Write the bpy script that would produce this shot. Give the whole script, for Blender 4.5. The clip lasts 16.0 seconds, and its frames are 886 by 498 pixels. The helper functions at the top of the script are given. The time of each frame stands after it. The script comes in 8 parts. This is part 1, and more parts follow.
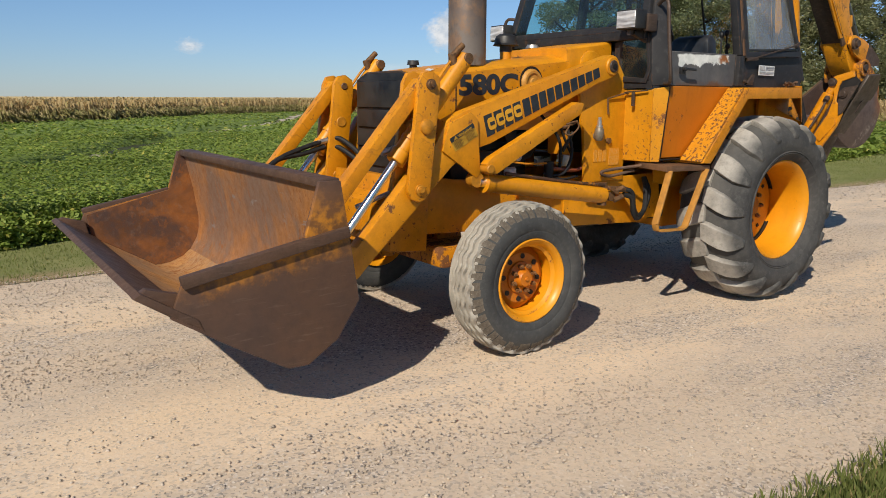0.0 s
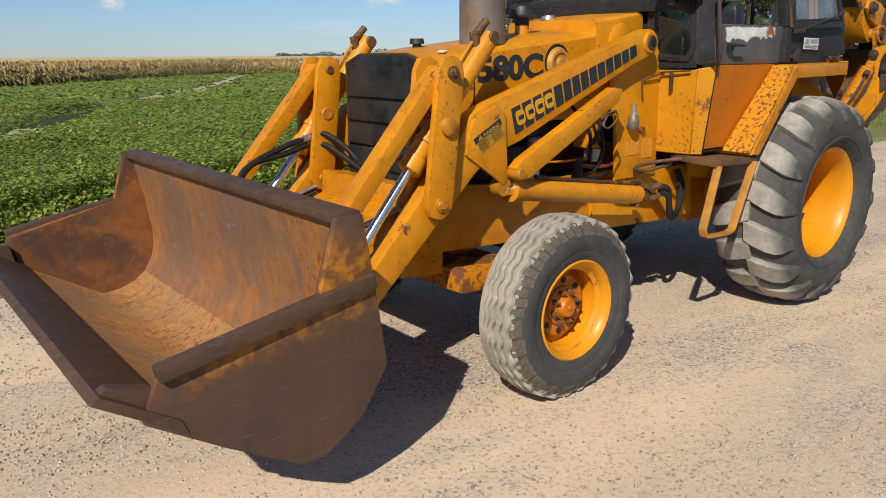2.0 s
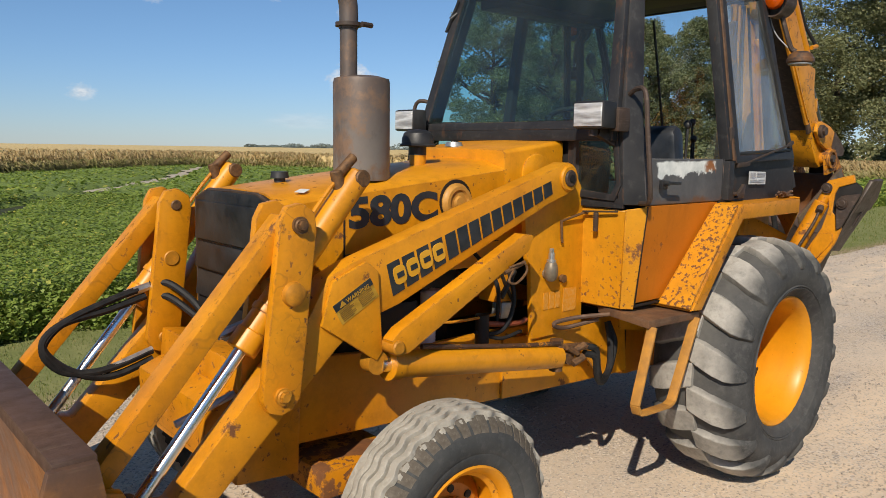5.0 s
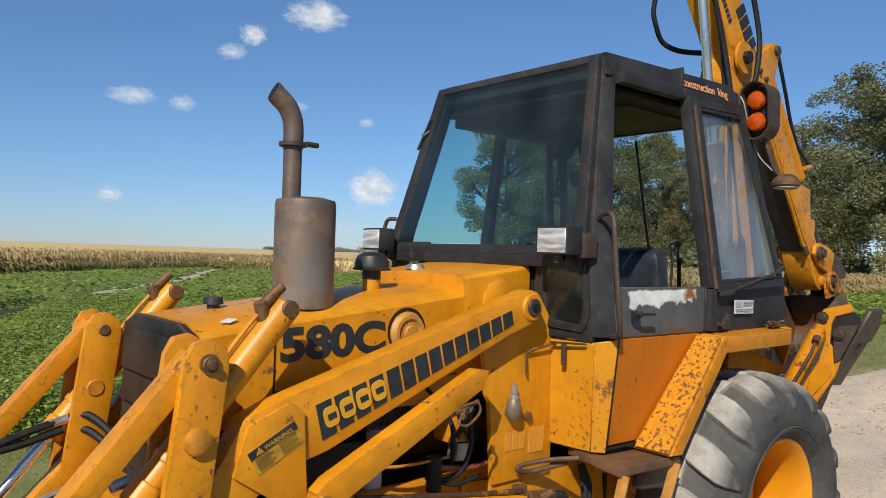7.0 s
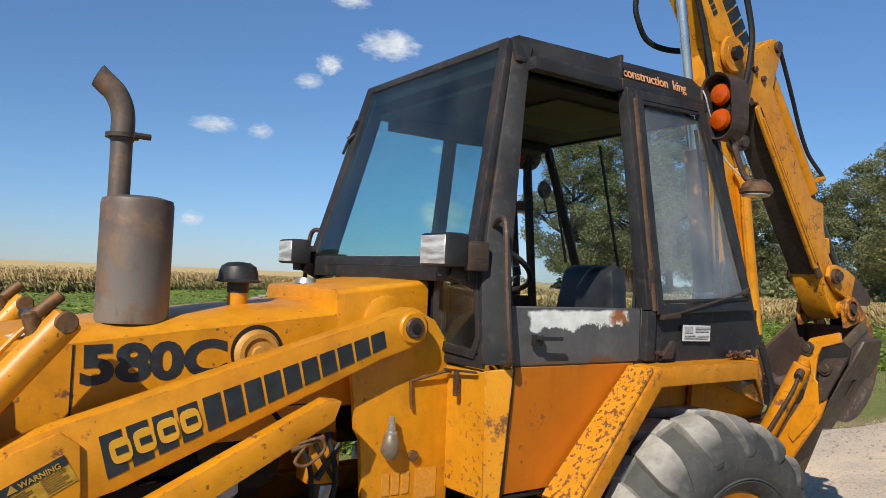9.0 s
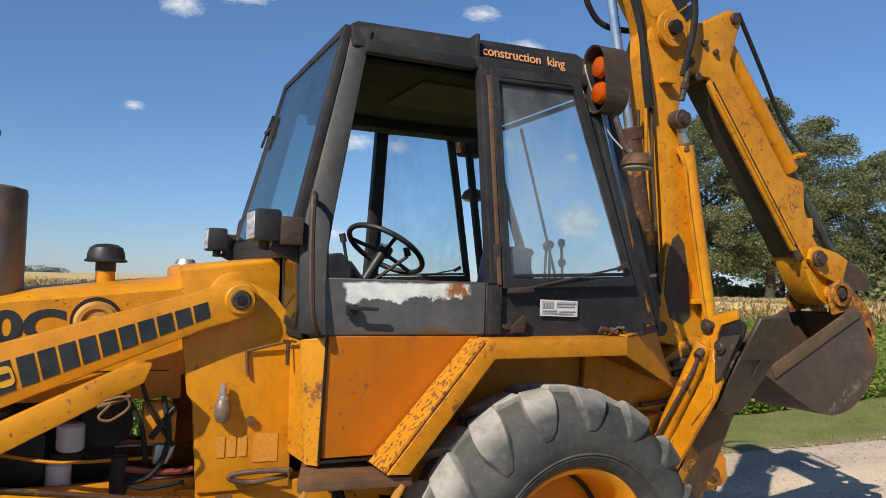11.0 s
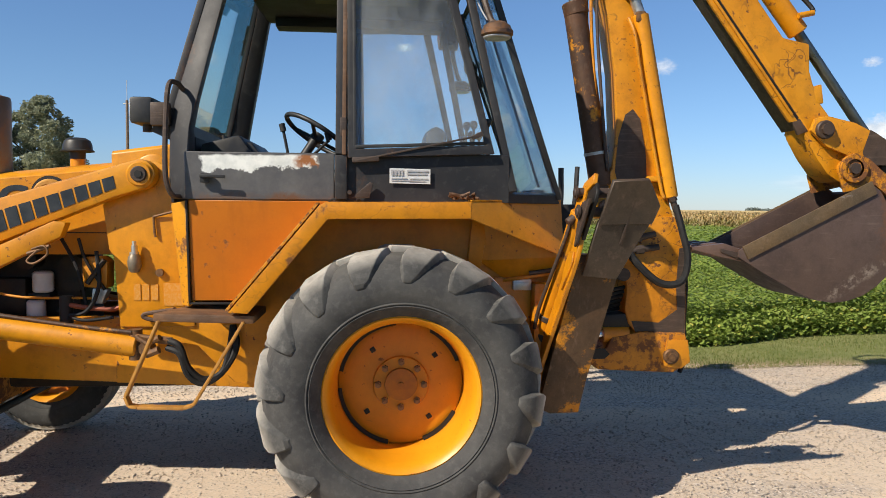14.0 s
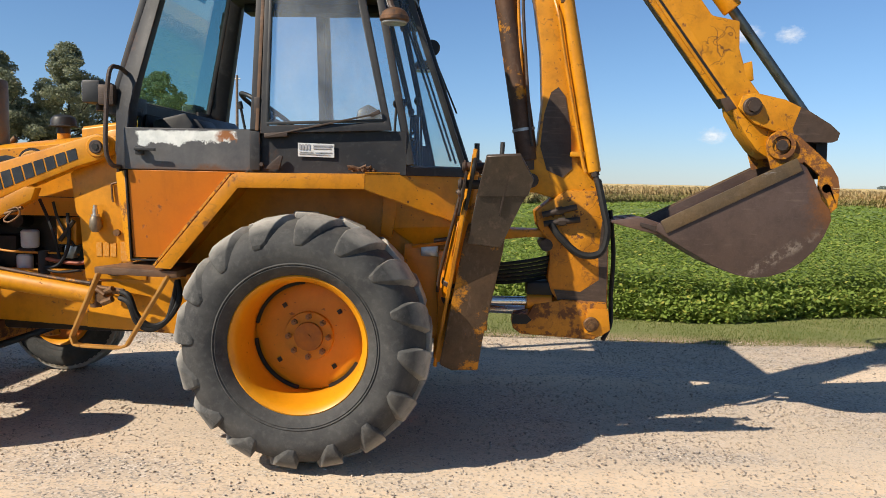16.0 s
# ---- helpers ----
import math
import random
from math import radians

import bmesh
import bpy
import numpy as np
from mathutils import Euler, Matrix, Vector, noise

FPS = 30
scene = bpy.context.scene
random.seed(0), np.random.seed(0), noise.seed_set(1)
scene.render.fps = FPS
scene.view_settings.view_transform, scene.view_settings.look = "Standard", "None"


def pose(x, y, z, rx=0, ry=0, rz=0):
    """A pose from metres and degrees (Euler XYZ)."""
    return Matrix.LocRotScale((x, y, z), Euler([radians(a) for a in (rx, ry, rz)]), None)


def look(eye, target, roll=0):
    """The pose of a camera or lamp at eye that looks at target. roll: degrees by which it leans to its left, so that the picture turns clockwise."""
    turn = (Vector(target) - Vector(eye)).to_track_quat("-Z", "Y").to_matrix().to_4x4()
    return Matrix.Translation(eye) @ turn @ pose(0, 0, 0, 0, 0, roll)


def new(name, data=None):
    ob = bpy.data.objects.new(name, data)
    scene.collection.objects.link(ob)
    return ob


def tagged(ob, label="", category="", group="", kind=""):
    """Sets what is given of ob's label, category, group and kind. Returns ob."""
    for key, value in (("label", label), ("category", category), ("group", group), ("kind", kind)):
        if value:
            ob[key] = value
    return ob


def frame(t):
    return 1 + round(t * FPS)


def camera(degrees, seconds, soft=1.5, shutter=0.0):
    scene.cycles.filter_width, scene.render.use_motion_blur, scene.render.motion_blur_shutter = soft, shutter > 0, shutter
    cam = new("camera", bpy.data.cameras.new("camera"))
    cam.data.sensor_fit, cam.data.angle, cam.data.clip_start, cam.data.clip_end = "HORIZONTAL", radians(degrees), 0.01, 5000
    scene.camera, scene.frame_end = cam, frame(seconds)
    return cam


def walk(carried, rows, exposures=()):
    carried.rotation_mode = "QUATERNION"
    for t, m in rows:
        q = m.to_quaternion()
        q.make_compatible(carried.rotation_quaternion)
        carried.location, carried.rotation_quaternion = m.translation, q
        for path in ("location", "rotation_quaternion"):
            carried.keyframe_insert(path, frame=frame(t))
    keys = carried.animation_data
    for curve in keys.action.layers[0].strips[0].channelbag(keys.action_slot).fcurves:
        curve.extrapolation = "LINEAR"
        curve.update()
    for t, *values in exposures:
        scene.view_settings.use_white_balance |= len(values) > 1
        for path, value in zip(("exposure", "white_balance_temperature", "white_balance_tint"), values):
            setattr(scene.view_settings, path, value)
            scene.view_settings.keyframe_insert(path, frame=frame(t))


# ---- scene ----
cam = camera(60.9, 16.0, 0.5)
PATH = [
    (0, (-4.677, -3.845, 1.346), (-3.575, -2.223, 0.953), 0.2),
    (0.5, (-4.699, -3.603, 1.386), (-3.559, -2.016, 0.958), 0.1),
    (1, (-4.659, -3.37, 1.401), (-3.489, -1.814, 0.943), -0.1),
    (1.5, (-4.605, -3.121, 1.458), (-3.414, -1.589, 0.973), -0.4),
    (2, (-4.519, -2.975, 1.484), (-3.306, -1.465, 0.985), -0.4),
    (2.5, (-4.352, -2.872, 1.513), (-3.12, -1.377, 1.015), -0.2),
    (3, (-4.21, -2.827, 1.544), (-2.956, -1.343, 1.071), 0.0),
    (3.5, (-4.109, -2.778, 1.564), (-2.83, -1.306, 1.121), 0.5),
    (4, (-3.96, -2.691, 1.595), (-2.661, -1.223, 1.195), 0.9),
    (4.5, (-3.835, -2.616, 1.631), (-2.526, -1.143, 1.288), 1.1),
    (4.7, (-3.793, -2.609, 1.64), (-2.48, -1.132, 1.328), 1.0),
    (6.8, (-3.45, -2.626, 1.732), (-2.165, -1.093, 1.733), 1.6),
    (7, (-3.396, -2.59, 1.737), (-2.107, -1.061, 1.752), 1.8),
    (7.5, (-3.225, -2.527, 1.73), (-1.947, -0.989, 1.775), 2.1),
    (8, (-3.016, -2.51, 1.726), (-1.763, -0.952, 1.787), 2.4),
    (8.5, (-2.767, -2.56, 1.73), (-1.558, -0.969, 1.797), 2.6),
    (9, (-2.578, -2.698, 1.712), (-1.439, -1.055, 1.789), 2.5),
    (9.2, (-2.508, -2.76, 1.688), (-1.394, -1.1, 1.774), 2.5),
    (11.3, (-1.507, -3.463, 1.586), (-0.742, -1.618, 1.686), 1.6),
    (11.5, (-1.408, -3.552, 1.55), (-0.685, -1.691, 1.655), 1.6),
    (12, (-1.111, -3.718, 1.483), (-0.481, -1.822, 1.557), 1.5),
    (12.5, (-0.889, -3.839, 1.451), (-0.364, -1.91, 1.485), 1.4),
    (13, (-0.625, -3.967, 1.415), (-0.217, -2.009, 1.397), 1.2),
    (13.5, (-0.367, -4.029, 1.412), (-0.083, -2.051, 1.343), 0.9),
    (14, (-0.087, -4.045, 1.397), (0.075, -2.054, 1.288), 0.5),
    (14.5, (0.156, -4.129, 1.398), (0.219, -2.135, 1.255), 0.5),
    (15, (0.395, -4.214, 1.409), (0.383, -2.22, 1.25), 0.7),
    (15.5, (0.625, -4.294, 1.396), (0.562, -2.302, 1.223), 1.0),
    (16, (0.868, -4.378, 1.402), (0.751, -2.389, 1.22), 1.2),
]
EXPOSURES = [(0, -0.06, 6800, 10), (4.5, -0.04, 6800, 10), (7, -0.02, 6500, 9), (9, 0.05, 6500, 9), (11.5, 0.1, 6650, 10), (14, 0.3, 6800, 10), (16, 0.33, 6850, 10)]
walk(cam, [(t, look(eye, target, roll)) for t, eye, target, roll in PATH], EXPOSURES)

# ---- light ----
SUN_AZ, SUN_EL = 236.1, 39.0
world = bpy.data.worlds.new("sky_world")
scene.world = world
world.use_nodes = True
wn = world.node_tree
sky = wn.nodes.new("ShaderNodeTexSky")
sky.sky_type, sky.sun_disc = "NISHITA", False
sky.sun_elevation, sky.sun_rotation = radians(SUN_EL), radians(SUN_AZ)
sky.altitude, sky.air_density, sky.dust_density, sky.ozone_density = 200.0, 1.15, 0.05, 4.5
tint = wn.nodes.new("ShaderNodeMix")
tint.data_type, tint.blend_type = "RGBA", "MULTIPLY"
tint.inputs[0].default_value = 1.0
up = wn.nodes.new("ShaderNodeSeparateXYZ")
wn.links.new(wn.nodes.new("ShaderNodeTexCoord").outputs["Generated"], up.inputs[0])
haze = wn.nodes.new("ShaderNodeValToRGB")
haze.color_ramp.interpolation = "EASE"
for spot, (at, colour) in zip([haze.color_ramp.elements[0], haze.color_ramp.elements[1], haze.color_ramp.elements.new(0.20), haze.color_ramp.elements.new(0.36), haze.color_ramp.elements.new(0.66)],
                              ((0.0, (0.74, 0.96, 1.44, 1)), (1.0, (0.36, 0.305, 0.25, 1)), (0.20, (0.83, 1.03, 1.30, 1)), (0.36, (0.93, 1.13, 1.38, 1)), (0.66, (0.64, 0.64, 0.62, 1)))):
    spot.position, spot.color = at, colour
wn.links.new(up.outputs[2], haze.inputs[0])
wn.links.new(haze.outputs[0], tint.inputs[7])
wn.links.new(sky.outputs[0], tint.inputs[6])
wn.links.new(tint.outputs[2], wn.nodes["Background"].inputs[0])
wn.nodes["Background"].inputs[1].default_value = 0.076
sun = new("sun", bpy.data.lights.new("sun", "SUN"))
sun.data.energy, sun.data.angle, sun.data.color = 5.0, radians(0.53), (1.0, 0.93, 0.82)
sun.matrix_world = look((-59.5, -40.0, 58.0), (0, 0, 0))


# ---- materials ----
class Nodes:
    """Short hand for building a node material."""

    def __init__(self, name):
        self.m = bpy.data.materials.new(name)
        self.m.use_nodes = True
        self.t = self.m.node_tree
        self.b = self.t.nodes["Principled BSDF"]
        self.co = self.t.nodes.new("ShaderNodeTexCoord").outputs["Object"]

    def put(self, kind):
        return self.t.nodes.new(kind)

    def link(self, a, b):
        if isinstance(a, (int, float)):
            b.default_value = a
        elif isinstance(a, tuple):
            b.default_value = (*a, 1.0) if len(a) == 3 else a
        else:
            self.t.links.new(a, b)

    def noise(self, scale, detail=4.0, rough=0.55, stretch=None, distort=0.0, offset=(0, 0, 0)):
        co = self.co
        mp = self.put("ShaderNodeMapping")
        self.link(co, mp.inputs[0])
        mp.inputs["Location"].default_value = offset
        if stretch:
            mp.inputs["Scale"].default_value = stretch
        n = self.put("ShaderNodeTexNoise")
        self.link(mp.outputs[0], n.inputs["Vector"])
        n.inputs["Scale"].default_value, n.inputs["Detail"].default_value = scale, detail
        n.inputs["Roughness"].default_value, n.inputs["Distortion"].default_value = rough, distort
        return n.outputs[0]

    def cells(self, scale, feature="F1", out="Distance"):
        n = self.put("ShaderNodeTexVoronoi")
        n.feature = feature
        self.link(self.co, n.inputs["Vector"])
        n.inputs["Scale"].default_value = scale
        return n.outputs[out]

    def step(self, value, lo, hi, a=0.0, b=1.0):
        n = self.put("ShaderNodeMapRange")
        n.clamp = True
        self.link(value, n.inputs[0])
        for i, v in enumerate((lo, hi, a, b)):
            n.inputs[i + 1].default_value = v
        return n.outputs[0]

    def mix(self, f, a, b):
        n = self.put("ShaderNodeMix")
        n.data_type = "RGBA"
        self.link(f, n.inputs[0]), self.link(a, n.inputs[6]), self.link(b, n.inputs[7])
        return n.outputs[2]

    def math(self, op, a, b=0.0):
        n = self.put("ShaderNodeMath")
        n.operation = op
        self.link(a, n.inputs[0]), self.link(b, n.inputs[1])
        return n.outputs[0]

    def axis(self, which):
        n = self.put("ShaderNodeSeparateXYZ")
        self.link(self.co, n.inputs[0])
        return n.outputs[which]

    def rnd(self):
        return self.put("ShaderNodeObjectInfo").outputs["Random"]

    def edges(self, radius):
        """1 where the surface turns at an edge, for wear."""
        bv, ge, dt = self.put("ShaderNodeBevel"), self.put("ShaderNodeNewGeometry"), self.put("ShaderNodeVectorMath")
        bv.samples = 4
        bv.inputs["Radius"].default_value = radius
        dt.operation = "DOT_PRODUCT"
        self.link(bv.outputs[0], dt.inputs[0]), self.link(ge.outputs["Normal"], dt.inputs[1])
        return self.step(dt.outputs["Value"], 0.99, 0.86)

    def island(self):
        return self.put("ShaderNodeNewGeometry").outputs["Random Per Island"]

    def bump(self, height, strength=0.3, dist=0.01):
        n = self.put("ShaderNodeBump")
        n.inputs["Strength"].default_value, n.inputs["Distance"].default_value = strength, dist
        self.link(height, n.inputs["Height"])
        self.link(n.outputs[0], self.b.inputs["Normal"])
        return self

    def done(self, color, rough=0.5, metal=0.0, spec=None):
        self.link(color, self.b.inputs["Base Color"])
        self.link(rough, self.b.inputs["Roughness"])
        self.link(metal, self.b.inputs["Metallic"])
        if spec is not None:
            self.b.inputs["Specular IOR Level"].default_value = spec
        return self.m


RUST_A, RUST_B = (0.085, 0.036, 0.018), (0.26, 0.095, 0.022)


def paint(name, base, fade, rust=0.62, spots=0.66, rough=0.42, grime=0.5, where=0.42, fleck=38, scratch=0.0):
    """Sun-faded machine paint with grime, chips and rust."""
    n = Nodes(name)
    big, mid, fine = n.noise(1.7, 5), n.noise(11, 6, 0.65), n.noise(90, 3)
    c = n.mix(n.step(big, 0.35, 0.68), base, fade)
    c = n.mix(n.math("MULTIPLY", n.step(mid, 0.45, 0.75), grime * 0.55), c, tuple(v * 0.45 for v in base))
    c = n.mix(n.math("MULTIPLY", n.step(fine, 0.5, 0.8), 0.16), c, tuple(min(1, v * 1.2 + 0.01) for v in fade))
    streak = n.noise(5, 4, 0.6, (3.0, 3.0, 0.35))
    c = n.mix(n.math("MULTIPLY", n.step(streak, 0.55, 0.8), 0.35), c, tuple(v * 0.6 for v in base))
    patch = n.step(n.noise(6.5, 8, 0.72, offset=(3, 1, 7)), rust, rust + 0.05)
    dots = n.step(n.noise(fleck, 3, 0.5, offset=(9, 4, 2)), spots, spots + 0.04)
    dots = n.math("MULTIPLY", dots, n.step(n.noise(2.3, 2, offset=(5, 5, 1)), where, where + 0.18))
    worn = n.math("MULTIPLY", n.edges(0.011), n.step(n.noise(13, 6, 0.7, offset=(2, 6, 4)), 0.50 - 0.5 * (0.66 - rust), 0.60 - 0.5 * (0.66 - rust)))
    r = n.math("MAXIMUM", n.math("MAXIMUM", patch, dots), n.math("MULTIPLY", worn, 0.85))
    c = n.mix(r, c, n.mix(n.noise(30, 4), RUST_A, RUST_B))
    if scratch:
        for cut, at in ((5.0, (7, 1, 3)), (9.0, (1, 9, 5))):
            vein = n.math("ABSOLUTE", n.math("SUBTRACT", n.noise(cut, 3, 0.45, offset=at), 0.5))
            vein = n.math("MULTIPLY", n.step(vein, 0.014, 0.003), n.step(n.noise(3.1, 3, offset=(at[1], at[2], at[0])), 0.50, 0.62, 0.0, scratch))
            c = n.mix(vein, c, (0.13, 0.050, 0.014))
    n.bump(n.math("ADD", n.math("MULTIPLY", r, -0.5), n.math("MULTIPLY", fine, 0.25)), 0.25, 0.003)
    return n.done(c, n.step(n.math("ADD", r, n.math("MULTIPLY", mid, 0.3)), 0.0, 1.2, rough - 0.05, 0.85))


YELLOW = paint("yellow_paint", (0.60, 0.222, 0.004), (0.68, 0.285, 0.008), 0.632, 0.665, 0.40, 0.9)
YELLOW_WORN = paint("worn_yellow_paint", (0.57, 0.200, 0.003), (0.66, 0.265, 0.006), 0.605, 0.64, 0.42, 0.9, 0.42, 38, 0.3)
YELLOW_SPOTTED = paint("rust_spotted_yellow_paint", (0.58, 0.222, 0.006), (0.66, 0.29, 0.014), 0.60, 0.60, 0.42, 0.6, 0.40, 52)
YELLOW_PITTED = paint("pitted_yellow_paint", (0.58, 0.222, 0.006), (0.66, 0.29, 0.014), 0.60, 0.545, 0.45, 0.5, 0.0, 58)
YELLOW_RIM = paint("rim_yellow_paint", (0.66, 0.25, 0.006), (0.72, 0.30, 0.010), 0.70, 0.70, 0.4, 0.3)
YELLOW_DEEP = paint("wheel_centre_paint", (0.58, 0.205, 0.004), (0.64, 0.245, 0.007), 0.68, 0.67, 0.5, 0.5)
ORANGE = paint("orange_door_paint", (0.50, 0.135, 0.003), (0.56, 0.165, 0.005), 0.68, 0.665, 0.45, 0.35)
SWING = paint("rust_eaten_yellow_paint", (0.52, 0.185, 0.004), (0.62, 0.25, 0.008), 0.50, 0.56, 0.5, 1.0, 0.30)
DIPPER = paint("scraped_yellow_paint", (0.58, 0.215, 0.004), (0.68, 0.285, 0.008), 0.625, 0.645, 0.45, 1.0, 0.42, 38, 0.9)

TOWER = paint("grimy_tower_paint", (0.55, 0.195, 0.004), (0.65, 0.26, 0.008), 0.575, 0.615, 0.47, 1.4, 0.35, 38, 0.8)


def rusty(name, dark, warm, amount, rough=0.72, yellow=0.0, polish=0.0, grain=(0.25, 1.0, 2.6), pits=0.0, flake=3.4):
    """Bare working steel: brown rust, warm rust where earth has lain, scratches."""
    n = Nodes(name)
    big, mid = n.noise(2.1, 6, 0.6, distort=0.4), n.noise(17, 6, 0.7)
    fine = n.noise(120, 3)
    run = n.noise(7, 6, 0.7, tuple(0.7 * v for v in grain), offset=(1, 5, 2))
    scr = n.noise(26, 4, 0.6, grain)
    c = n.mix(n.step(big, amount - 0.11, amount + 0.12), dark, warm)
    c = n.mix(n.math("MULTIPLY", n.step(run, 0.52, 0.66), 0.55), c, warm)
    c = n.mix(n.math("MULTIPLY", n.step(mid, 0.42, 0.7), 0.6), c, tuple(v * 0.42 for v in warm))
    c = n.mix(n.math("MULTIPLY", n.step(scr, 0.56, 0.72), 0.35), c, (0.22, 0.15, 0.11))
    c = n.mix(n.math("MULTIPLY", n.step(fine, 0.5, 0.75), 0.3), c, tuple(min(1, v * 1.8) for v in dark))
    if yellow:
        c = n.mix(n.step(n.noise(flake, 8, 0.74, offset=(2, 8, 3)), yellow, yellow + 0.06), c, (0.52, 0.205, 0.010))
    m = 0.15
    if pits:
        pit = n.step(n.noise(46, 3, 0.5, (1.0, 1.0, 0.6), offset=(4, 4, 1)), pits, pits + 0.05)
        c = n.mix(n.math("MULTIPLY", pit, n.step(n.noise(2.6, 3, offset=(6, 2, 2)), 0.40, 0.58)), c, (0.26, 0.085, 0.016))
    if polish:
        p = n.step(n.noise(4.5, 6, 0.7, (1, 1, 2.4), offset=(7, 7, 7)), polish, polish + 0.07)
        c, m = n.mix(p, c, (0.33, 0.30, 0.28)), n.step(p, 0, 1, 0.15, 0.7)
    n.bump(n.math("ADD", n.math("MULTIPLY", mid, 0.8), n.math("MULTIPLY", fine, 0.5)), 0.35, 0.004)
    return n.done(c, n.step(mid, 0.3, 0.8, rough - 0.14, rough + 0.14), m)


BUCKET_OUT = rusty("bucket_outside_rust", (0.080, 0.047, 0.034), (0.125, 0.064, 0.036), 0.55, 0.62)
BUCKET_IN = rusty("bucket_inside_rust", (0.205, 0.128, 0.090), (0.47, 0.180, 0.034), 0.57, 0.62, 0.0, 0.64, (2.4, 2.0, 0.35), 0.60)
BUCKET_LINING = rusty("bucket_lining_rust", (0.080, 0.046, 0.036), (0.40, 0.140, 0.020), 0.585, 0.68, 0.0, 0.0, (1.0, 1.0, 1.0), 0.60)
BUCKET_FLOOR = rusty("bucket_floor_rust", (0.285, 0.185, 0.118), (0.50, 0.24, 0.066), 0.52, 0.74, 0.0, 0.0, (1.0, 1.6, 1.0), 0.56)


def cheek_mat():
    """Outer bucket side: brown steel, with old yellow paint left along the top bar."""
    n = Nodes("bucket_cheek_rust")
    x, z = n.axis(0), n.axis(2)
    line = n.math("SUBTRACT", n.math("ADD", n.math("MULTIPLY", n.math("ADD", x, 3.262), 0.19), 0.80), z)
    c = n.mix(n.step(n.noise(2.4, 6, 0.6), 0.38, 0.62), (0.080, 0.046, 0.034), (0.122, 0.062, 0.036))
    c = n.mix(n.math("MULTIPLY", n.step(n.noise(20, 6, 0.7), 0.45, 0.7), 0.45), c, (0.055, 0.032, 0.024))
    c = n.mix(n.math("MULTIPLY", n.step(n.noise(30, 4, 0.6, (0.3, 1, 2.4)), 0.58, 0.72), 0.3), c, (0.20, 0.14, 0.10))
    edge = n.math("ADD", line, n.math("MULTIPLY", n.math("SUBTRACT", n.noise(14, 8, 0.75), 0.5), 0.20))
    high = n.step(z, 1.00, 0.86)
    back = n.step(x, -4.02, -3.72)
    high = n.math("MULTIPLY", high, back)
    c = n.mix(n.math("MULTIPLY", n.step(edge, 0.035, 0.11, 0.95, 0.0), high), c, n.mix(n.step(n.noise(26, 5), 0.42, 0.6), (0.17, 0.070, 0.018), (0.46, 0.175, 0.012)))
    n.bump(n.noise(60, 4), 0.3, 0.003)
    return n.done(c, n.step(n.noise(7, 5), 0.3, 0.7, 0.50, 0.72), 0.1)


BUCKET_CHEEK = cheek_mat()
STEEL_BROWN = rusty("brown_steel", (0.050, 0.036, 0.030), (0.085, 0.052, 0.034), 0.55, 0.6)
STAB_BROWN = rusty("stabilizer_steel", (0.055, 0.042, 0.033), (0.080, 0.054, 0.036), 0.54, 0.52, 0.74, 0.0, (1.0, 1.0, 0.8))
LEG_WORN = rusty("worn_stabilizer_paint", (0.055, 0.040, 0.028), (0.10, 0.055, 0.027), 0.54, 0.58, 0.555, 0.0, (1.6, 1.6, 0.5))
def hoe_bucket_mat():
    """Smooth dark digging steel, rusty towards the ears, with a pale crust of dried earth near the heel."""
    n = Nodes("hoe_bucket_steel")
    x, z = n.axis(0), n.axis(2)
    big, mid, fine = n.noise(2.6, 6, 0.62, distort=0.5), n.noise(15, 6, 0.7), n.noise(110, 3)
    c = n.mix(n.step(big, 0.36, 0.66), (0.070, 0.045, 0.038), (0.112, 0.072, 0.056))
    c = n.mix(n.math("MULTIPLY", n.step(mid, 0.46, 0.72), 0.45), c, (0.045, 0.029, 0.024))
    c = n.mix(n.math("MULTIPLY", n.step(n.noise(22, 5, 0.65, (0.35, 1.0, 2.2)), 0.58, 0.74), 0.4), c, (0.20, 0.145, 0.11))
    ragged = n.math("MULTIPLY", n.math("SUBTRACT", n.noise(9, 7, 0.7), 0.5), 0.32)
    ear = n.math("MULTIPLY", n.step(n.math("ADD", x, ragged), 2.56, 2.66), n.step(n.math("ADD", z, ragged), 1.12, 1.30))
    c = n.mix(n.math("MULTIPLY", ear, 0.8), c, (0.24, 0.085, 0.016))
    away = n.math("ADD", n.math("MULTIPLY", n.math("ABSOLUTE", n.math("SUBTRACT", n.math("SUBTRACT", x, n.math("MULTIPLY", z, 0.9)), 1.50)), 0.30), n.math("ABSOLUTE", n.math("SUBTRACT", n.math("ADD", z, n.math("MULTIPLY", n.math("SUBTRACT", 2.45, x), 0.55)), 1.035)))
    crust = n.math("MULTIPLY", n.step(n.math("ADD", away, n.math("MULTIPLY", ragged, 0.30)), 0.060, 0.018), n.step(n.noise(30, 5, 0.7, offset=(3, 3, 8)), 0.46, 0.60))
    c = n.mix(n.math("MULTIPLY", crust, 0.75), c, (0.33, 0.27, 0.22))
    c = n.mix(n.math("MULTIPLY", n.step(fine, 0.52, 0.75), 0.25), c, (0.15, 0.105, 0.085))
    n.bump(n.math("ADD", mid, n.math("MULTIPLY", fine, 0.5)), 0.3, 0.003)
    return n.done(c, n.step(mid, 0.3, 0.8, 0.40, 0.66), 0.15)


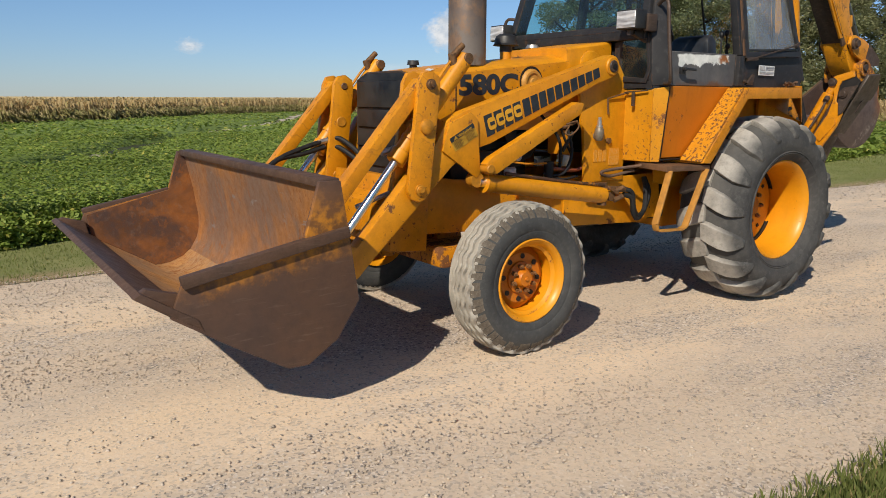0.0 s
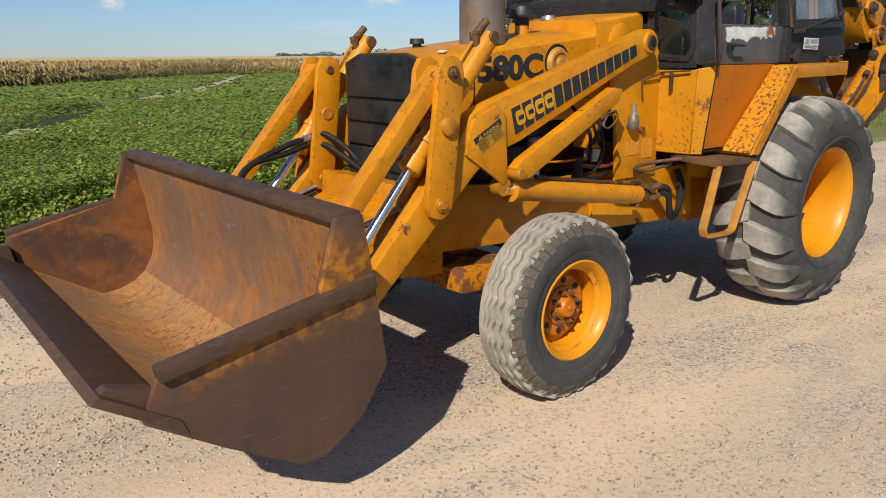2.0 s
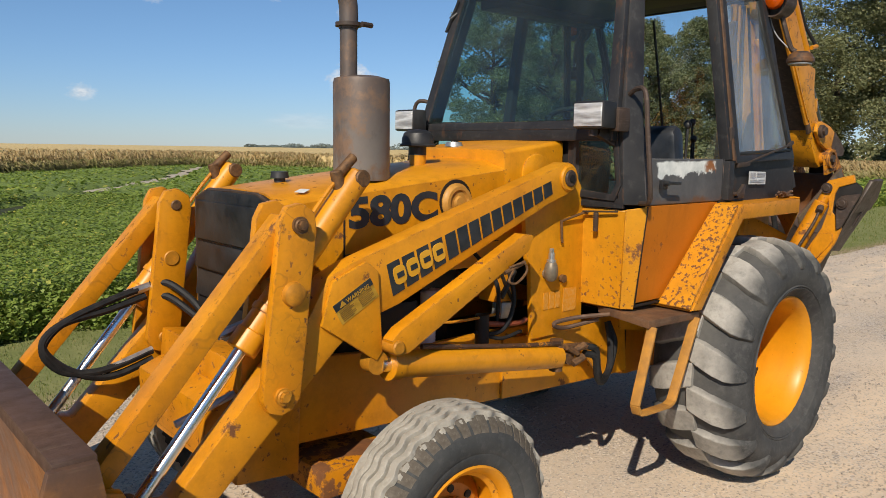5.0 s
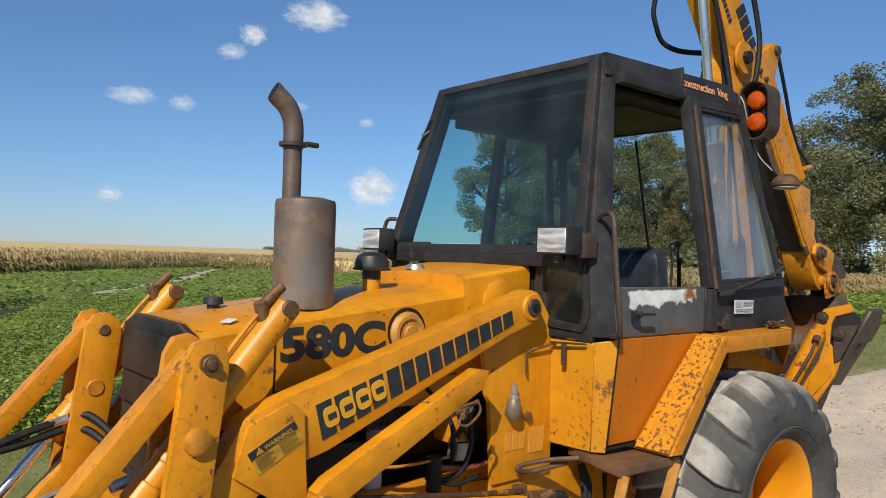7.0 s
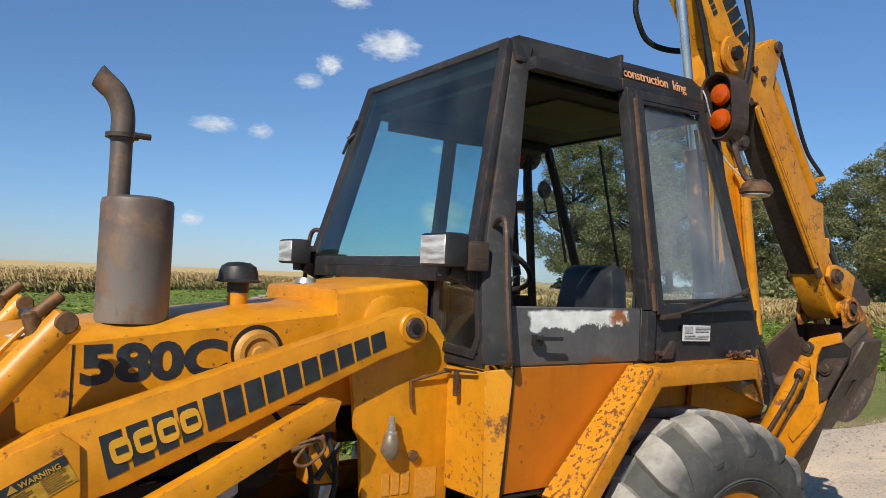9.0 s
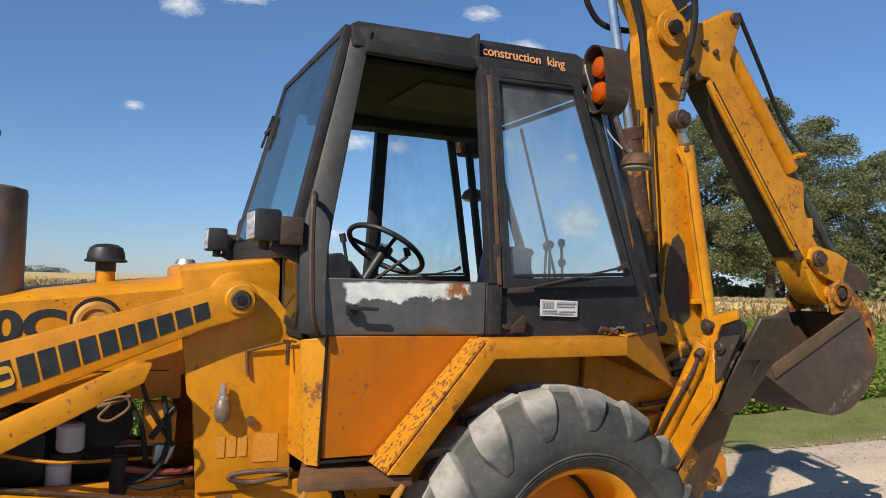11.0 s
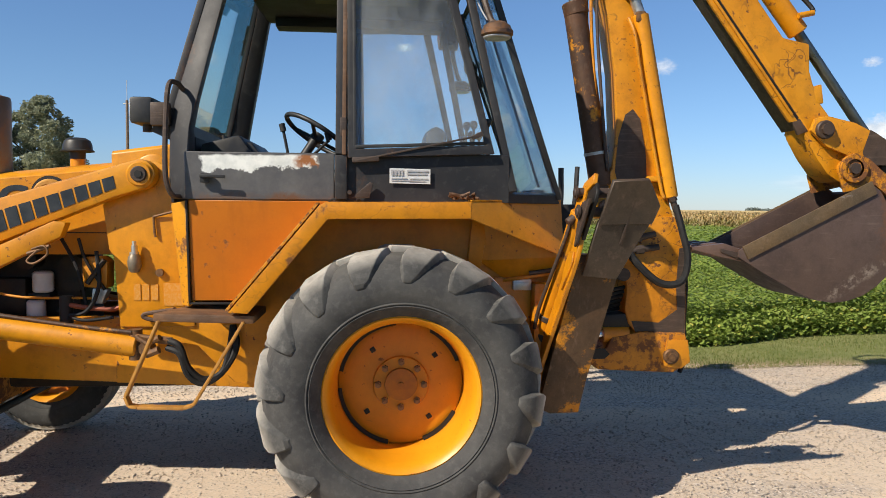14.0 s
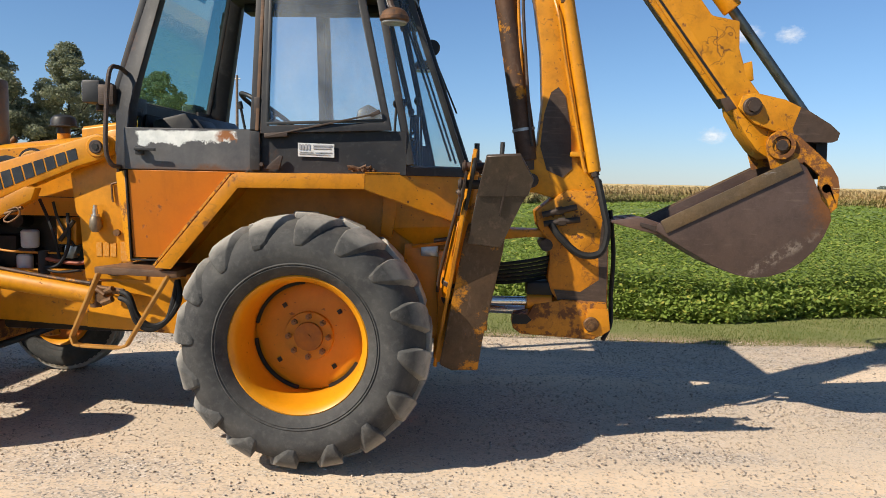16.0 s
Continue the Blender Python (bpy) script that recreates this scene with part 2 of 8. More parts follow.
HOE_BUCKET = hoe_bucket_mat()
CUTTER = rusty("olive_brown_cutter", (0.115, 0.080, 0.046), (0.17, 0.105, 0.048), 0.52, 0.55, 0.0, 0.66, (1.0, 1.0, 1.0))
CYL_RUST = rusty("rusted_cylinder_paint", (0.050, 0.028, 0.018), (0.11, 0.048, 0.020), 0.5, 0.6, 0.555, 0.0, (1.0, 1.0, 0.5), 0.0, 7.5)


def plain(name, a, b, rough=0.5, metal=0.0, scale=14, bump=0.15, spec=None, lo=0.35, hi=0.7):
    n = Nodes(name)
    v = n.noise(scale, 6, 0.62)
    n.bump(n.noise(scale * 6, 3), bump, 0.003)
    return n.done(n.mix(n.step(v, lo, hi), a, b), n.step(v, 0.3, 0.75, rough - 0.08, rough + 0.12), metal, spec)


def cab_paint():
    n = Nodes("weathered_dark_cab_paint")
    a, b = n.noise(3.2, 7, 0.68), n.noise(24, 5, 0.65)
    c = n.mix(n.step(a, 0.38, 0.68), (0.018, 0.018, 0.020), (0.038, 0.037, 0.038))
    c = n.mix(n.step(n.noise(7, 8, 0.74, (1, 1, 0.5), offset=(4, 2, 9)), 0.60, 0.68), c, (0.070, 0.038, 0.024))
    c = n.mix(n.math("MULTIPLY", n.edges(0.008), n.step(n.noise(16, 5, 0.7), 0.48, 0.58)), c, (0.12, 0.060, 0.034))
    c = n.mix(n.math("MULTIPLY", n.step(b, 0.55, 0.72), 0.4), c, (0.085, 0.082, 0.080))
    n.bump(b, 0.15, 0.003)
    return n.done(c, n.step(a, 0.3, 0.75, 0.46, 0.66), 0.0, 0.35)


CAB = cab_paint()


def door_band():
    """Dark band under the door window with its chalky bare patch."""
    n = Nodes("peeling_door_band_paint")
    a = n.noise(6, 7, 0.7)
    c = n.mix(n.step(a, 0.35, 0.7), (0.062, 0.062, 0.067), (0.124, 0.119, 0.116))
    x, z = n.axis(0), n.axis(2)
    ragged = n.math("MULTIPLY", n.math("SUBTRACT", n.noise(9, 6, 0.62), 0.5), 0.15)
    zz = n.math("ADD", z, ragged)
    xx = n.math("ADD", x, ragged)
    low = n.step(zz, 1.550, 1.556)
    left, right = n.step(xx, -0.86, -0.84), n.step(xx, -0.385, -0.365, 1, 0)
    rim = n.step(n.math("ADD", z, n.math("MULTIPLY", ragged, 0.25)), 1.619, 1.611)
    bare = n.math("MULTIPLY", n.math("MULTIPLY", low, rim), n.math("MULTIPLY", left, right))
    white = n.mix(n.step(n.noise(22, 5), 0.4, 0.7), (0.80, 0.81, 0.77), (0.60, 0.62, 0.59))
    rust = n.math("MULTIPLY", n.step(xx, -0.50, -0.44), n.step(n.noise(14, 6, offset=(1, 2, 3)), 0.47, 0.56))
    c = n.mix(bare, c, n.mix(rust, white, (0.30, 0.11, 0.03)))
    c = n.mix(n.math("MULTIPLY", n.step(zz, 1.455, 1.43), n.step(a, 0.4, 0.6)), c, (0.13, 0.058, 0.025))
    n.bump(n.noise(60, 3), 0.12, 0.003)
    return n.done(c, 0.5)


BAND = door_band()


def rubber(name, dark, dust, rough=0.8, crown=None):
    n = Nodes(name)
    a, b, f = n.noise(5, 6, 0.65), n.noise(32, 5, 0.65), n.noise(150, 2)
    c = n.mix(n.step(a, 0.35, 0.7), dark, dust)
    if crown:
        flat = n.put("ShaderNodeCombineXYZ")
        n.link(n.axis(0), flat.inputs[0]), n.link(n.axis(2), flat.inputs[2])
        far = n.put("ShaderNodeVectorMath")
        far.operation = "LENGTH"
        n.link(flat.outputs[0], far.inputs[0])
        c = n.mix(n.math("MULTIPLY", n.step(far.outputs["Value"], 0.550, 0.612), n.step(a, 0.25, 0.65, 0.25, 1.0)), c, crown)
    c = n.mix(n.math("MULTIPLY", n.step(b, 0.5, 0.72), 0.5), c, tuple(v * 1.35 for v in dust))
    n.bump(n.math("ADD", b, n.math("MULTIPLY", f, 0.5)), 0.3, 0.004)
    return n.done(c, rough, 0.0, 0.25)


TYRE = rubber("dusty_tyre_rubber", (0.040, 0.040, 0.041), (0.084, 0.082, 0.077), 0.8, (0.125, 0.12, 0.11))
TREAD = rubber("worn_tread_rubber", (0.27, 0.245, 0.205), (0.40, 0.37, 0.315))
TYRE_FRONT = rubber("grey_dusty_tyre_rubber", (0.046, 0.048, 0.049), (0.078, 0.078, 0.075))
SHOULDER = rubber("caked_tyre_shoulder", (0.085, 0.068, 0.052), (0.20, 0.175, 0.14))
LUG = rubber("lug_rubber", (0.044, 0.044, 0.044), (0.118, 0.114, 0.105), 0.8, (0.46, 0.43, 0.38))
HOSE = plain("hydraulic_hose_rubber", (0.011, 0.011, 0.012), (0.026, 0.025, 0.024), 0.62, 0, 30, 0.15, 0.25)
BLACK = plain("matt_black_paint", (0.013, 0.013, 0.014), (0.034, 0.033, 0.032), 0.5, 0, 12)
GRILLE = plain("grille_black", (0.007, 0.007, 0.007), (0.034, 0.032, 0.030), 0.46, 0, 9, 0.2, 0.35)
# Black of oily parts; it also paints the shade in holes and gaps.
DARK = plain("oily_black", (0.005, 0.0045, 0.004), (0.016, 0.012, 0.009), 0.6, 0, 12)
CHROME = plain("polished_rod", (0.70, 0.71, 0.72), (0.82, 0.82, 0.82), 0.27, 1.0, 6, 0.03)
ZINC = plain("zinc_fitting", (0.42, 0.41, 0.39), (0.60, 0.59, 0.56), 0.4, 0.8, 30)
BOLT = plain("rusty_bolt", (0.10, 0.055, 0.030), (0.24, 0.12, 0.045), 0.6, 0.4, 60)
WHEEL_NUT = plain("rusty_wheel_nut", (0.17, 0.075, 0.022), (0.36, 0.19, 0.09), 0.5, 0.3, 60)
PIN_Y = plain("painted_pin_boss", (0.36, 0.15, 0.010), (0.60, 0.24, 0.012), 0.55, 0.1, 30)
DECAL = plain("dark_decal", (0.014, 0.018, 0.022), (0.030, 0.036, 0.042), 0.42, 0, 20)
DECAL_Y = plain("yellow_decal", (0.62, 0.30, 0.014), (0.70, 0.36, 0.030), 0.45, 0, 10)
LABEL_Y = plain("pale_yellow_label", (0.36, 0.19, 0.015), (0.55, 0.31, 0.03), 0.5, 0, 30)
LABEL_W = plain("white_label", (0.56, 0.57, 0.57), (0.68, 0.68, 0.67), 0.5, 0, 30)
LABEL_TEXT = plain("faded_label_text", (0.16, 0.085, 0.014), (0.30, 0.16, 0.02), 0.5, 0, 30)
LABEL_INK = plain("label_ink", (0.30, 0.30, 0.32), (0.42, 0.42, 0.43), 0.5, 0, 30)
LETTER_O = plain("orange_letter", (0.72, 0.30, 0.12), (0.80, 0.38, 0.18), 0.5, 0, 30)
FADED = plain("faded_sticker", (0.60, 0.235, 0.008), (0.60, 0.285, 0.06), 0.6, 0, 75, 0.1, None, 0.44, 0.60)
SEAT = plain("black_seat_vinyl", (0.014, 0.016, 0.020), (0.030, 0.033, 0.040), 0.38, 0, 9)
LINER = plain("olive_headliner", (0.055, 0.058, 0.030), (0.085, 0.086, 0.045), 0.85, 0, 7)
# Matt black once more, darkened to paint the shade under the roof.
ROOF_IN = plain("sooty_roof_lining", (0.006, 0.006, 0.006), (0.014, 0.013, 0.012), 0.7, 0, 9)
FILTER = plain("white_filter_can", (0.62, 0.61, 0.57), (0.72, 0.71, 0.68), 0.4, 0, 20)
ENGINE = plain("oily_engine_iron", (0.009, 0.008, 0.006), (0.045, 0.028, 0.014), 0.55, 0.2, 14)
STEP = rusty("worn_step_steel", (0.085, 0.050, 0.034), (0.20, 0.10, 0.045), 0.5, 0.7)


def muffler_mat():
    n = Nodes("heat_stained_muffler")
    a = n.noise(5, 6, 0.6)
    z = n.math("ADD", n.axis(2), n.math("MULTIPLY", n.math("SUBTRACT", a, 0.5), 0.30))
    c = n.mix(n.step(z, 1.60, 1.86), (0.235, 0.215, 0.195), (0.135, 0.100, 0.082))
    c = n.mix(n.math("MULTIPLY", n.step(n.noise(8, 6, 0.7, offset=(3, 3, 3)), 0.5, 0.60), 0.75), c, (0.25, 0.150, 0.090))
    c = n.mix(n.math("MULTIPLY", n.step(n.noise(5, 6, 0.7, (1, 1, 0.5), offset=(8, 1, 3)), 0.52, 0.62), 0.7), c, (0.085, 0.078, 0.076))
    n.bump(n.noise(80, 3), 0.2, 0.002)
    return n.done(c, 0.55, 0.3)


MUFFLER = muffler_mat()


def glass(name, tint, gloss=0.08, grime=0.05):
    n = Nodes(name)
    out = n.t.nodes["Material Output"]
    tr, gl, df = n.put("ShaderNodeBsdfTransparent"), n.put("ShaderNodeBsdfGlossy"), n.put("ShaderNodeBsdfDiffuse")
    tr.inputs[0].default_value = (*tint, 1)
    gl.inputs["Roughness"].default_value = 0.02
    df.inputs[0].default_value = (0.62, 0.64, 0.65, 1)
    fr = n.put("ShaderNodeLayerWeight")
    fr.inputs[0].default_value = 0.5
    m1, m2 = n.put("ShaderNodeMixShader"), n.put("ShaderNodeMixShader")
    n.link(n.step(n.math("POWER", fr.outputs["Facing"], 4.0), 0.0, 1.0, gloss, 0.9), m1.inputs[0])
    n.link(tr.outputs[0], m1.inputs[1]), n.link(gl.outputs[0], m1.inputs[2])
    n.link(n.step(n.noise(3.5, 6, 0.7, (1, 1, 0.6)), 0.35, 0.75, grime * 0.3, grime * 1.8), m2.inputs[0])
    n.link(m1.outputs[0], m2.inputs[1]), n.link(df.outputs[0], m2.inputs[2])
    n.link(m2.outputs[0], out.inputs[0])
    return n.m


GLASS = glass("tinted_windscreen_glass", (0.60, 0.80, 0.79), 0.045, 0.015)
GLASS_SIDE = glass("dusty_side_glass", (0.90, 0.96, 0.98), 0.05, 0.10)
GLASS_QUARTER = glass("clear_quarter_glass", (0.90, 0.95, 0.96), 0.035, 0.04)


def amber():
    n = Nodes("amber_lens")
    n.b.inputs["Transmission Weight"].default_value = 0.3
    return n.done(n.mix(n.noise(60, 2), (0.50, 0.060, 0.003), (0.74, 0.125, 0.004)), 0.12)


AMBER = amber()


def lens_mat():
    """Moulded lamp glass over a bright reflector: fine upright flutes, broad bowed bands, reflections painted as pale
    streaks.
    """
    n = Nodes("moulded_lamp_lens")
    w = n.put("ShaderNodeTexWave")
    w.bands_direction = "Y"
    n.link(n.co, w.inputs[0])
    w.inputs["Scale"].default_value, w.inputs["Distortion"].default_value = 26.0, 0.6
    n.bump(n.math("ADD", n.math("MULTIPLY", w.outputs["Fac"], 0.3), n.noise(28, 2, 0.5, (1, 0.5, 2.2))), 0.45, 0.004)
    return n.done(n.mix(n.step(n.noise(22, 3, 0.5, (1, 0.35, 2.4)), 0.35, 0.65), (0.34, 0.325, 0.32), (0.80, 0.79, 0.78)), 0.30, 0.35)


# ---- mesh helpers ----
def add(bm, src):
    """Append the bmesh src to bm."""
    table = {v: bm.verts.new(v.co) for v in src.verts}
    for f in src.faces:
        try:
            bm.faces.new([table[v] for v in f.verts]).smooth = f.smooth
        except ValueError:
            pass
    src.free()
    return bm


def soften(bm, width, segs=2, angle=25):
    if width > 0:
        bmesh.ops.recalc_face_normals(bm, faces=bm.faces)
        edges = [e for e in bm.edges if len(e.link_faces) == 2 and e.calc_face_angle(0) > radians(angle)]
        bmesh.ops.bevel(bm, geom=edges, offset=width, segments=segs, affect="EDGES", clamp_overlap=True, profile=0.6)
    return bm


def prism(bm, pts, y0, y1, bev=0.005, warp=None):
    """A polygon of (x, z) drawn out from y0 to y1."""
    b = bmesh.new()
    lo = [b.verts.new((x, y0, z)) for x, z in pts]
    hi = [b.verts.new((x, y1, z)) for x, z in pts]
    b.faces.new(lo), b.faces.new(hi[::-1])
    for i in range(len(pts)):
        j = (i + 1) % len(pts)
        b.faces.new((lo[j], lo[i], hi[i], hi[j]))
    bmesh.ops.recalc_face_normals(b, faces=b.faces)
    soften(b, bev)
    if warp:
        for v in b.verts:
            v.co = Vector(warp(*v.co))
    return add(bm, b)


def box(bm, x0, x1, y0, y1, z0, z1, bev=0.006, warp=None):
    return prism(bm, [(x0, z0), (x1, z0), (x1, z1), (x0, z1)], y0, y1, bev, warp)


def slab(bm, pts, thick, bev=0.002, out=None):
    """A flat sheet through points in space, given a thickness along its normal, or towards out."""
    b = bmesh.new()
    vs = [Vector(p) for p in pts]
    nrm = Vector((0, 0, 0))
    for i in range(len(vs)):
        nrm += vs[i].cross(vs[(i + 1) % len(vs)])
    nrm.normalize()
    if out is not None and nrm.dot(Vector(out)) < 0:
        nrm = -nrm
    lo, hi = [b.verts.new(v) for v in vs], [b.verts.new(v + nrm * thick) for v in vs]
    b.faces.new(lo), b.faces.new(hi[::-1])
    for i in range(len(vs)):
        j = (i + 1) % len(vs)
        b.faces.new((lo[j], lo[i], hi[i], hi[j]))
    bmesh.ops.recalc_face_normals(b, faces=b.faces)
    return add(bm, soften(b, bev, 1))


def bar(bm, p, q, w, h, up=(0, 1, 0), bev=0.004):
    """A rectangular bar from p to q, h thick along up and w across."""
    p, q = Vector(p), Vector(q)
    d = (q - p).normalized()
    u = (Vector(up) - d * d.dot(Vector(up))).normalized()
    s = d.cross(u)
    b = bmesh.new()
    ring = [[b.verts.new(c + s * w / 2 * i + u * h / 2 * j) for i, j in ((-1, -1), (1, -1), (1, 1), (-1, 1))] for c in (p, q)]
    b.faces.new(ring[0]), b.faces.new(ring[1][::-1])
    for i in range(4):
        b.faces.new((ring[0][i - 1], ring[0][i], ring[1][i], ring[1][i - 1]))
    bmesh.ops.recalc_face_normals(b, faces=b.faces)
    return add(bm, soften(b, bev))


def ring_frame(bm, outer, inner, thick, out, bev=0.004):
    """A flat frame between two outlines of equal count, thickened away from out."""
    b = bmesh.new()
    d = Vector(out).normalized() * -thick
    n = len(outer)
    A, I = [b.verts.new(p) for p in outer], [b.verts.new(p) for p in inner]
    C, J = [b.verts.new(Vector(p) + d) for p in outer], [b.verts.new(Vector(p) + d) for p in inner]
    for i in range(n):
        k = (i + 1) % n
        b.faces.new((A[i], A[k], I[k], I[i])), b.faces.new((C[k], C[i], J[i], J[k]))
        b.faces.new((A[k], A[i], C[i], C[k])), b.faces.new((I[i], I[k], J[k], J[i]))
    bmesh.ops.recalc_face_normals(b, faces=b.faces)
    return add(bm, soften(b, bev, 2))


def loft(bm, rows, bev=0.006, segs=2):
    """A closed skin over rows of equal outlines."""
    b = bmesh.new()
    vs = [[b.verts.new(p) for p in row] for row in rows]
    for lo, hi in zip(vs, vs[1:]):
        for k in range(len(lo)):
            b.faces.new((lo[k - 1], lo[k], hi[k], hi[k - 1]))
    b.faces.new(vs[0]), b.faces.new(vs[-1][::-1])
    bmesh.ops.recalc_face_normals(b, faces=b.faces)
    return add(bm, soften(b, bev, segs))


def rod(bm, p, q, r, seg=20, r2=None, bev=0.0):
    """A round bar from p to q."""
    p, q = Vector(p), Vector(q)
    d = (q - p).normalized()
    a = d.orthogonal().normalized()
    c = d.cross(a)
    r2 = r if r2 is None else r2
    stops = [(p, r), (q, r2)] if not bev else [(p, r - bev), (p + d * bev, r), (q - d * bev, r2), (q, r2 - bev)]
    rings = [[bm.verts.new(o + (a * math.cos(t) + c * math.sin(t)) * rr) for t in (2 * math.pi * k / seg for k in range(seg))] for o, rr in stops]
    for lo, hi in zip(rings, rings[1:]):
        for k in range(seg):
            bm.faces.new((lo[k - 1], lo[k], hi[k], hi[k - 1]))
    bm.faces.new(rings[0]), bm.faces.new(rings[-1][::-1])
    return bm


def smooth_line(pts, per=6):
    """A soft curve through points."""
    ps = [Vector(p) for p in pts]
    ps = [ps[0] * 2 - ps[1], *ps, ps[-1] * 2 - ps[-2]]
    out = []
    for a, b, c, d in zip(ps, ps[1:], ps[2:], ps[3:]):
        for k in range(per):
            t = k / per
            out.append(0.5 * (2 * b + (c - a) * t + (2 * a - 5 * b + 4 * c - d) * t * t + (3 * b - a - 3 * c + d) * t ** 3))
    return [*out, ps[-2]]


def tube(bm, pts, r, seg=8, per=6):
    """A round hose or pipe along a soft curve."""
    line = smooth_line(pts, per) if per else [Vector(p) for p in pts]
    a, rings = None, []
    for i, p in enumerate(line):
        d = (line[min(i + 1, len(line) - 1)] - line[max(i - 1, 0)]).normalized()
        a = d.orthogonal().normalized() if a is None else (a - d * d.dot(a)).normalized()
        c = d.cross(a)
        rings.append([bm.verts.new(p + (a * math.cos(t) + c * math.sin(t)) * r) for t in (2 * math.pi * k / seg for k in range(seg))])
    for lo, hi in zip(rings, rings[1:]):
        for k in range(seg):
            bm.faces.new((lo[k - 1], lo[k], hi[k], hi[k - 1]))
    bm.faces.new(rings[0]), bm.faces.new(rings[-1][::-1])
    return bm


def lathe(bm, prof, seg=64, centre=(0, 0, 0), axis="Y", wave=None):
    """A profile of (radius, along) turned round an axis through the centre."""
    c, rings = Vector(centre), []
    for n, (r, s) in enumerate(prof):
        ring = []
        for k in range(seg):
            t = 2 * math.pi * k / seg
            rr, ss = (r, s) if wave is None else wave(n, r, s, t)
            v = (rr * math.cos(t), ss, rr * math.sin(t)) if axis == "Y" else (rr * math.cos(t), rr * math.sin(t), ss)
            ring.append(bm.verts.new(c + Vector(v)))
        rings.append(ring)
    for lo, hi in zip(rings, rings[1:]):
        for k in range(seg):
            bm.faces.new((lo[k - 1], lo[k], hi[k], hi[k - 1]))
    return bm


def part(name, bm, material, parent=None, label="", smooth=38, m=None):
    """Link a bmesh as one mesh object under a thing or a part."""
    bmesh.ops.recalc_face_normals(bm, faces=bm.faces)
    me = bpy.data.meshes.new(name)
    bm.to_mesh(me)
    bm.free()
    me.materials.append(material)
    me.polygons.foreach_set("use_smooth", [True] * len(me.polygons))
    me.set_sharp_from_angle(angle=radians(smooth))
    ob = new(name, me)
    ob.parent = parent
    if m is not None:
        ob.matrix_basis = m
    if label:
        tagged(ob, label)
    return ob


def again(ob, parent, m, name=None):
    """The same mesh once more under another parent, with its children."""
    o = new(name or ob.name.split(".")[0], ob.data)
    o.parent, o.matrix_basis = parent, m
    if "label" in ob:
        o["label"] = ob["label"]
    for c in ob.children:
        again(c, o, c.matrix_basis.copy())
    return o


def B():
    return bmesh.new()


def lettering(name, body, size, m, material, parent, label="", bold=0.0, space=1.0, deep=0.0015, wide=1.0):
    cu = bpy.data.curves.new(name, "FONT")
    cu.body, cu.size, cu.extrude, cu.offset, cu.space_character = body, size, deep, bold, space
    cu.resolution_u = 4
    tmp = new(name + "_tmp", cu)
    bpy.context.view_layer.update()
    me = bpy.data.meshes.new_from_object(tmp.evaluated_get(bpy.context.evaluated_depsgraph_get()))
    bpy.data.objects.remove(tmp)
    me.name = name
    me.materials.clear()
    me.materials.append(material)
    me.transform(Matrix.Diagonal((wide, 1, 1, 1)))
    ob = new(name, me)
    ob.parent, ob.matrix_basis = parent, m
    if label:
        tagged(ob, label)
    return ob


def facing(x, y, z, slope=0.0, lean=0.0):
    """A pose on the near side: local x runs aft, local y up, slope degrees about the side's normal."""
    return pose(x, y, z) @ pose(0, 0, 0, 90 + lean, 0, 0) @ pose(0, 0, 0, 0, 0, slope)


# ---- the machine ----
loader = tagged(new("backhoe_loader"), "old yellow backhoe loader with rusty bucket, parked on gravel", "backhoe loader")


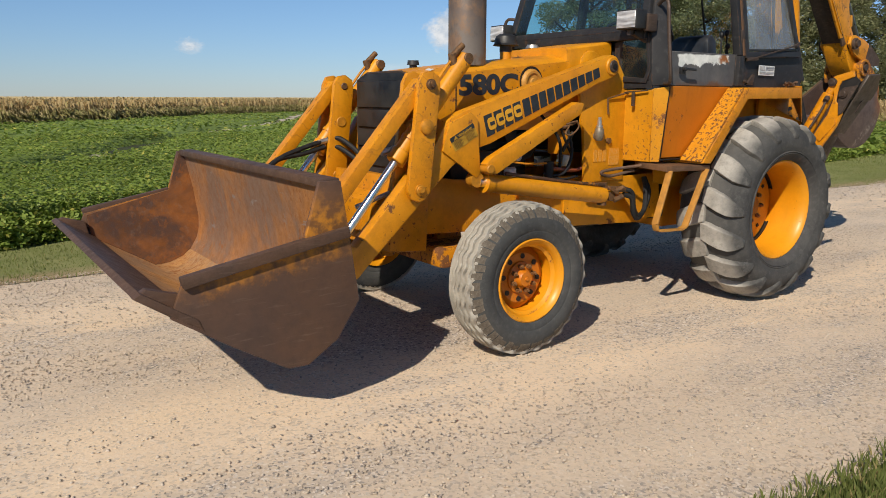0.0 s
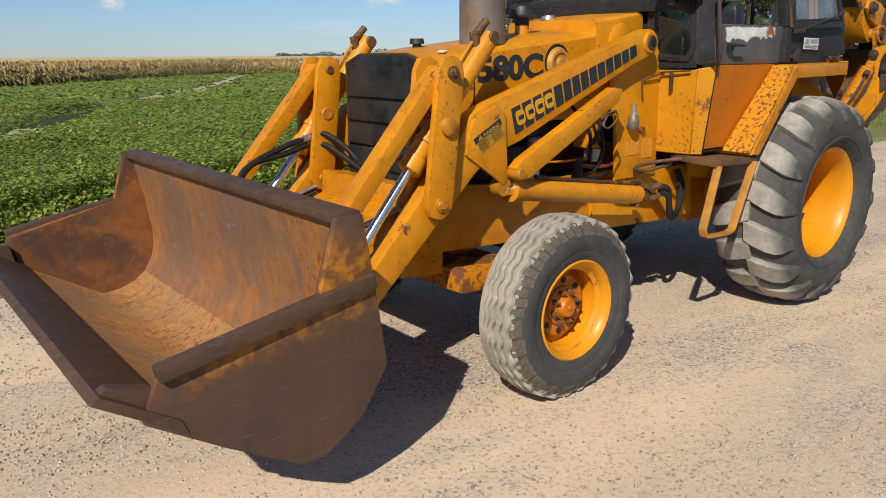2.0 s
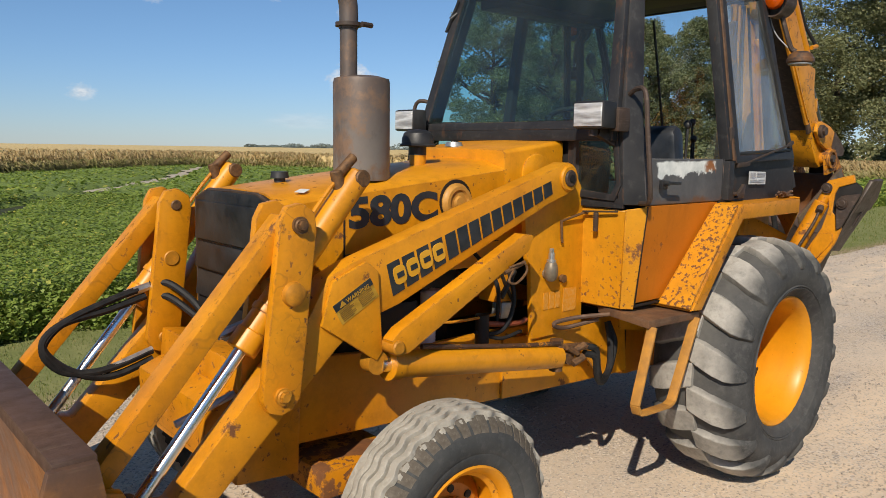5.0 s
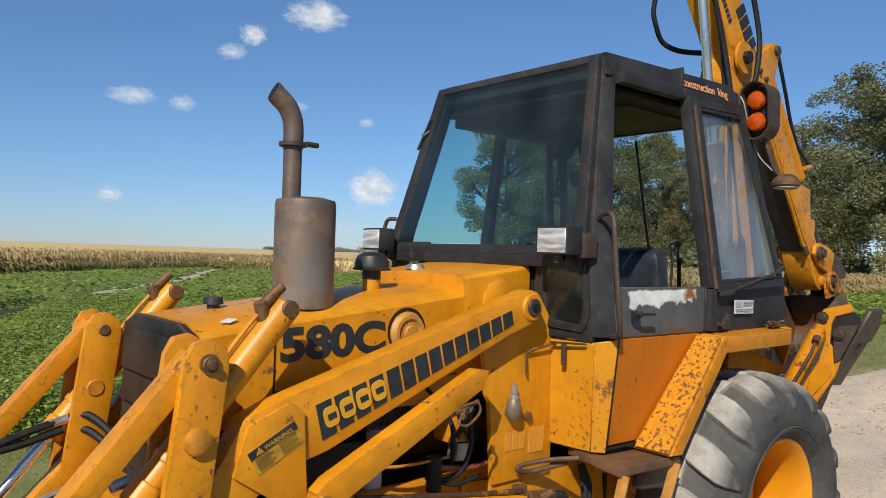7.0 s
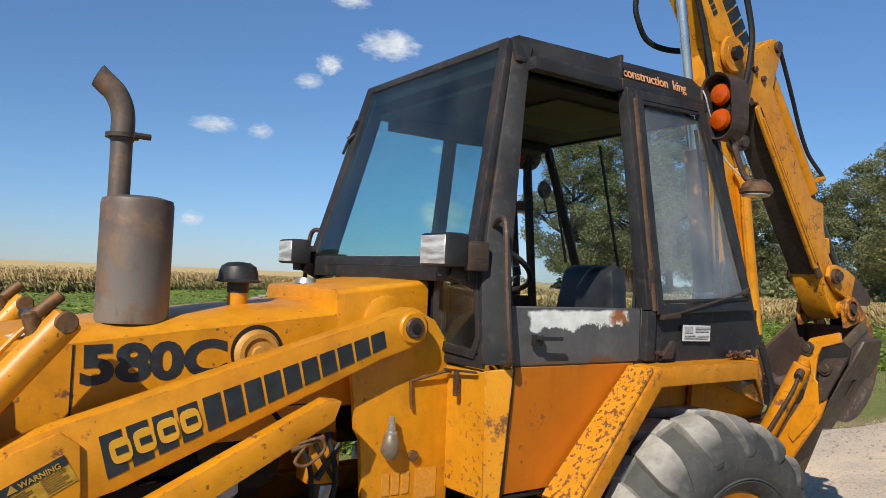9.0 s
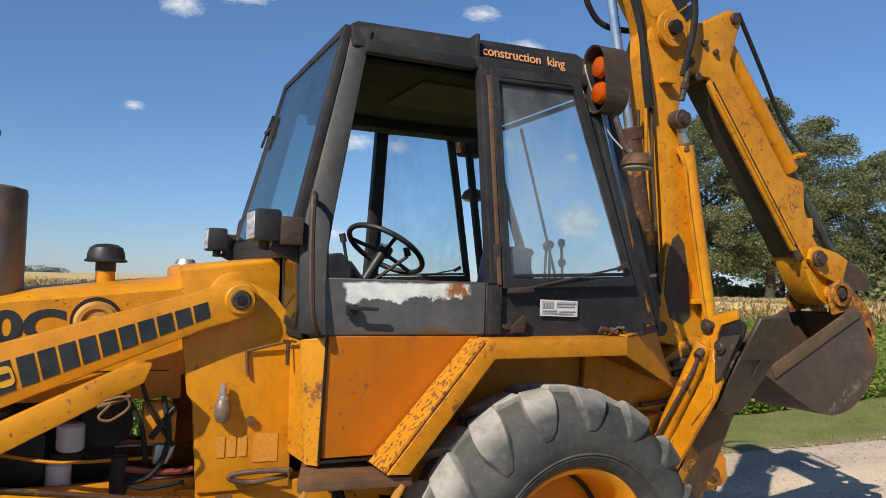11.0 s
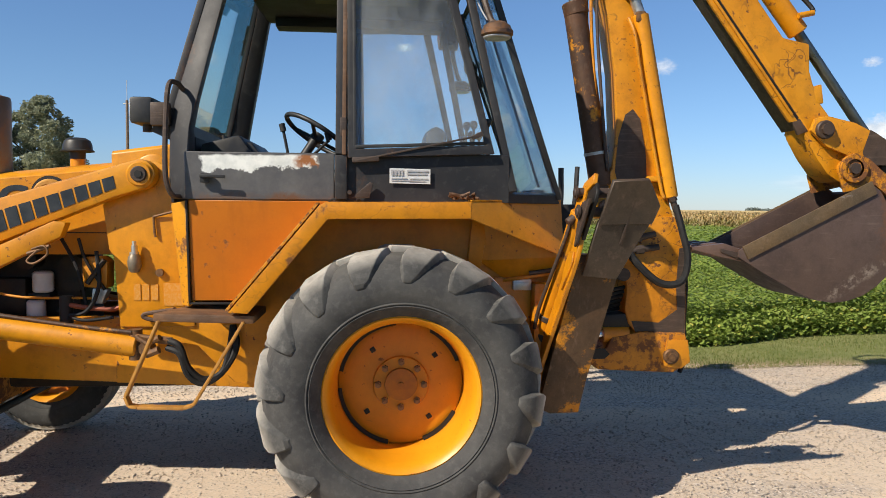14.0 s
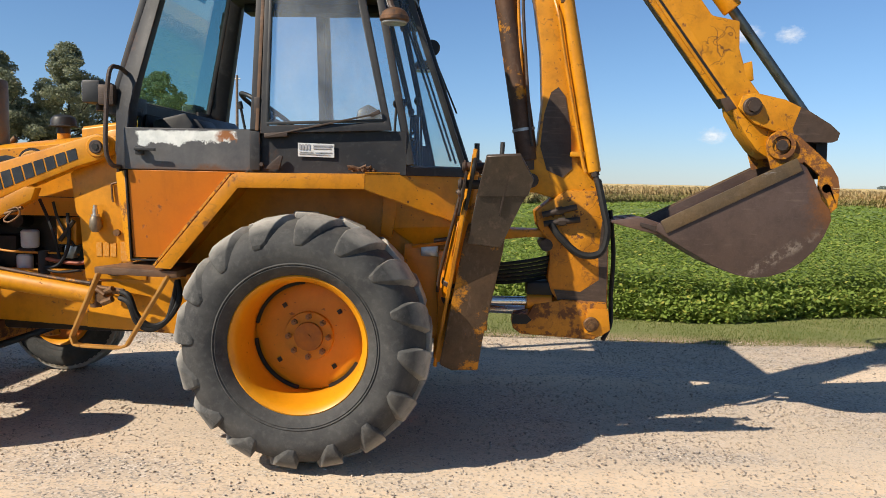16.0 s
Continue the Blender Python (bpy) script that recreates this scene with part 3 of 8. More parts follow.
def wheel_rear():
    """Lugged rear wheel about the origin; its outer side looks to -y."""
    b = B()
    lathe(b, [(0.305, -0.13), (0.335, -0.150), (0.338, -0.162), (0.327, -0.168), (0.315, -0.158), (0.300, -0.135), (0.292, -0.09),
              (0.285, -0.03), (0.279, 0.02), (0.278, 0.10), (0.30, 0.15), (0.33, 0.165), (0.33, 0.15), (0.30, 0.13)], 72)
    rim = part("rear_wheel", b, YELLOW_RIM, loader, "yellow steel rear wheel with a bolted centre")
    b = B()
    lathe(b, [(0.327, -0.155), (0.345, -0.185), (0.375, -0.205), (0.378, -0.207), (0.382, -0.203), (0.388, -0.210), (0.394, -0.206), (0.42, -0.216),
              (0.46, -0.222), (0.486, -0.216), (0.508, -0.204), (0.530, -0.186), (0.554, -0.155), (0.579, -0.10), (0.591, 0.0), (0.579, 0.10), (0.554, 0.155),
              (0.530, 0.186), (0.508, 0.204), (0.486, 0.216), (0.46, 0.222), (0.42, 0.216), (0.375, 0.205), (0.345, 0.185), (0.327, 0.155)], 96)
    for v in b.verts:
        v.co.y *= 1.24 if v.co.y > 0 else 1.0
    tyre = part("tyre", b, TYRE, rim, "dusty grey tractor tyre with worn bar lugs")
    n = 16
    for side in (-1, 1):
        for k in range(n):
            b = B()
            t0 = 2 * math.pi * (k + (0.5 if side > 0 else 0)) / n
            wear = random.uniform(-0.005, 0.005)
            wide = random.uniform(0.92, 1.08)
            ends = random.uniform(-0.008, 0.012)
            broad = 1.24 if side > 0 else 1.0
            rows = []
            # each bar runs from the centre line to the shoulder, turns over it and thins out down the side
            for s, ang, r_out, r_in, lead, trail in ((-0.012, 0.0, 0.615, 0.588, 0.052, 0.052), (0.05, 0.032, 0.619, 0.584, 0.058, 0.056), (0.11, 0.068, 0.610, 0.568, 0.064, 0.058), (0.160, 0.098, 0.589, 0.548, 0.066, 0.054), (0.190, 0.116, 0.563, 0.528, 0.060, 0.046),
                                                     (0.208, 0.130, 0.539, 0.508, 0.050, 0.034), (0.2195, 0.142, 0.516, 0.492, 0.042, 0.024), (0.2245, 0.154, 0.495 + ends, 0.478, 0.034, 0.014), (0.2240, 0.164, 0.477 + ends, 0.466, 0.025, 0.006)):
                t = t0 + ang
                y = side * s * broad
                row = []
                for r, hw in ((r_in, lead + 0.012), (r_out + wear, lead), (r_out + wear - 0.004, -trail), (r_in, -trail - 0.016)):
                    a = t + hw * wide / 0.6
                    row.append(b.verts.new((r * math.cos(a), y * (0.93 if r == r_in and abs(s) > 0.14 else 1.0), r * math.sin(a))))
                rows.append(row)
            for lo, hi in zip(rows, rows[1:]):
                for i in range(3):
                    b.faces.new((lo[i], lo[i + 1], hi[i + 1], hi[i]))
            b.faces.new(rows[0]), b.faces.new(rows[-1][::-1])
            soften(b, 0.003, 1, 35)
            part("tread_lug", b, LUG, rim, "worn rubber bar lug", 26)
    b = B()
    lathe(b, [(0.0, 0.045), (0.09, 0.045), (0.14, 0.047), (0.20, 0.050), (0.245, 0.054), (0.274, 0.064), (0.292, 0.098), (0.0, 0.10)], 72)
    part("wheel_centre", b, YELLOW_DEEP, rim, "orange dished wheel centre")
    # Dark arcs laid on the centre's edge paint the shade of its gaps.
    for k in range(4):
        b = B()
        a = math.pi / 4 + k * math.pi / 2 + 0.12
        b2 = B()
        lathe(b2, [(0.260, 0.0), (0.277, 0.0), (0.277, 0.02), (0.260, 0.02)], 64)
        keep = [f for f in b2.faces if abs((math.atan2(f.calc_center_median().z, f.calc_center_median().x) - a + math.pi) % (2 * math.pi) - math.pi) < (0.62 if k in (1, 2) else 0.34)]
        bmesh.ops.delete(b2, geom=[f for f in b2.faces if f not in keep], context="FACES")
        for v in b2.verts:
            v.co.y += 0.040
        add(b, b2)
        part("rim_gap", b, DARK, rim, "dark arc painting the shaded gap between centre and rim")
    b = B()
    rod(b, (0, 0.050, 0), (0, 0.030, 0), 0.125, 40, 0.120)
    part("hub_flange", b, YELLOW_DEEP, rim)
    b = B()
    rod(b, (0, 0.035, 0), (0, 0.014, 0), 0.074, 32, 0.070)
    rod(b, (0, 0.016, 0), (0, 0.008, 0), 0.012, 12)
    part("hub_cap", b, plain("rusty_hub", (0.30, 0.10, 0.012), (0.44, 0.15, 0.010), 0.55, 0.1, 24), rim, "rust-tinged hub cap")
    b = B()
    rod(b, (0, 0.032, 0), (0, 0.008, 0), 0.015, 6), rod(b, (0, 0.01, 0), (0, -0.002, 0), 0.008, 8)
    bolt = part("wheel_bolt", b, WHEEL_NUT, rim, "", 38, pose(0.100, 0, 0))
    for k in range(1, 8):
        a = k * math.pi / 4 + 0.2
        again(bolt, rim, pose(0.100 * math.cos(a), 0, 0.100 * math.sin(a)))
    bolt.matrix_basis = pose(0.100 * math.cos(0.2), 0, 0.100 * math.sin(0.2))
    # A dark plug paints the shade inside each square hole.
    b = B()
    box(b, -0.011, 0.011, -0.006, 0.004, -0.011, 0.011, 0.002)
    hole = part("square_hole", b, DARK, rim, "", 38, pose(0.2, 0, 0))
    for k in range(4):
        a = math.pi / 4 + k * math.pi / 2 + 0.12
        m = pose(0.195 * math.cos(a), 0.050, 0.195 * math.sin(a), 0, 45, 0)
        if k:
            again(hole, rim, m)
        else:
            hole.matrix_basis = m
    for ob in rim.children:
        if not ob.name.startswith(("tyre", "tread_lug")):
            ob.matrix_basis = pose(0, 0.03, 0) @ ob.matrix_basis
    return rim


rear = wheel_rear()
rear.matrix_basis = pose(0, -0.815, 0.62, 0, 12, 0)
again(rear, loader, pose(0, 0.815, 0.62, 0, 40, 180))


def wheel_front():
    """Ribbed front wheel about the origin; its outer side looks to -y."""
    b = B()
    lathe(b, [(0.175, -0.06), (0.205, -0.09), (0.222, -0.105), (0.226, -0.113), (0.219, -0.118), (0.205, -0.108), (0.192, -0.085), (0.185, -0.03),
              (0.180, 0.02), (0.185, 0.07), (0.215, 0.105), (0.222, 0.11)], 64)
    rim = part("front_wheel", b, YELLOW_RIM, loader, "yellow steel front wheel with exposed hub")
    b = B()
    side = [(0.214, -0.104), (0.235, -0.118), (0.262, -0.126), (0.268, -0.125), (0.272, -0.128), (0.31, -0.131), (0.335, -0.126), (0.352, -0.118), (0.368, -0.107), (0.380, -0.096)]
    lathe(b, side, 120)
    lathe(b, [(r, -s) for r, s in side][::-1], 120)
    for v in b.verts:
        v.co.y *= 0.80 if v.co.y > 0 else 1.0
    tyre = part("tyre", b, TYRE_FRONT, rim, "dusty ribbed front tyre")
    b = B()
    prof = [(0.374, -0.104), (0.387, -0.095)]
    edges = [-0.092, -0.060, -0.051, -0.022, -0.013, 0.015, 0.024, 0.054, 0.063, 0.102]
    for i in range(0, len(edges) - 1, 2):
        lo, hi = edges[i], edges[i + 1]
        crown = 0.410 - 1.3 * ((lo + hi) / 2) ** 2
        prof += [(crown - 0.018, lo - 0.001), (crown - 0.001, lo + 0.002), (crown, lo + 0.005), (crown, hi - 0.005), (crown - 0.001, hi - 0.002), (crown - 0.018, hi + 0.001)]
    prof += [(0.391, 0.104), (0.380, 0.112)]

    def zigzag(n, r, s, t):
        saw = math.sin(t * 28) + 0.12 * math.sin(3 * t + n)
        if n in (0, 1, len(prof) - 2, len(prof) - 1):
            r -= 0.007 * ((t * 60 / (2 * math.pi)) % 1.0 < 0.4) + 0.003 * math.sin(7 * t + n) * math.sin(17 * t)
        s += 0.0075 * saw if 1 < n < len(prof) - 2 and abs(s) < 0.096 else 0.0
        return r - 0.0015 * math.sin(11 * t) * math.sin(5 * t + n), s * (0.80 if s > 0 else 1.0)

    lathe(b, prof, 240, wave=zigzag)
    part("ribbed_tread", b, TREAD, rim, "worn pale ribbed tread with wavy grooves", 30)
    block = None
    for k in range(52):
        if block is None:
            b = B()
            a1, ring = 2 * math.pi / 52 * 0.80, []
            for r, y, back in ((0.338, -0.1245, 0.012), (0.354, -0.1195, 0.016), (0.372, -0.1070, 0.018), (0.388, -0.0925, 0.016)):
                turn = 0.4 * (r - 0.338)
                ring.append([b.verts.new((r * math.cos(a + turn), y + d, r * math.sin(a + turn))) for a, d in ((0.0, 0), (a1, 0), (a1, back), (0.0, back))])
            for lo, hi in zip(ring, ring[1:]):
                for i in range(4):
                    b.faces.new((lo[i - 1], lo[i], hi[i], hi[i - 1]))
            b.faces.new(ring[0][::-1]), b.faces.new(ring[-1])
            block = part("shoulder_block", b, SHOULDER, rim, "dirt-caked shoulder block of the tyre")
        else:
            again(block, rim, pose(0, random.uniform(-0.0015, 0.002), 0, 0, 360.0 * k / 52 + random.uniform(-0.7, 0.7), 0))
    b = B()
    lathe(b, [(0.0, -0.004), (0.06, -0.006), (0.10, -0.012), (0.135, -0.016), (0.165, 0.006), (0.188, 0.030), (0.188, 0.04), (0.0, 0.03)], 56)
    part("wheel_disc", b, ORANGE, rim, "rust-tinged orange wheel disc")
    b = B()
    lathe(b, [(0.088, -0.008), (0.086, -0.022), (0.066, -0.028), (0.050, -0.036), (0.046, -0.055), (0.038, -0.066), (0.012, -0.068), (0.010, -0.074), (0.0, -0.074)], 40)
    part("hub", b, ORANGE, rim, "rusty orange wheel hub")
    b = B()
    rod(b, (0, -0.008, 0), (0, -0.030, 0), 0.013, 6), rod(b, (0, -0.03, 0), (0, -0.042, 0), 0.007, 8)
    bolt = part("wheel_bolt", b, WHEEL_NUT, rim, "", 38, pose(0.07, 0, 0))
    for k in range(8):
        a = k * math.pi / 4 + 0.3
        m = pose(0.070 * math.cos(a), -0.022, 0.070 * math.sin(a))
        again(bolt, rim, m) if k else set_pose(bolt, m)
    # Disc holes are dark plugs, their shade put in as colour.
    b = B()
    rod(b, (0, -0.012, 0), (0, -0.019, 0), 0.014, 14)
    slot = part("disc_hole", b, DARK, rim, "", 38, pose(0.117, 0, 0))
    for k in range(8):
        a = k * math.pi / 4 + 0.69
        m = pose(0.117 * math.cos(a), 0, 0.117 * math.sin(a))
        again(slot, rim, m) if k else set_pose(slot, m)
    return rim


def set_pose(ob, m):
    ob.matrix_basis = m


front = wheel_front()
front.matrix_basis = pose(-2.125, -0.812, 0.405)
again(front, loader, pose(-2.125, 0.812, 0.405, 0, 20, 180))

# axles
b = B()
prism(b, [(-2.20, 0.36), (-2.05, 0.36), (-2.05, 0.50), (-2.20, 0.50)], -0.62, 0.62, 0.02)
prism(b, [(-2.23, 0.42), (-2.02, 0.42), (-2.05, 0.66), (-2.20, 0.66)], -0.16, 0.16, 0.02)
box(b, -2.37, -2.01, -0.44, 0.44, 0.405, 0.515, 0.02)
part("front_axle", b, SWING, loader, "yellow front axle beam")
for s in (-1, 1):
    b = B()
    rod(b, (-2.125, s * 0.60, 0.28), (-2.125, s * 0.60, 0.56), 0.055, 20, None, 0.008)
    rod(b, (-2.125, s * 0.60, 0.415), (-2.125, s * 0.78, 0.415), 0.05, 20)
    part("steering_knuckle", b, YELLOW_WORN, loader)
b = B()
rod(b, (-1.93, -0.60, 0.40), (-1.93, 0.60, 0.40), 0.020, 12)
part("tie_rod", b, DARK, loader, "oily black steering tie rod")
b = B()
rod(b, (0, -0.72, 0.62), (0, 0.72, 0.62), 0.12, 24)
prism(b, [(-0.30, 0.42), (0.28, 0.42), (0.34, 0.62), (0.26, 0.86), (-0.30, 0.86)], -0.24, 0.24, 0.04)
part("rear_axle", b, YELLOW_DEEP, loader, "dusty yellow rear axle housing")

# main frame
for s in (-1, 1):
    b = B()
    prism(b, [(-2.62, 0.600), (-2.25, 0.583), (-1.30, 0.537), (-0.62, 0.505), (-0.55, 0.52), (-0.55, 0.80), (-0.95, 0.86), (-1.9, 0.86), (-2.3, 0.90), (-2.62, 0.86)], s * 0.285, s * 0.320, 0.008)
    prism(b, [(-1.36, 0.541), (-0.62, 0.506), (-0.60, 0.78), (-1.36, 0.82)], *sorted((s * 0.318, s * 0.334)), 0.004)
    prism(b, [(-1.75, 0.745), (-1.42, 0.725), (-1.42, 0.765), (-1.75, 0.790)], *sorted((s * 0.318, s * 0.352)), 0.004)
    part("frame_rail", b, YELLOW, loader, "yellow steel frame side plate")
b = B()
prism(b, [(-2.66, 0.52), (-2.42, 0.50), (-2.40, 0.90), (-2.62, 0.93)], -0.36, 0.36, 0.012)
prism(b, [(-2.74, 0.62), (-2.64, 0.60), (-2.64, 0.84), (-2.74, 0.80)], -0.30, 0.30, 0.012)
part("front_crossmember", b, YELLOW_WORN, loader, "yellow worn front frame crossmember")
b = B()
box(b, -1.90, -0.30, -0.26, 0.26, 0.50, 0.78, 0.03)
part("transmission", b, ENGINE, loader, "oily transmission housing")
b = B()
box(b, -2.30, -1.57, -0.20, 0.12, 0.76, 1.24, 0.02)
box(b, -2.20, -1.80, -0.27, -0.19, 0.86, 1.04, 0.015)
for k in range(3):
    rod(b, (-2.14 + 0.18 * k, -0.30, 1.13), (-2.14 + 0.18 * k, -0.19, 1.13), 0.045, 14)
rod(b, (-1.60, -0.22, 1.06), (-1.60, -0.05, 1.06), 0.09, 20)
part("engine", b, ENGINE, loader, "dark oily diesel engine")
b = B()
rod(b, (-1.722, -0.262, 0.972), (-1.722, -0.262, 1.074), 0.048, 28, None, 0.010)
part("oil_filter", b, FILTER, loader, "white spin-on filter")
b = B()
rod(b, (-1.756, -0.262, 0.84), (-1.756, -0.262, 0.935), 0.043, 28, None, 0.010)
part("oil_filter", b, FILTER, loader, "white spin-on filter")
b = B()
box(b, -1.785, -1.68, -0.29, -0.19, 0.936, 0.971, 0.01)
part("filter_head", b, DARK, loader)
b = B()
rod(b, (-1.56, -0.40, 0.84), (-1.56, -0.40, 0.97), 0.03, 16)
part("fuel_bowl", b, DARK, loader)
b = B()
prism(b, [(-1.485, 1.010), (-1.375, 1.005), (-1.37, 1.13), (-1.40, 1.155), (-1.488, 1.15)], -0.40, -0.30, 0.008)
pump = part("pump_bracket", b, YELLOW_DEEP, loader, "rusty orange bracket beside the engine")
b = B()
rod(b, (-1.46, -0.41, 1.03), (-1.38, -0.41, 1.14), 0.012, 10), tube(b, [(-1.50, -0.40, 1.24), (-1.47, -0.41, 1.15), (-1.42, -0.41, 1.06), (-1.38, -0.41, 1.0)], 0.008)
part("pump_lever", b, ENGINE, pump)
b = B()
prism(b, [(-1.45, 0.935), (-1.40, 0.93), (-1.37, 1.0), (-1.44, 1.005)], -0.40, -0.34, 0.006)
part("pump_body", b, ZINC, pump, "dull grey pump body")
b = B()
tube(b, [(-1.55, -0.41, 0.93), (-1.45, -0.42, 0.915), (-1.35, -0.42, 0.91), (-1.31, -0.42, 0.92)], 0.012)
part("copper_pipe", b, plain("reddish_pipe", (0.22, 0.05, 0.02), (0.34, 0.09, 0.04), 0.5, 0.2, 30), loader, "reddish pipe along the frame")
for pts, r in ((((-1.95, -0.38, 1.00), (-1.75, -0.41, 0.965), (-1.50, -0.40, 0.96), (-1.38, -0.36, 0.95)), 0.006), (((-1.60, -0.40, 0.90), (-1.48, -0.43, 0.86), (-1.34, -0.42, 0.87)), 0.008),
               (((-1.42, -0.40, 1.18), (-1.40, -0.43, 1.02), (-1.46, -0.43, 0.90), (-1.58, -0.41, 0.88)), 0.010), (((-1.60, -0.36, 1.25), (-1.50, -0.42, 1.10), (-1.47, -0.40, 0.93)), 0.009)):
    b = B()
    tube(b, pts, r)
    part("engine_hose", b, HOSE if r > 0.007 else YELLOW_DEEP, loader)

# loader towers beside the cowl, one each side
for s in (-1, 1):
    b = B()
    prism(b, [(-1.37, 1.395), (-1.345, 1.19), (-1.325, 1.16), (-1.30, 0.83), (-0.96, 0.83), (-0.96, 1.45), (-1.04, 1.56), (-1.13, 1.60), (-1.24, 1.565), (-1.30, 1.50)], s * 0.425, s * 0.45, 0.005)
    part("loader_tower", b, YELLOW, loader, "yellow loader upright plate with streaked dust")
    b = B()
    lathe(b, [(0.0, 0.0), (0.085, 0.0), (0.092, 0.004), (0.092, 0.010), (0.085, 0.014), (0.0, 0.014)], 40, (-1.175, s * 0.334 - 0.007, 1.548))
    part("pivot_plate", b, YELLOW, loader)
    b = B()
    prism(b, [(-1.30, 0.84), (-0.60, 0.86), (-0.56, 0.55), (-0.78, 0.56), (-0.95, 0.74), (-1.30, 0.80)], *sorted((s * 0.425, s * 0.4375)), 0.002)
    part("frame_skirt", b, YELLOW, loader)
b = B()
lathe(b, [(0.0, 1.086), (0.016, 1.088), (0.026, 1.100), (0.030, 1.118), (0.0305, 1.140), (0.027, 1.160), (0.020, 1.172), (0.0, 1.173)], 28, (-1.222, -0.480, 0), "Z")
rod(b, (-1.222, -0.448, 1.118), (-1.222, -0.478, 1.118), 0.024, 20)
elbow = part("breather_elbow", b, plain("grey_cast_fitting", (0.17, 0.14, 0.10), (0.26, 0.21, 0.15), 0.5, 0.4, 40), loader, "grey pipe elbow on the tower plate")
b = B()
rod(b, (-1.222, -0.480, 1.172), (-1.222, -0.480, 1.182), 0.021, 16), rod(b, (-1.222, -0.480, 1.180), (-1.222, -0.480, 1.212), 0.014, 14), rod(b, (-1.222, -0.480, 1.208), (-1.222, -0.480, 1.232), 0.011, 6)
part("nipple", b, ZINC, elbow, "bright zinc nipple")
b = B()
rod(b, (-1.115, -0.45, 1.085), (-1.115, -0.468, 1.085), 0.018, 14)
part("plug", b, BOLT, loader)
b = B()
box(b, -1.10, -1.01, -0.4535, -0.4505, 0.93, 1.035, 0.0)
for k in range(3):
    box(b, -1.235 + k * 0.04, -1.205 + k * 0.04, -0.4535, -0.4505, 0.955, 1.03, 0.0)
part("faded_sticker", b, FADED, loader, "sun-bleached remains of a sticker")
b = B()
tube(b, [(-1.14, -0.46, 1.345), (-1.02, -0.475, 1.375), (-0.97, -0.48, 1.38)], 0.006), tube(b, [(-1.14, -0.46, 1.35), (-1.135, -0.462, 1.27), (-1.13, -0.462, 1.25)], 0.006)
part("bent_latch_rod", b, BOLT, loader)


# loader arms
for s in (-1, 1):
    y0, y1 = s * 0.435, s * 0.525
    b = B()
    n = 10
    boss = [(-1.181 + 0.068 * math.cos(a), 1.538 + 0.068 * math.sin(a)) for a in np.linspace(1.75, -1.10, n)]
    prism(b, [*boss, (-1.30, 1.43), (-2.10, 1.10), (-2.25, 1.06), (-2.36, 0.985), (-2.505, 0.850), (-2.844, 0.535), (-2.935, 0.445), (-3.00, 0.42), (-3.12, 0.50), (-3.13, 0.59), (-3.05, 0.635),
              (-2.945, 0.605), (-2.70, 0.862), (-2.47, 1.110), (-2.40, 1.228), (-2.30, 1.272)], y0, y1, 0.013)
    arm = part("loader_arm", b, YELLOW, loader, "yellow boxed steel loader arm with dark stripe decals")
    b = B()
    prism(b, [(-2.435, 1.07), (-2.392, 1.215), (-2.255, 1.272), (-2.205, 1.235), (-2.185, 0.945), (-2.21, 0.915)], y1 if s > 0 else y1 - 0.016, y1 + 0.016 if s > 0 else y1, 0.005)
    part("elbow_plate", b, YELLOW, arm, "yellow gusset plate at the arm's elbow")
    b = B()
    rod(b, (-1.181, s * 0.42, 1.538), (-1.181, s * 0.536, 1.538), 0.056, 24, None, 0.006)
    part("pivot_boss", b, YELLOW_WORN, arm)
    b = B()
    rod(b, (-1.181, s * 0.42, 1.538), (-1.181, s * 0.545, 1.538), 0.036, 24, None, 0.005)
    part("pivot_pin", b, STEEL_BROWN, arm, "dark greasy pivot pin")
    b = B()
    rod(b, (-1.181, s * 0.54, 1.538), (-1.181, s * 0.550, 1.538), 0.018, 6)
    part("pin_bolt", b, DARK, arm)
    # safety prop under the arm
    b = B()
    prism(b, [(-2.19, 0.995), (-2.165, 0.935), (-2.11, 0.940), (-1.50, 1.255), (-1.475, 1.318), (-1.53, 1.325), (-2.15, 1.03)], s * 0.540, s * 0.600, 0.007)
    prop = part("safety_prop", b, YELLOW, loader, "yellow channel-steel lift arm prop")
    b = B()
    rod(b, (-2.165, s * 0.51, 0.968), (-2.165, s * 0.612, 0.968), 0.026, 18, None, 0.005)
    part("prop_pin", b, PIN_Y, prop)
    b = B()
    tube(b, [(-1.62, s * 0.605, 1.20), (-1.56, s * 0.625, 1.215), (-1.545, s * 0.628, 1.18), (-1.60, s * 0.628, 1.14), (-1.635, s * 0.62, 1.15), (-1.60, s * 0.61, 1.19)], 0.005)
    rod(b, (-1.64, s * 0.60, 1.18), (-1.54, s * 0.612, 1.215), 0.009, 8)
    part("lynch_pin", b, BOLT, prop, "rusty wire-loop lynch pin")
    # lift cylinder
    b = B()
    rod(b, (-1.20, s * 0.515, 0.752), (-2.12, s * 0.515, 0.882), 0.052, 26, None, 0.006)
    rod(b, (-2.10, s * 0.515, 0.879), (-2.145, s * 0.515, 0.886), 0.058, 26)
    cyl = part("lift_cylinder", b, YELLOW, loader, "yellow hydraulic lift cylinder with rust along its pipe")
    b = B()
    rod(b, (-2.05, s * 0.515, 0.872), (-2.18, s * 0.515, 0.892), 0.028, 18)
    part("piston_rod", b, CHROME, cyl)
    b = B()
    rod(b, (-2.20, s * 0.48, 0.905), (-2.20, s * 0.535, 0.905), 0.042, 20)
    part("rod_eye", b, PIN_Y, cyl)
    b = B()
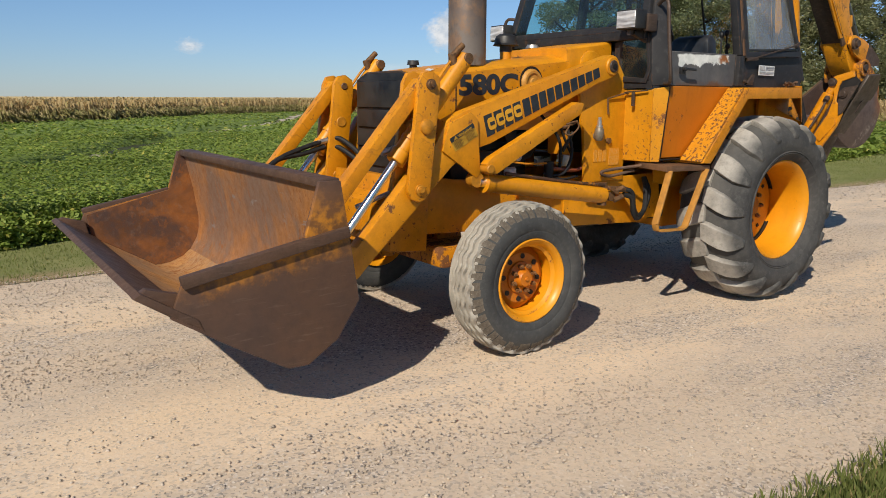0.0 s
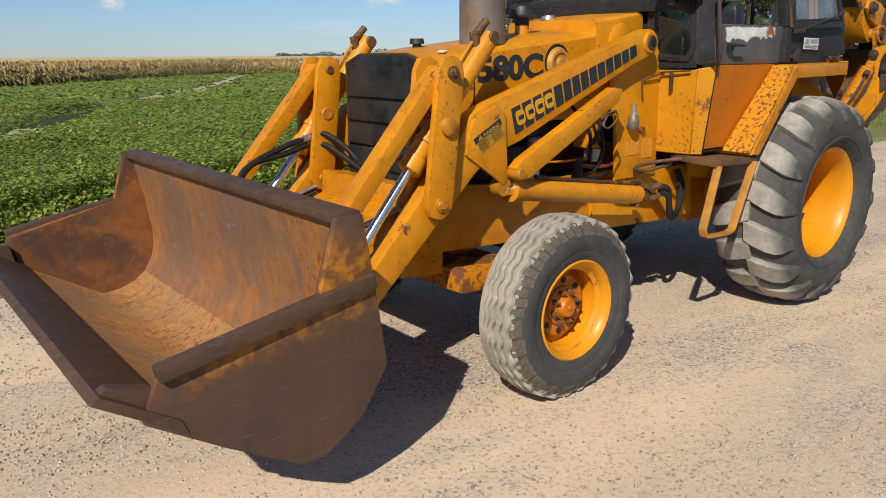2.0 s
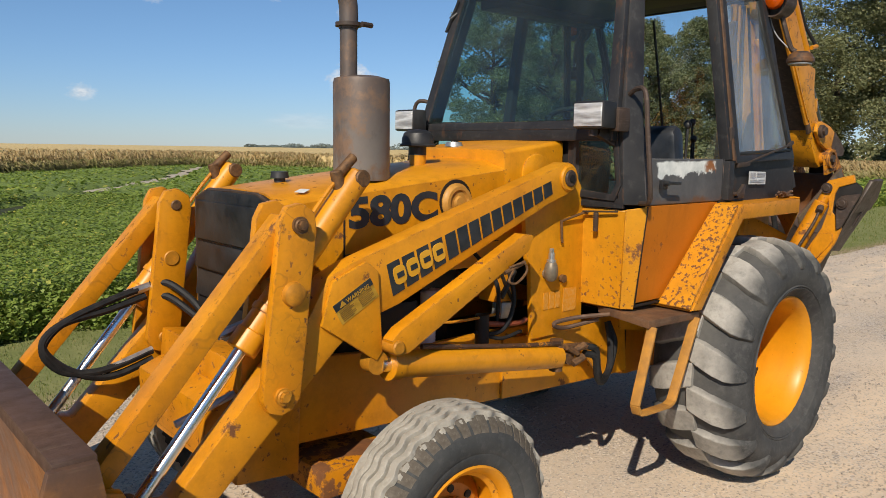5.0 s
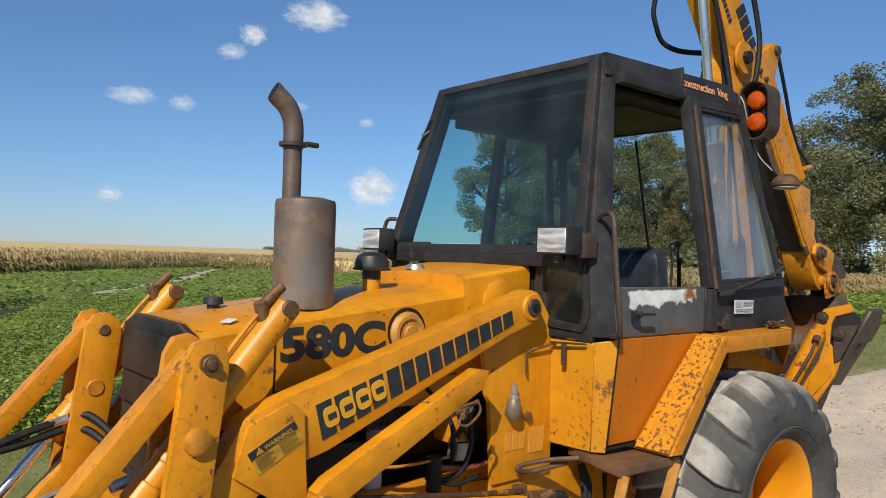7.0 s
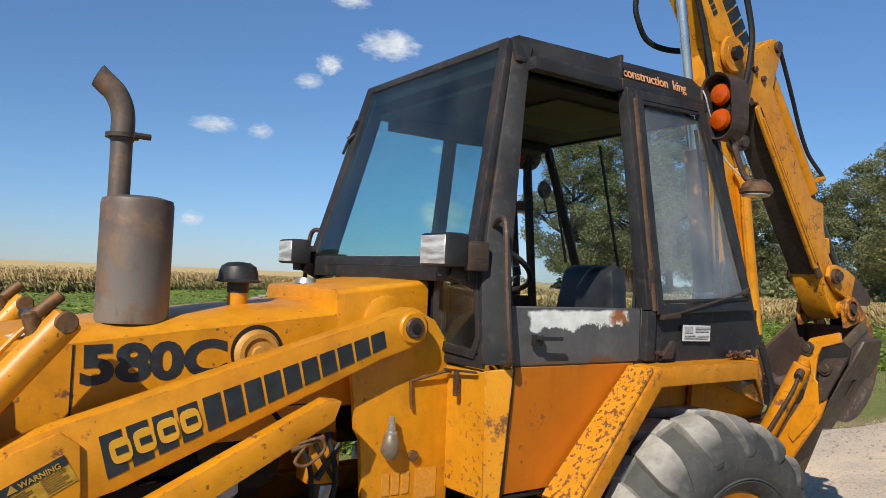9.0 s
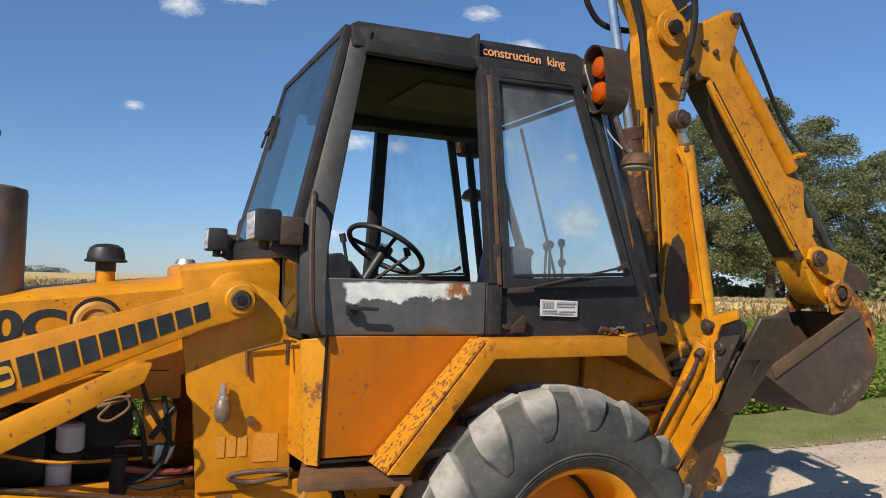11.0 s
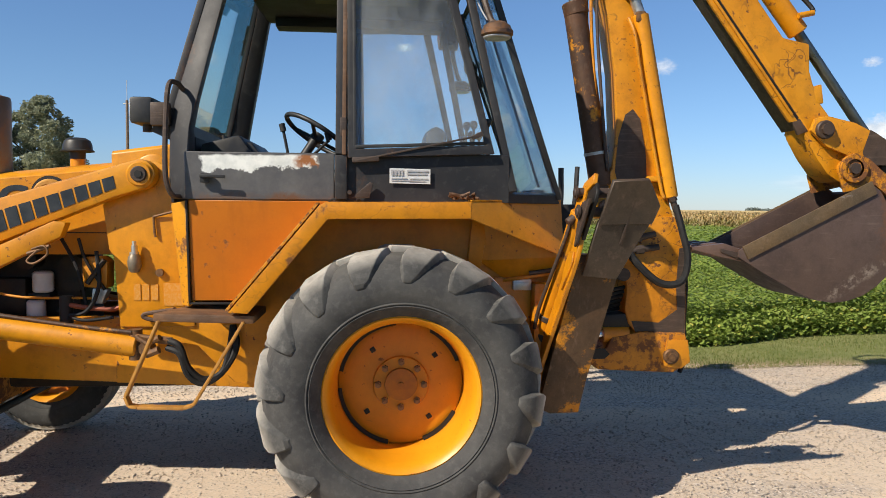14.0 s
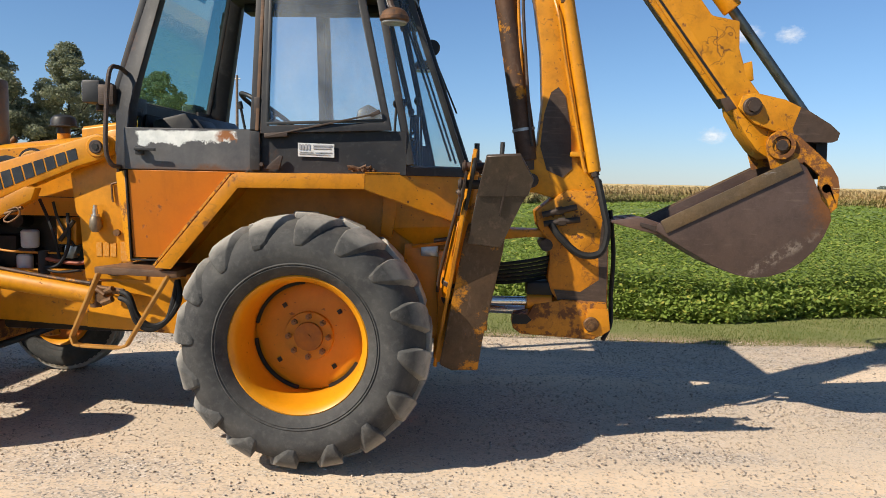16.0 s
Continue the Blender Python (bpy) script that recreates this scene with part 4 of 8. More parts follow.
    tube(b, [(-1.22, s * 0.54, 0.82), (-1.5, s * 0.53, 0.852), (-2.0, s * 0.53, 0.93)], 0.010)
    part("cylinder_pipe", b, CYL_RUST, cyl, "rusty pipe along the cylinder")
    b = B()
    rod(b, (-1.21, s * 0.515, 0.69), (-1.21, s * 0.515, 0.83), 0.030, 14), rod(b, (-1.16, s * 0.48, 0.745), (-1.16, s * 0.552, 0.745), 0.030, 18), rod(b, (-1.14, s * 0.555, 0.775), (-1.085, s * 0.575, 0.80), 0.015, 8), rod(b, (-1.15, s * 0.56, 0.72), (-1.09, s * 0.572, 0.745), 0.017, 8), rod(b, (-1.19, s * 0.56, 0.80), (-1.13, s * 0.57, 0.765), 0.013, 8)
    rod(b, (-1.20, s * 0.54, 0.80), (-1.05, s * 0.55, 0.785), 0.014, 10), rod(b, (-1.12, s * 0.55, 0.79), (-1.04, s * 0.55, 0.78), 0.020, 6)
    part("cylinder_fitting", b, BOLT, cyl, "greasy rusty hydraulic fittings")
    for k, dz in enumerate((0.0, 0.035)):
        b = B()
        tube(b, [(-1.06, s * 0.55, 0.785 - dz), (-1.00, s * 0.57, 0.76 - dz), (-0.965, s * 0.56, 0.66 - dz), (-0.90, s * 0.54, 0.60 - 0.5 * dz), (-0.82, s * 0.52, 0.63), (-0.79 + 0.03 * k, s * 0.50, 0.74), (-0.78, s * 0.47, 0.84)], 0.016)
        part("hydraulic_hose", b, HOSE, loader, "black looped hydraulic hose")
    # tilt linkage: upright bar, link to the bucket, tilt cylinder
    b = B()
    top, mid, low = (-2.535, 1.414), (-2.560, 1.200), (-2.602, 0.880)
    prism(b, [(-2.600, 1.425), (-2.575, 1.472), (-2.525, 1.482), (-2.478, 1.452), (-2.472, 1.395), (-2.536, 0.862), (-2.565, 0.826), (-2.605, 0.816), (-2.648, 0.832), (-2.668, 0.872), (-2.664, 0.92)], s * 0.540, s * 0.575, 0.006)
    prism(b, [(-2.600, 1.425), (-2.575, 1.472), (-2.525, 1.482), (-2.478, 1.452), (-2.472, 1.395), (-2.536, 0.862), (-2.565, 0.826), (-2.605, 0.816), (-2.648, 0.832), (-2.668, 0.872), (-2.664, 0.92)], s * 0.385, s * 0.420, 0.006)
    crank = part("tilt_lever", b, YELLOW_WORN, loader, "yellow twin-plate tilt lever with pins")
    for (x, z), r, mt in ((top, 0.027, BOLT), (mid, 0.040, PIN_Y), (low, 0.028, PIN_Y)):
        b = B()
        rod(b, (x, s * 0.38, z), (x, s * 0.590, z), r * 0.8, 20, None, 0.004)
        if mt is PIN_Y and r > 0.03:
            rod(b, (x, s * 0.575, z), (x, s * 0.592, z), r, 20, r * 0.92), rod(b, (x, s * 0.592, z), (x, s * 0.602, z), r * 0.92, 20, r * 0.5)
        else:
            rod(b, (x, s * 0.575, z), (x, s * 0.586, z), r, 20)
            rod(b, (x, s * 0.586, z), (x, s * 0.604, z), r * 0.55, 6)
        part("lever_pin", b, mt, crank, "rusty pin with bolt head")
    b = B()
    bar(b, (-2.545, s * 0.500, 1.425), (-3.15, s * 0.500, 0.730), 0.066, 0.088, (0, 1, 0), 0.006)
    rod(b, (-3.19, s * 0.43, 0.725), (-3.19, s * 0.545, 0.725), 0.055, 20)
    part("tilt_link", b, YELLOW_WORN, loader, "worn yellow link to the bucket")
    b = B()
    d = (Vector((-2.240, 0, 1.565)) - Vector((-3.045, 0, 0.592))).normalized()
    base, off = Vector((-3.045, s * 0.474, 0.592)), Vector((0.0, 0.0, 0.0))
    pt = lambda k: base + d * k + off
    rod(b, pt(0.585), pt(1.262), 0.045, 26, None, 0.008), rod(b, pt(0.555), pt(0.625), 0.051, 26, None, 0.004), rod(b, pt(0.69), pt(0.712), 0.050, 26)
    tilt = part("tilt_cylinder", b, YELLOW, loader, "yellow hydraulic tilt cylinder")
    b = B()
    rod(b, pt(-0.02), pt(0.56), 0.021, 20)
    part("piston_rod", b, CHROME, tilt, "bright polished piston rod")
    b = B()
    rod(b, base + Vector((0, -0.05 * s, 0)), base + Vector((0, 0.085 * s, 0)), 0.045, 18)
    part("rod_eye", b, DARK, tilt)
    b = B()
    tube(b, [pt(1.21) + Vector((-0.040, 0, 0.040)), pt(1.1) + Vector((-0.045, 0, 0.045)), pt(0.78) + Vector((-0.040, 0, 0.038))], 0.008)
    part("cylinder_pipe", b, YELLOW_WORN, tilt)
    b = B()
    rod(b, pt(1.17) + Vector((-0.020, 0, 0.022)), pt(1.20) + Vector((-0.055, 0, 0.062)), 0.022, 12, None, 0.004), rod(b, pt(1.20) + Vector((-0.045, 0, 0.050)), pt(1.275) + Vector((-0.030, 0, 0.050)), 0.018, 10, None, 0.003)
    rod(b, pt(1.245) + Vector((0, -0.050 * s, 0)), pt(1.245) + Vector((0, 0.045 * s, 0)), 0.030, 16, None, 0.004)
    part("cylinder_port", b, BOLT, tilt, "rusty hose port at the cylinder head")
    # hoses from the grille to the tilt cylinder
    for k in range(2 if s > 0 else 0):
        b = B()
        o = 0.035 * k
        tube(b, [(-2.66, 0.42, 1.085 - o), (-2.80, 0.41, 1.05 - o), (-2.98, 0.39, 0.985), (-3.055, 0.375, 0.90 + o * 0.5), (-3.00, 0.37, 0.815 + o * 0.5), (-2.90, 0.36, 0.79 - o * 0.4), (-2.80, 0.36, 0.80 - o), (-2.66, 0.36, 0.84 - o)], 0.015)
        part("hydraulic_hose", b, HOSE, loader, "black hose looping in front of the grille")
        b = B()
        tube(b, [(-2.64, 0.42, 1.095 - o * 1.4), (-2.58, 0.38, 1.10 - o * 1.6), (-2.52, 0.30, 1.04 - o * 1.6), (-2.49, 0.22, 0.975 - o), (-2.46, 0.14, 0.93 - o)], 0.015)
        part("hydraulic_hose", b, HOSE, loader, "black hose looping in front of the grille")
    b = B()
    rod(b, (-2.74, s * 0.42, 1.065), (-2.62, s * 0.42, 1.095), 0.017, 8)
    part("hose_fitting", b, ZINC, loader)
    b = B()
    rod(b, (-2.86, s * 0.36, 0.785), (-2.66, s * 0.36, 0.845), 0.013, 8)
    part("hose_fitting", b, ZINC, loader)
# stripe decals on the near arm
ax, az = Vector((-2.160, 0, 1.250)), Vector((-1.288, 0, 1.531))
bx, bz = Vector((-2.130, 0, 1.135)), Vector((-1.276, 0, 1.477))
arm_near = [o for o in loader.children if o.name.startswith("loader_arm")][0]


def on_arm(u, v):
    return (ax.lerp(az, u)).lerp(bx.lerp(bz, u), v)


def stripe(u0, u1, v0=0.0, v1=1.0, y=-0.5275, mt=DECAL, name="stripe_decal", th=0.002):
    b = B()
    prism(b, [(p.x, p.z) for p in (on_arm(u0, v0), on_arm(u1, v0), on_arm(u1, v1), on_arm(u0, v1))], y, y + th, 0)
    return part(name, b, mt, arm_near)


for k in range(10):
    u = 0.310 + 0.0692 * k
    stripe(u, u + 0.0575)
for k in range(4):
    u = 0.0765 * k
    stripe(u, u + 0.062)
# the maker's mark becomes four plain rounded blocks over the dark bars
for k in range(4):
    u = 0.016 + 0.0705 * k
    b = B()
    c = on_arm(u + 0.035, 0.48)
    pts = []
    for a in np.linspace(0, 2 * math.pi, 20, endpoint=False):
        q = (abs(math.cos(a)) ** 0.6 * math.copysign(1, math.cos(a)), abs(math.sin(a)) ** 0.6 * math.copysign(1, math.sin(a)))
        e = (az - ax).normalized()
        f = Vector((-e.z, 0, e.x))
        w = c + e * 0.028 * q[0] + f * 0.034 * q[1]
        pts.append((w.x, w.z))
    prism(b, pts, -0.5305, -0.5275, 0)
    part("mark_shape", b, DECAL_Y, arm_near)
    b = B()
    w0, w1 = c - e * 0.014, c + e * 0.018
    bar(b, (w0.x, -0.5312, w0.z), (w1.x, -0.5312, w1.z), 0.020, 0.0016, (0, 1, 0), 0)
    part("mark_gap", b, DECAL, arm_near)
# warning plate on the elbow gusset
def on_plate(u, v):
    p0, p1, p3 = Vector((-2.395, 0, 1.134)), Vector((-2.244, 0, 1.215)), Vector((-2.356, 0, 1.066))
    return p0 + (p1 - p0) * u + (p3 - p0) * v


def plate_bit(u0, u1, v0, v1, mt, y, name):
    b = B()
    prism(b, [(p.x, p.z) for p in (on_plate(u0, v0), on_plate(u1, v0), on_plate(u1, v1), on_plate(u0, v1))], y, y + 0.0015, 0)
    return part(name, b, mt, arm_near)


plate_bit(0, 1, 0, 1, LABEL_Y, -0.5435, "warning_label")
plate_bit(0, 1, 0, 0.33, DECAL, -0.5455, "label_header")
for r in range(7):
    for q in range(2):
        plate_bit(0.06 + 0.5 * q, (0.42 if (r + q) % 3 else 0.34) + 0.5 * q, 0.40 + 0.08 * r, 0.43 + 0.08 * r, LABEL_TEXT, -0.5452, "text_line")
wp = on_plate(0.30, 0.27)
lettering("warning_word", "WARNING", 0.021, facing(wp.x, -0.5475, wp.z, 25.3), LABEL_Y, arm_near, "", 0.0005, 1.0, 0.0004)
tp = on_plate(0.12, 0.27)
b = B()
prism(b, [(tp.x, tp.z), (tp.x + 0.024, tp.z + 0.011), (tp.x + 0.006, tp.z + 0.026)], -0.5475, -0.546, 0)
part("warning_triangle", b, LABEL_Y, arm_near)


# loader bucket
def bucket():
    outer = [(-3.305, 1.015), (-3.262, 0.79), (-3.222, 0.500), (-3.27, 0.425), (-3.325, 0.345), (-3.455, 0.256), (-3.55, 0.258)]
    inner = [(-3.345, 1.005), (-3.30, 0.78), (-3.275, 0.60), (-3.275, 0.50), (-3.315, 0.405), (-3.39, 0.335), (-3.48, 0.305), (-3.56, 0.300)]
    b = B()
    W = 1.03
    prism(b, outer + [(-3.92, 0.497), (-3.93, 0.522)] + inner[::-1], -W, W, 0)
    shell = part("loader_bucket", b, BUCKET_OUT, loader, "wide rusty brown loader bucket tipped back")
    # worn liner inside: back, heel and floor
    b = B()
    path = [(-3.350, 1.00), (-3.305, 0.78), (-3.281, 0.60), (-3.284, 0.52), (-3.30, 0.46), (-3.345, 0.385), (-3.40, 0.343), (-3.48, 0.312), (-3.565, 0.306)]
    rows = [[b.verts.new((x, y, z)) for y in np.linspace(-W + 0.003, W - 0.003, 24)] for x, z in path[:6]]
    for lo, hi in zip(rows, rows[1:]):
        for k in range(23):
            b.faces.new((lo[k], lo[k + 1], hi[k + 1], hi[k]))
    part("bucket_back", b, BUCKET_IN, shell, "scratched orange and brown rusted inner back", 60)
    b = B()
    rows = [[b.verts.new((x, y, z)) for y in np.linspace(-W + 0.003, W - 0.003, 24)] for x, z in path[5:] + [(-3.935, 0.530)]]
    for lo, hi in zip(rows, rows[1:]):
        for k in range(23):
            b.faces.new((lo[k], lo[k + 1], hi[k + 1], hi[k]))
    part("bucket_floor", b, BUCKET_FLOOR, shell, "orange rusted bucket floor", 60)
    b = B()
    prism(b, [(-3.88, 0.470), (-3.90, 0.520), (-4.10, 0.648), (-4.128, 0.632)], -1.06, 1.06, 0.004)
    part("cutting_edge", b, BUCKET_OUT, shell, "dark worn cutting edge")
    b = B()
    box(b, -3.375, -3.285, -1.035, 1.035, 0.985, 1.022, 0.008)
    part("top_rail", b, BUCKET_OUT, shell, "dark steel top edge bar")
    for s in (-1, 1):
        y0, y1 = s * 1.03, s * 1.055
        b = B()
        prism(b, [(-3.29, 1.012), (-3.385, 1.012), (-3.455, 0.775), (-3.95, 0.665), (-4.00, 0.535), (-3.78, 0.39), (-3.545, 0.250), (-3.455, 0.250), (-3.318, 0.340), (-3.214, 0.496), (-3.255, 0.79)], min(y0, y1), max(y0, y1), 0.004)
        part("cheek", b, BUCKET_CHEEK, shell, "rusty bucket side plate with traces of yellow")
        b = B()
        bar(b, (-3.262, s * 1.055, 0.800), (-3.955, s * 1.055, 0.668), 0.046, 0.046, (0, 1, 0), 0.006)
        part("cheek_bar", b, BUCKET_OUT, shell, "dark reinforcing bar")
        b = B()
        prism(b, [(-3.93, 0.50), (-3.955, 0.62), (-4.075, 0.655), (-4.125, 0.625), (-3.985, 0.530)], s * 1.03 if s < 0 else s * 0.985, s * 0.985 if s < 0 else s * 1.03, 0.006)
        part("corner_guard", b, BUCKET_OUT, shell, "worn corner wear plate")
        # warm rust on the inner face of the cheek
        b = B()
        prism(b, [(-3.352, 1.0), (-3.38, 1.0), (-3.455, 0.775), (-3.94, 0.655), (-3.92, 0.524), (-3.565, 0.308), (-3.48, 0.314), (-3.40, 0.345), (-3.345, 0.387), (-3.30, 0.462), (-3.284, 0.522), (-3.281, 0.602), (-3.305, 0.782)], *sorted((s * 1.018, s * 1.030)), 0)
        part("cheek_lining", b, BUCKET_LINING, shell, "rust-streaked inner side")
        b = B()
        prism(b, [(-3.30, 0.78), (-3.10, 0.72), (-3.05, 0.62), (-3.12, 0.54), (-3.25, 0.50)], s * 0.56, s * 0.60, 0.006)
        prism(b, [(-3.30, 0.80), (-3.14, 0.78), (-3.05, 0.62), (-3.12, 0.54), (-3.25, 0.50)], s * 0.40, s * 0.43, 0.006)
        rod(b, (-3.085, s * 0.39, 0.62), (-3.085, s * 0.62, 0.62), 0.035, 18)
        part("bucket_ear", b, YELLOW_WORN, shell, "greasy bucket pivot ear")
    return shell


bucket()

# hood, grille, cowl
b = B()
rows = []
for x, zt in ((-2.455, 1.488), (-2.30, 1.508), (-1.95, 1.547), (-1.355, 1.609)):
    rows.append([b.verts.new((x, y, z)) for y, z in ((-0.325, 1.16), (-0.325, zt - 0.040), (-0.316, zt - 0.029), (-0.20, zt + 0.002), (0, zt + 0.010), (0.20, zt + 0.002), (0.316, zt - 0.029), (0.325, zt - 0.040), (0.325, 1.16))])
for lo, hi in zip(rows, rows[1:]):
    for k in range(8):
        b.faces.new((lo[k], lo[k + 1], hi[k + 1], hi[k]))
b.faces.new(rows[0]), b.faces.new(rows[-1][::-1])
hood = part("hood", b, YELLOW, loader, "yellow sheet-metal engine hood with dark numerals")
b = B()
box(b, -2.205, -2.199, -0.3275, -0.3245, 1.18, 1.475, 0)
box(b, -2.20, -1.40, -0.3275, -0.3245, 1.262, 1.266, 0)
part("hood_seam", b, DARK, hood)
lettering("model_number", "580C", 0.152, facing(-2.182, -0.3265, 1.364, 2.0), DECAL, hood, "bold dark model number", 0.0065, 1.0, 0.001, 1.285)
# Flat dark disc, painted as the shade of an opening.
b = B()
lathe(b, [(0.088, 0.0), (0.088, -0.004), (0.0, -0.004)], 36, (-1.655, -0.325, 1.445))
part("hood_opening", b, DARK, hood)
b = B()
lathe(b, [(0.0, -0.030), (0.022, -0.030), (0.026, -0.018), (0.045, -0.018), (0.052, -0.026), (0.066, -0.026), (0.070, -0.012), (0.078, -0.006), (0.078, 0.0)], 40, (-1.655, -0.328, 1.440))
part("side_cap", b, plain("stained_cap_paint", (0.42, 0.19, 0.03), (0.58, 0.30, 0.06), 0.5, 0, 18), hood, "stained yellow round side cap")
b = B()
cut = [(-0.318, 0.86), (-0.318, 1.452), (-0.195, 1.486), (0.195, 1.486), (0.318, 1.452), (0.318, 0.86)]
for x0, x1, k in ((-2.485, -2.425, 1.0),):
    lo, hi = [b.verts.new((x0, y * 0.985, z)) for y, z in cut], [b.verts.new((x1, y, z)) for y, z in cut]
    b.faces.new(lo), b.faces.new(hi[::-1])
    for i in range(6):
        b.faces.new((lo[i - 1], lo[i], hi[i], hi[i - 1]))
soften(b, 0.008)
grille = part("grille", b, GRILLE, loader, "black pressed steel radiator grille with ribs")
for z0, z1 in ((0.875, 0.942), (0.948, 1.052), (1.058, 1.164), (1.170, 1.278)):
    b = B()
    prism(b, [(-2.482, z0), (-2.504, z0 + 0.008), (-2.491, z1), (-2.482, z1)], -0.292, 0.292, 0.003)
    part("grille_rib", b, GRILLE, grille)
b = B()
prism(b, [(-2.482, 1.284), (-2.502, 1.292), (-2.493, 1.44), (-2.482, 1.444)], -0.292, 0.292, 0.004)
part("grille_top_band", b, GRILLE, grille, "smooth black upper grille panel")
for s in (-1, 1):
    b = B()
    tube(b, [(-2.478, s * 0.318, 0.87), (-2.478, s * 0.318, 1.449), (-2.478, s * 0.196, 1.487), (-2.478, 0.0, 1.489)], 0.007, 6, 0)
    part("grille_edge", b, STEEL_BROWN, grille)
b = B()
rod(b, (-2.28, 0.0, 1.50), (-2.28, 0.0, 1.535), 0.022, 16), rod(b, (-2.28, 0.0, 1.535), (-2.28, 0.0, 1.56), 0.036, 16, 0.032)
part("radiator_cap", b, BLACK, loader, "small black radiator cap")
b = B()
slab(b, [(-2.370, -0.262, 1.4955), (-2.335, -0.246, 1.5055), (-2.305, -0.262, 1.5030), (-2.340, -0.278, 1.4930)], 0.0015, 0, (0, 0, 1))
part("hood_sticker", b, LABEL_W, hood, "small white sticker on the hood")
b = B()
loft(b, [[(-1.385 if abs(y) < 0.2 else -1.372, y, z) for y, z in ((-0.326, 1.25), (-0.326, 1.640), (-0.31, 1.655), (0, 1.662), (0.31, 1.655), (0.326, 1.640), (0.326, 1.25))],
         [(-1.0, y, z) for y, z in ((-0.340, 1.25), (-0.340, 1.690), (-0.325, 1.703), (0, 1.708), (0.325, 1.703), (0.340, 1.690), (0.340, 1.25))]], 0.006)
cowl = part("cowl", b, YELLOW, loader, "yellow cowl in front of the windscreen")
b = B()
rod(b, (-1.32, 0.06, 1.668), (-1.32, 0.06, 1.690), 0.045, 20, 0.035)
part("tank_cap", b, ZINC, cowl, "dull metal tank cap")

# exhaust and air intake
b = B()
lathe(b, [(0.0, 1.530), (0.106, 1.530), (0.110, 1.540), (0.110, 1.902), (0.106, 1.918), (0.07, 1.928), (0.0, 1.932)], 44, (-2.015, -0.17, 0), "Z")
rod(b, (-2.075, -0.17, 1.92), (-2.075, -0.17, 2.12), 0.033, 24)
tube(b, [(-2.075, -0.17, 2.10), (-2.075, -0.17, 2.17), (-2.083, -0.17, 2.212), (-2.103, -0.168, 2.250), (-2.132, -0.165, 2.276)], 0.036, 20)
b.verts.ensure_lookup_table()
out, crown = Vector((-0.74, 0.07, 0.67)).normalized(), Vector((-0.55, 0.0, 0.83)).normalized()
mouth = b.verts[-20:]
centre = sum((v.co for v in mouth), Vector()) / 20
for v in mouth:
    v.co += out * (0.030 + 0.85 * (v.co - centre).dot(crown))
lip = [v.co.lerp(centre + out * 0.03, 0.10) + out * 0.0015 for v in mouth]
ex = part("exhaust_muffler", b, MUFFLER, loader, "brown heat-stained muffler with curved stack")
# A dark disc closes the pipe and paints its unlit inside.
b = B()
b.faces.new([b.verts.new(p) for p in lip])
part("stack_mouth", b, DARK, ex, "slant-cut stack mouth, a dark disc for its unlit inside")
b = B()
lathe(b, [(0.036, 2.108), (0.050, 2.108), (0.050, 2.122), (0.036, 2.122)], 28, (-2.075, -0.17, 0), "Z")
rod(b, (-2.05, -0.22, 2.115), (-2.0, -0.215, 2.115), 0.010, 8)
part("stack_clamp", b, STEEL_BROWN, ex, "rusty exhaust clamp")
b = B()
rod(b, (-1.632, -0.05, 1.57), (-1.632, -0.05, 1.632), 0.036, 24)
pre = part("air_intake", b, YELLOW, loader, "yellow air intake stub with black cap")
b = B()
lathe(b, [(0.0, 1.664), (0.066, 1.664), (0.079, 1.666), (0.080, 1.671), (0.071, 1.677), (0.069, 1.700), (0.061, 1.722), (0.040, 1.735), (0.0, 1.739)], 36, (-1.632, -0.05, 0), "Z")
rod(b, (-1.632, -0.05, 1.628), (-1.632, -0.05, 1.668), 0.038, 24)
part("intake_cap", b, BLACK, pre, "black mushroom pre-cleaner cap")

# ---- cab ----


def side(z):
    """Half width of the cab at a height."""
    return 0.752 - max(0.0, z - 1.62) * 0.156


def rear_x(z):
    """The cab's rear line."""
    return 0.752 - (z - 1.43) * 0.345


# roof
b = B()
prism(b, [(-0.802, 2.530), (-0.806, 2.622), (-0.775, 2.640), (0.24, 2.662), (0.315, 2.63), (0.335, 2.52)], -0.575, 0.575, 0.012, lambda x, y, z: (x, y * (1.0 if z < 2.6 else 0.955) * (0.985 if x < -0.7 else 1.0), z))
cab = part("cab", b, CAB, loader, "dark weathered cab with flat roof")
b = B()
box(b, -0.76, 0.29, -0.53, 0.53, 2.480, 2.503, 0.004)
part("roof_underside", b, ROOF_IN, cab)
b = B()
box(b, -0.44, 0.10, -0.40, 0.05, 2.468, 2.479, 0.004)
part("roof_lining", b, LINER, cab, "olive felt roof lining")
b = B()
bar(b, (-0.70, 0.47, 2.455), (0.26, 0.47, 2.455), 0.05, 0.14, (0, 1, 0), 0.006)
part("roof_duct", b, ROOF_IN, cab)
b = B()
slab(b, [(-0.270, -0.577, 2.515), (0.30, -0.577, 2.515), (0.285, -0.556, 2.625), (-0.270, -0.556, 2.625)], 0.012, 0.002, (0, -1, 0))
part("name_panel", b, CAB, cab, "black side panel with orange lettering")
b = B()
box(b, -0.288, -0.270, -0.602, -0.53, 2.52, 2.652, 0.005)
part("roof_bracket", b, CAB, cab)
for x, word in ((-0.248, "construction"), (0.068, "king")):
    lettering("roof_word", word, 0.0605, facing(x, -0.5825, 2.574, 0, -10.8), LETTER_O, cab, "orange lettering", 0.0007, 0.98, 0.001, 0.94)

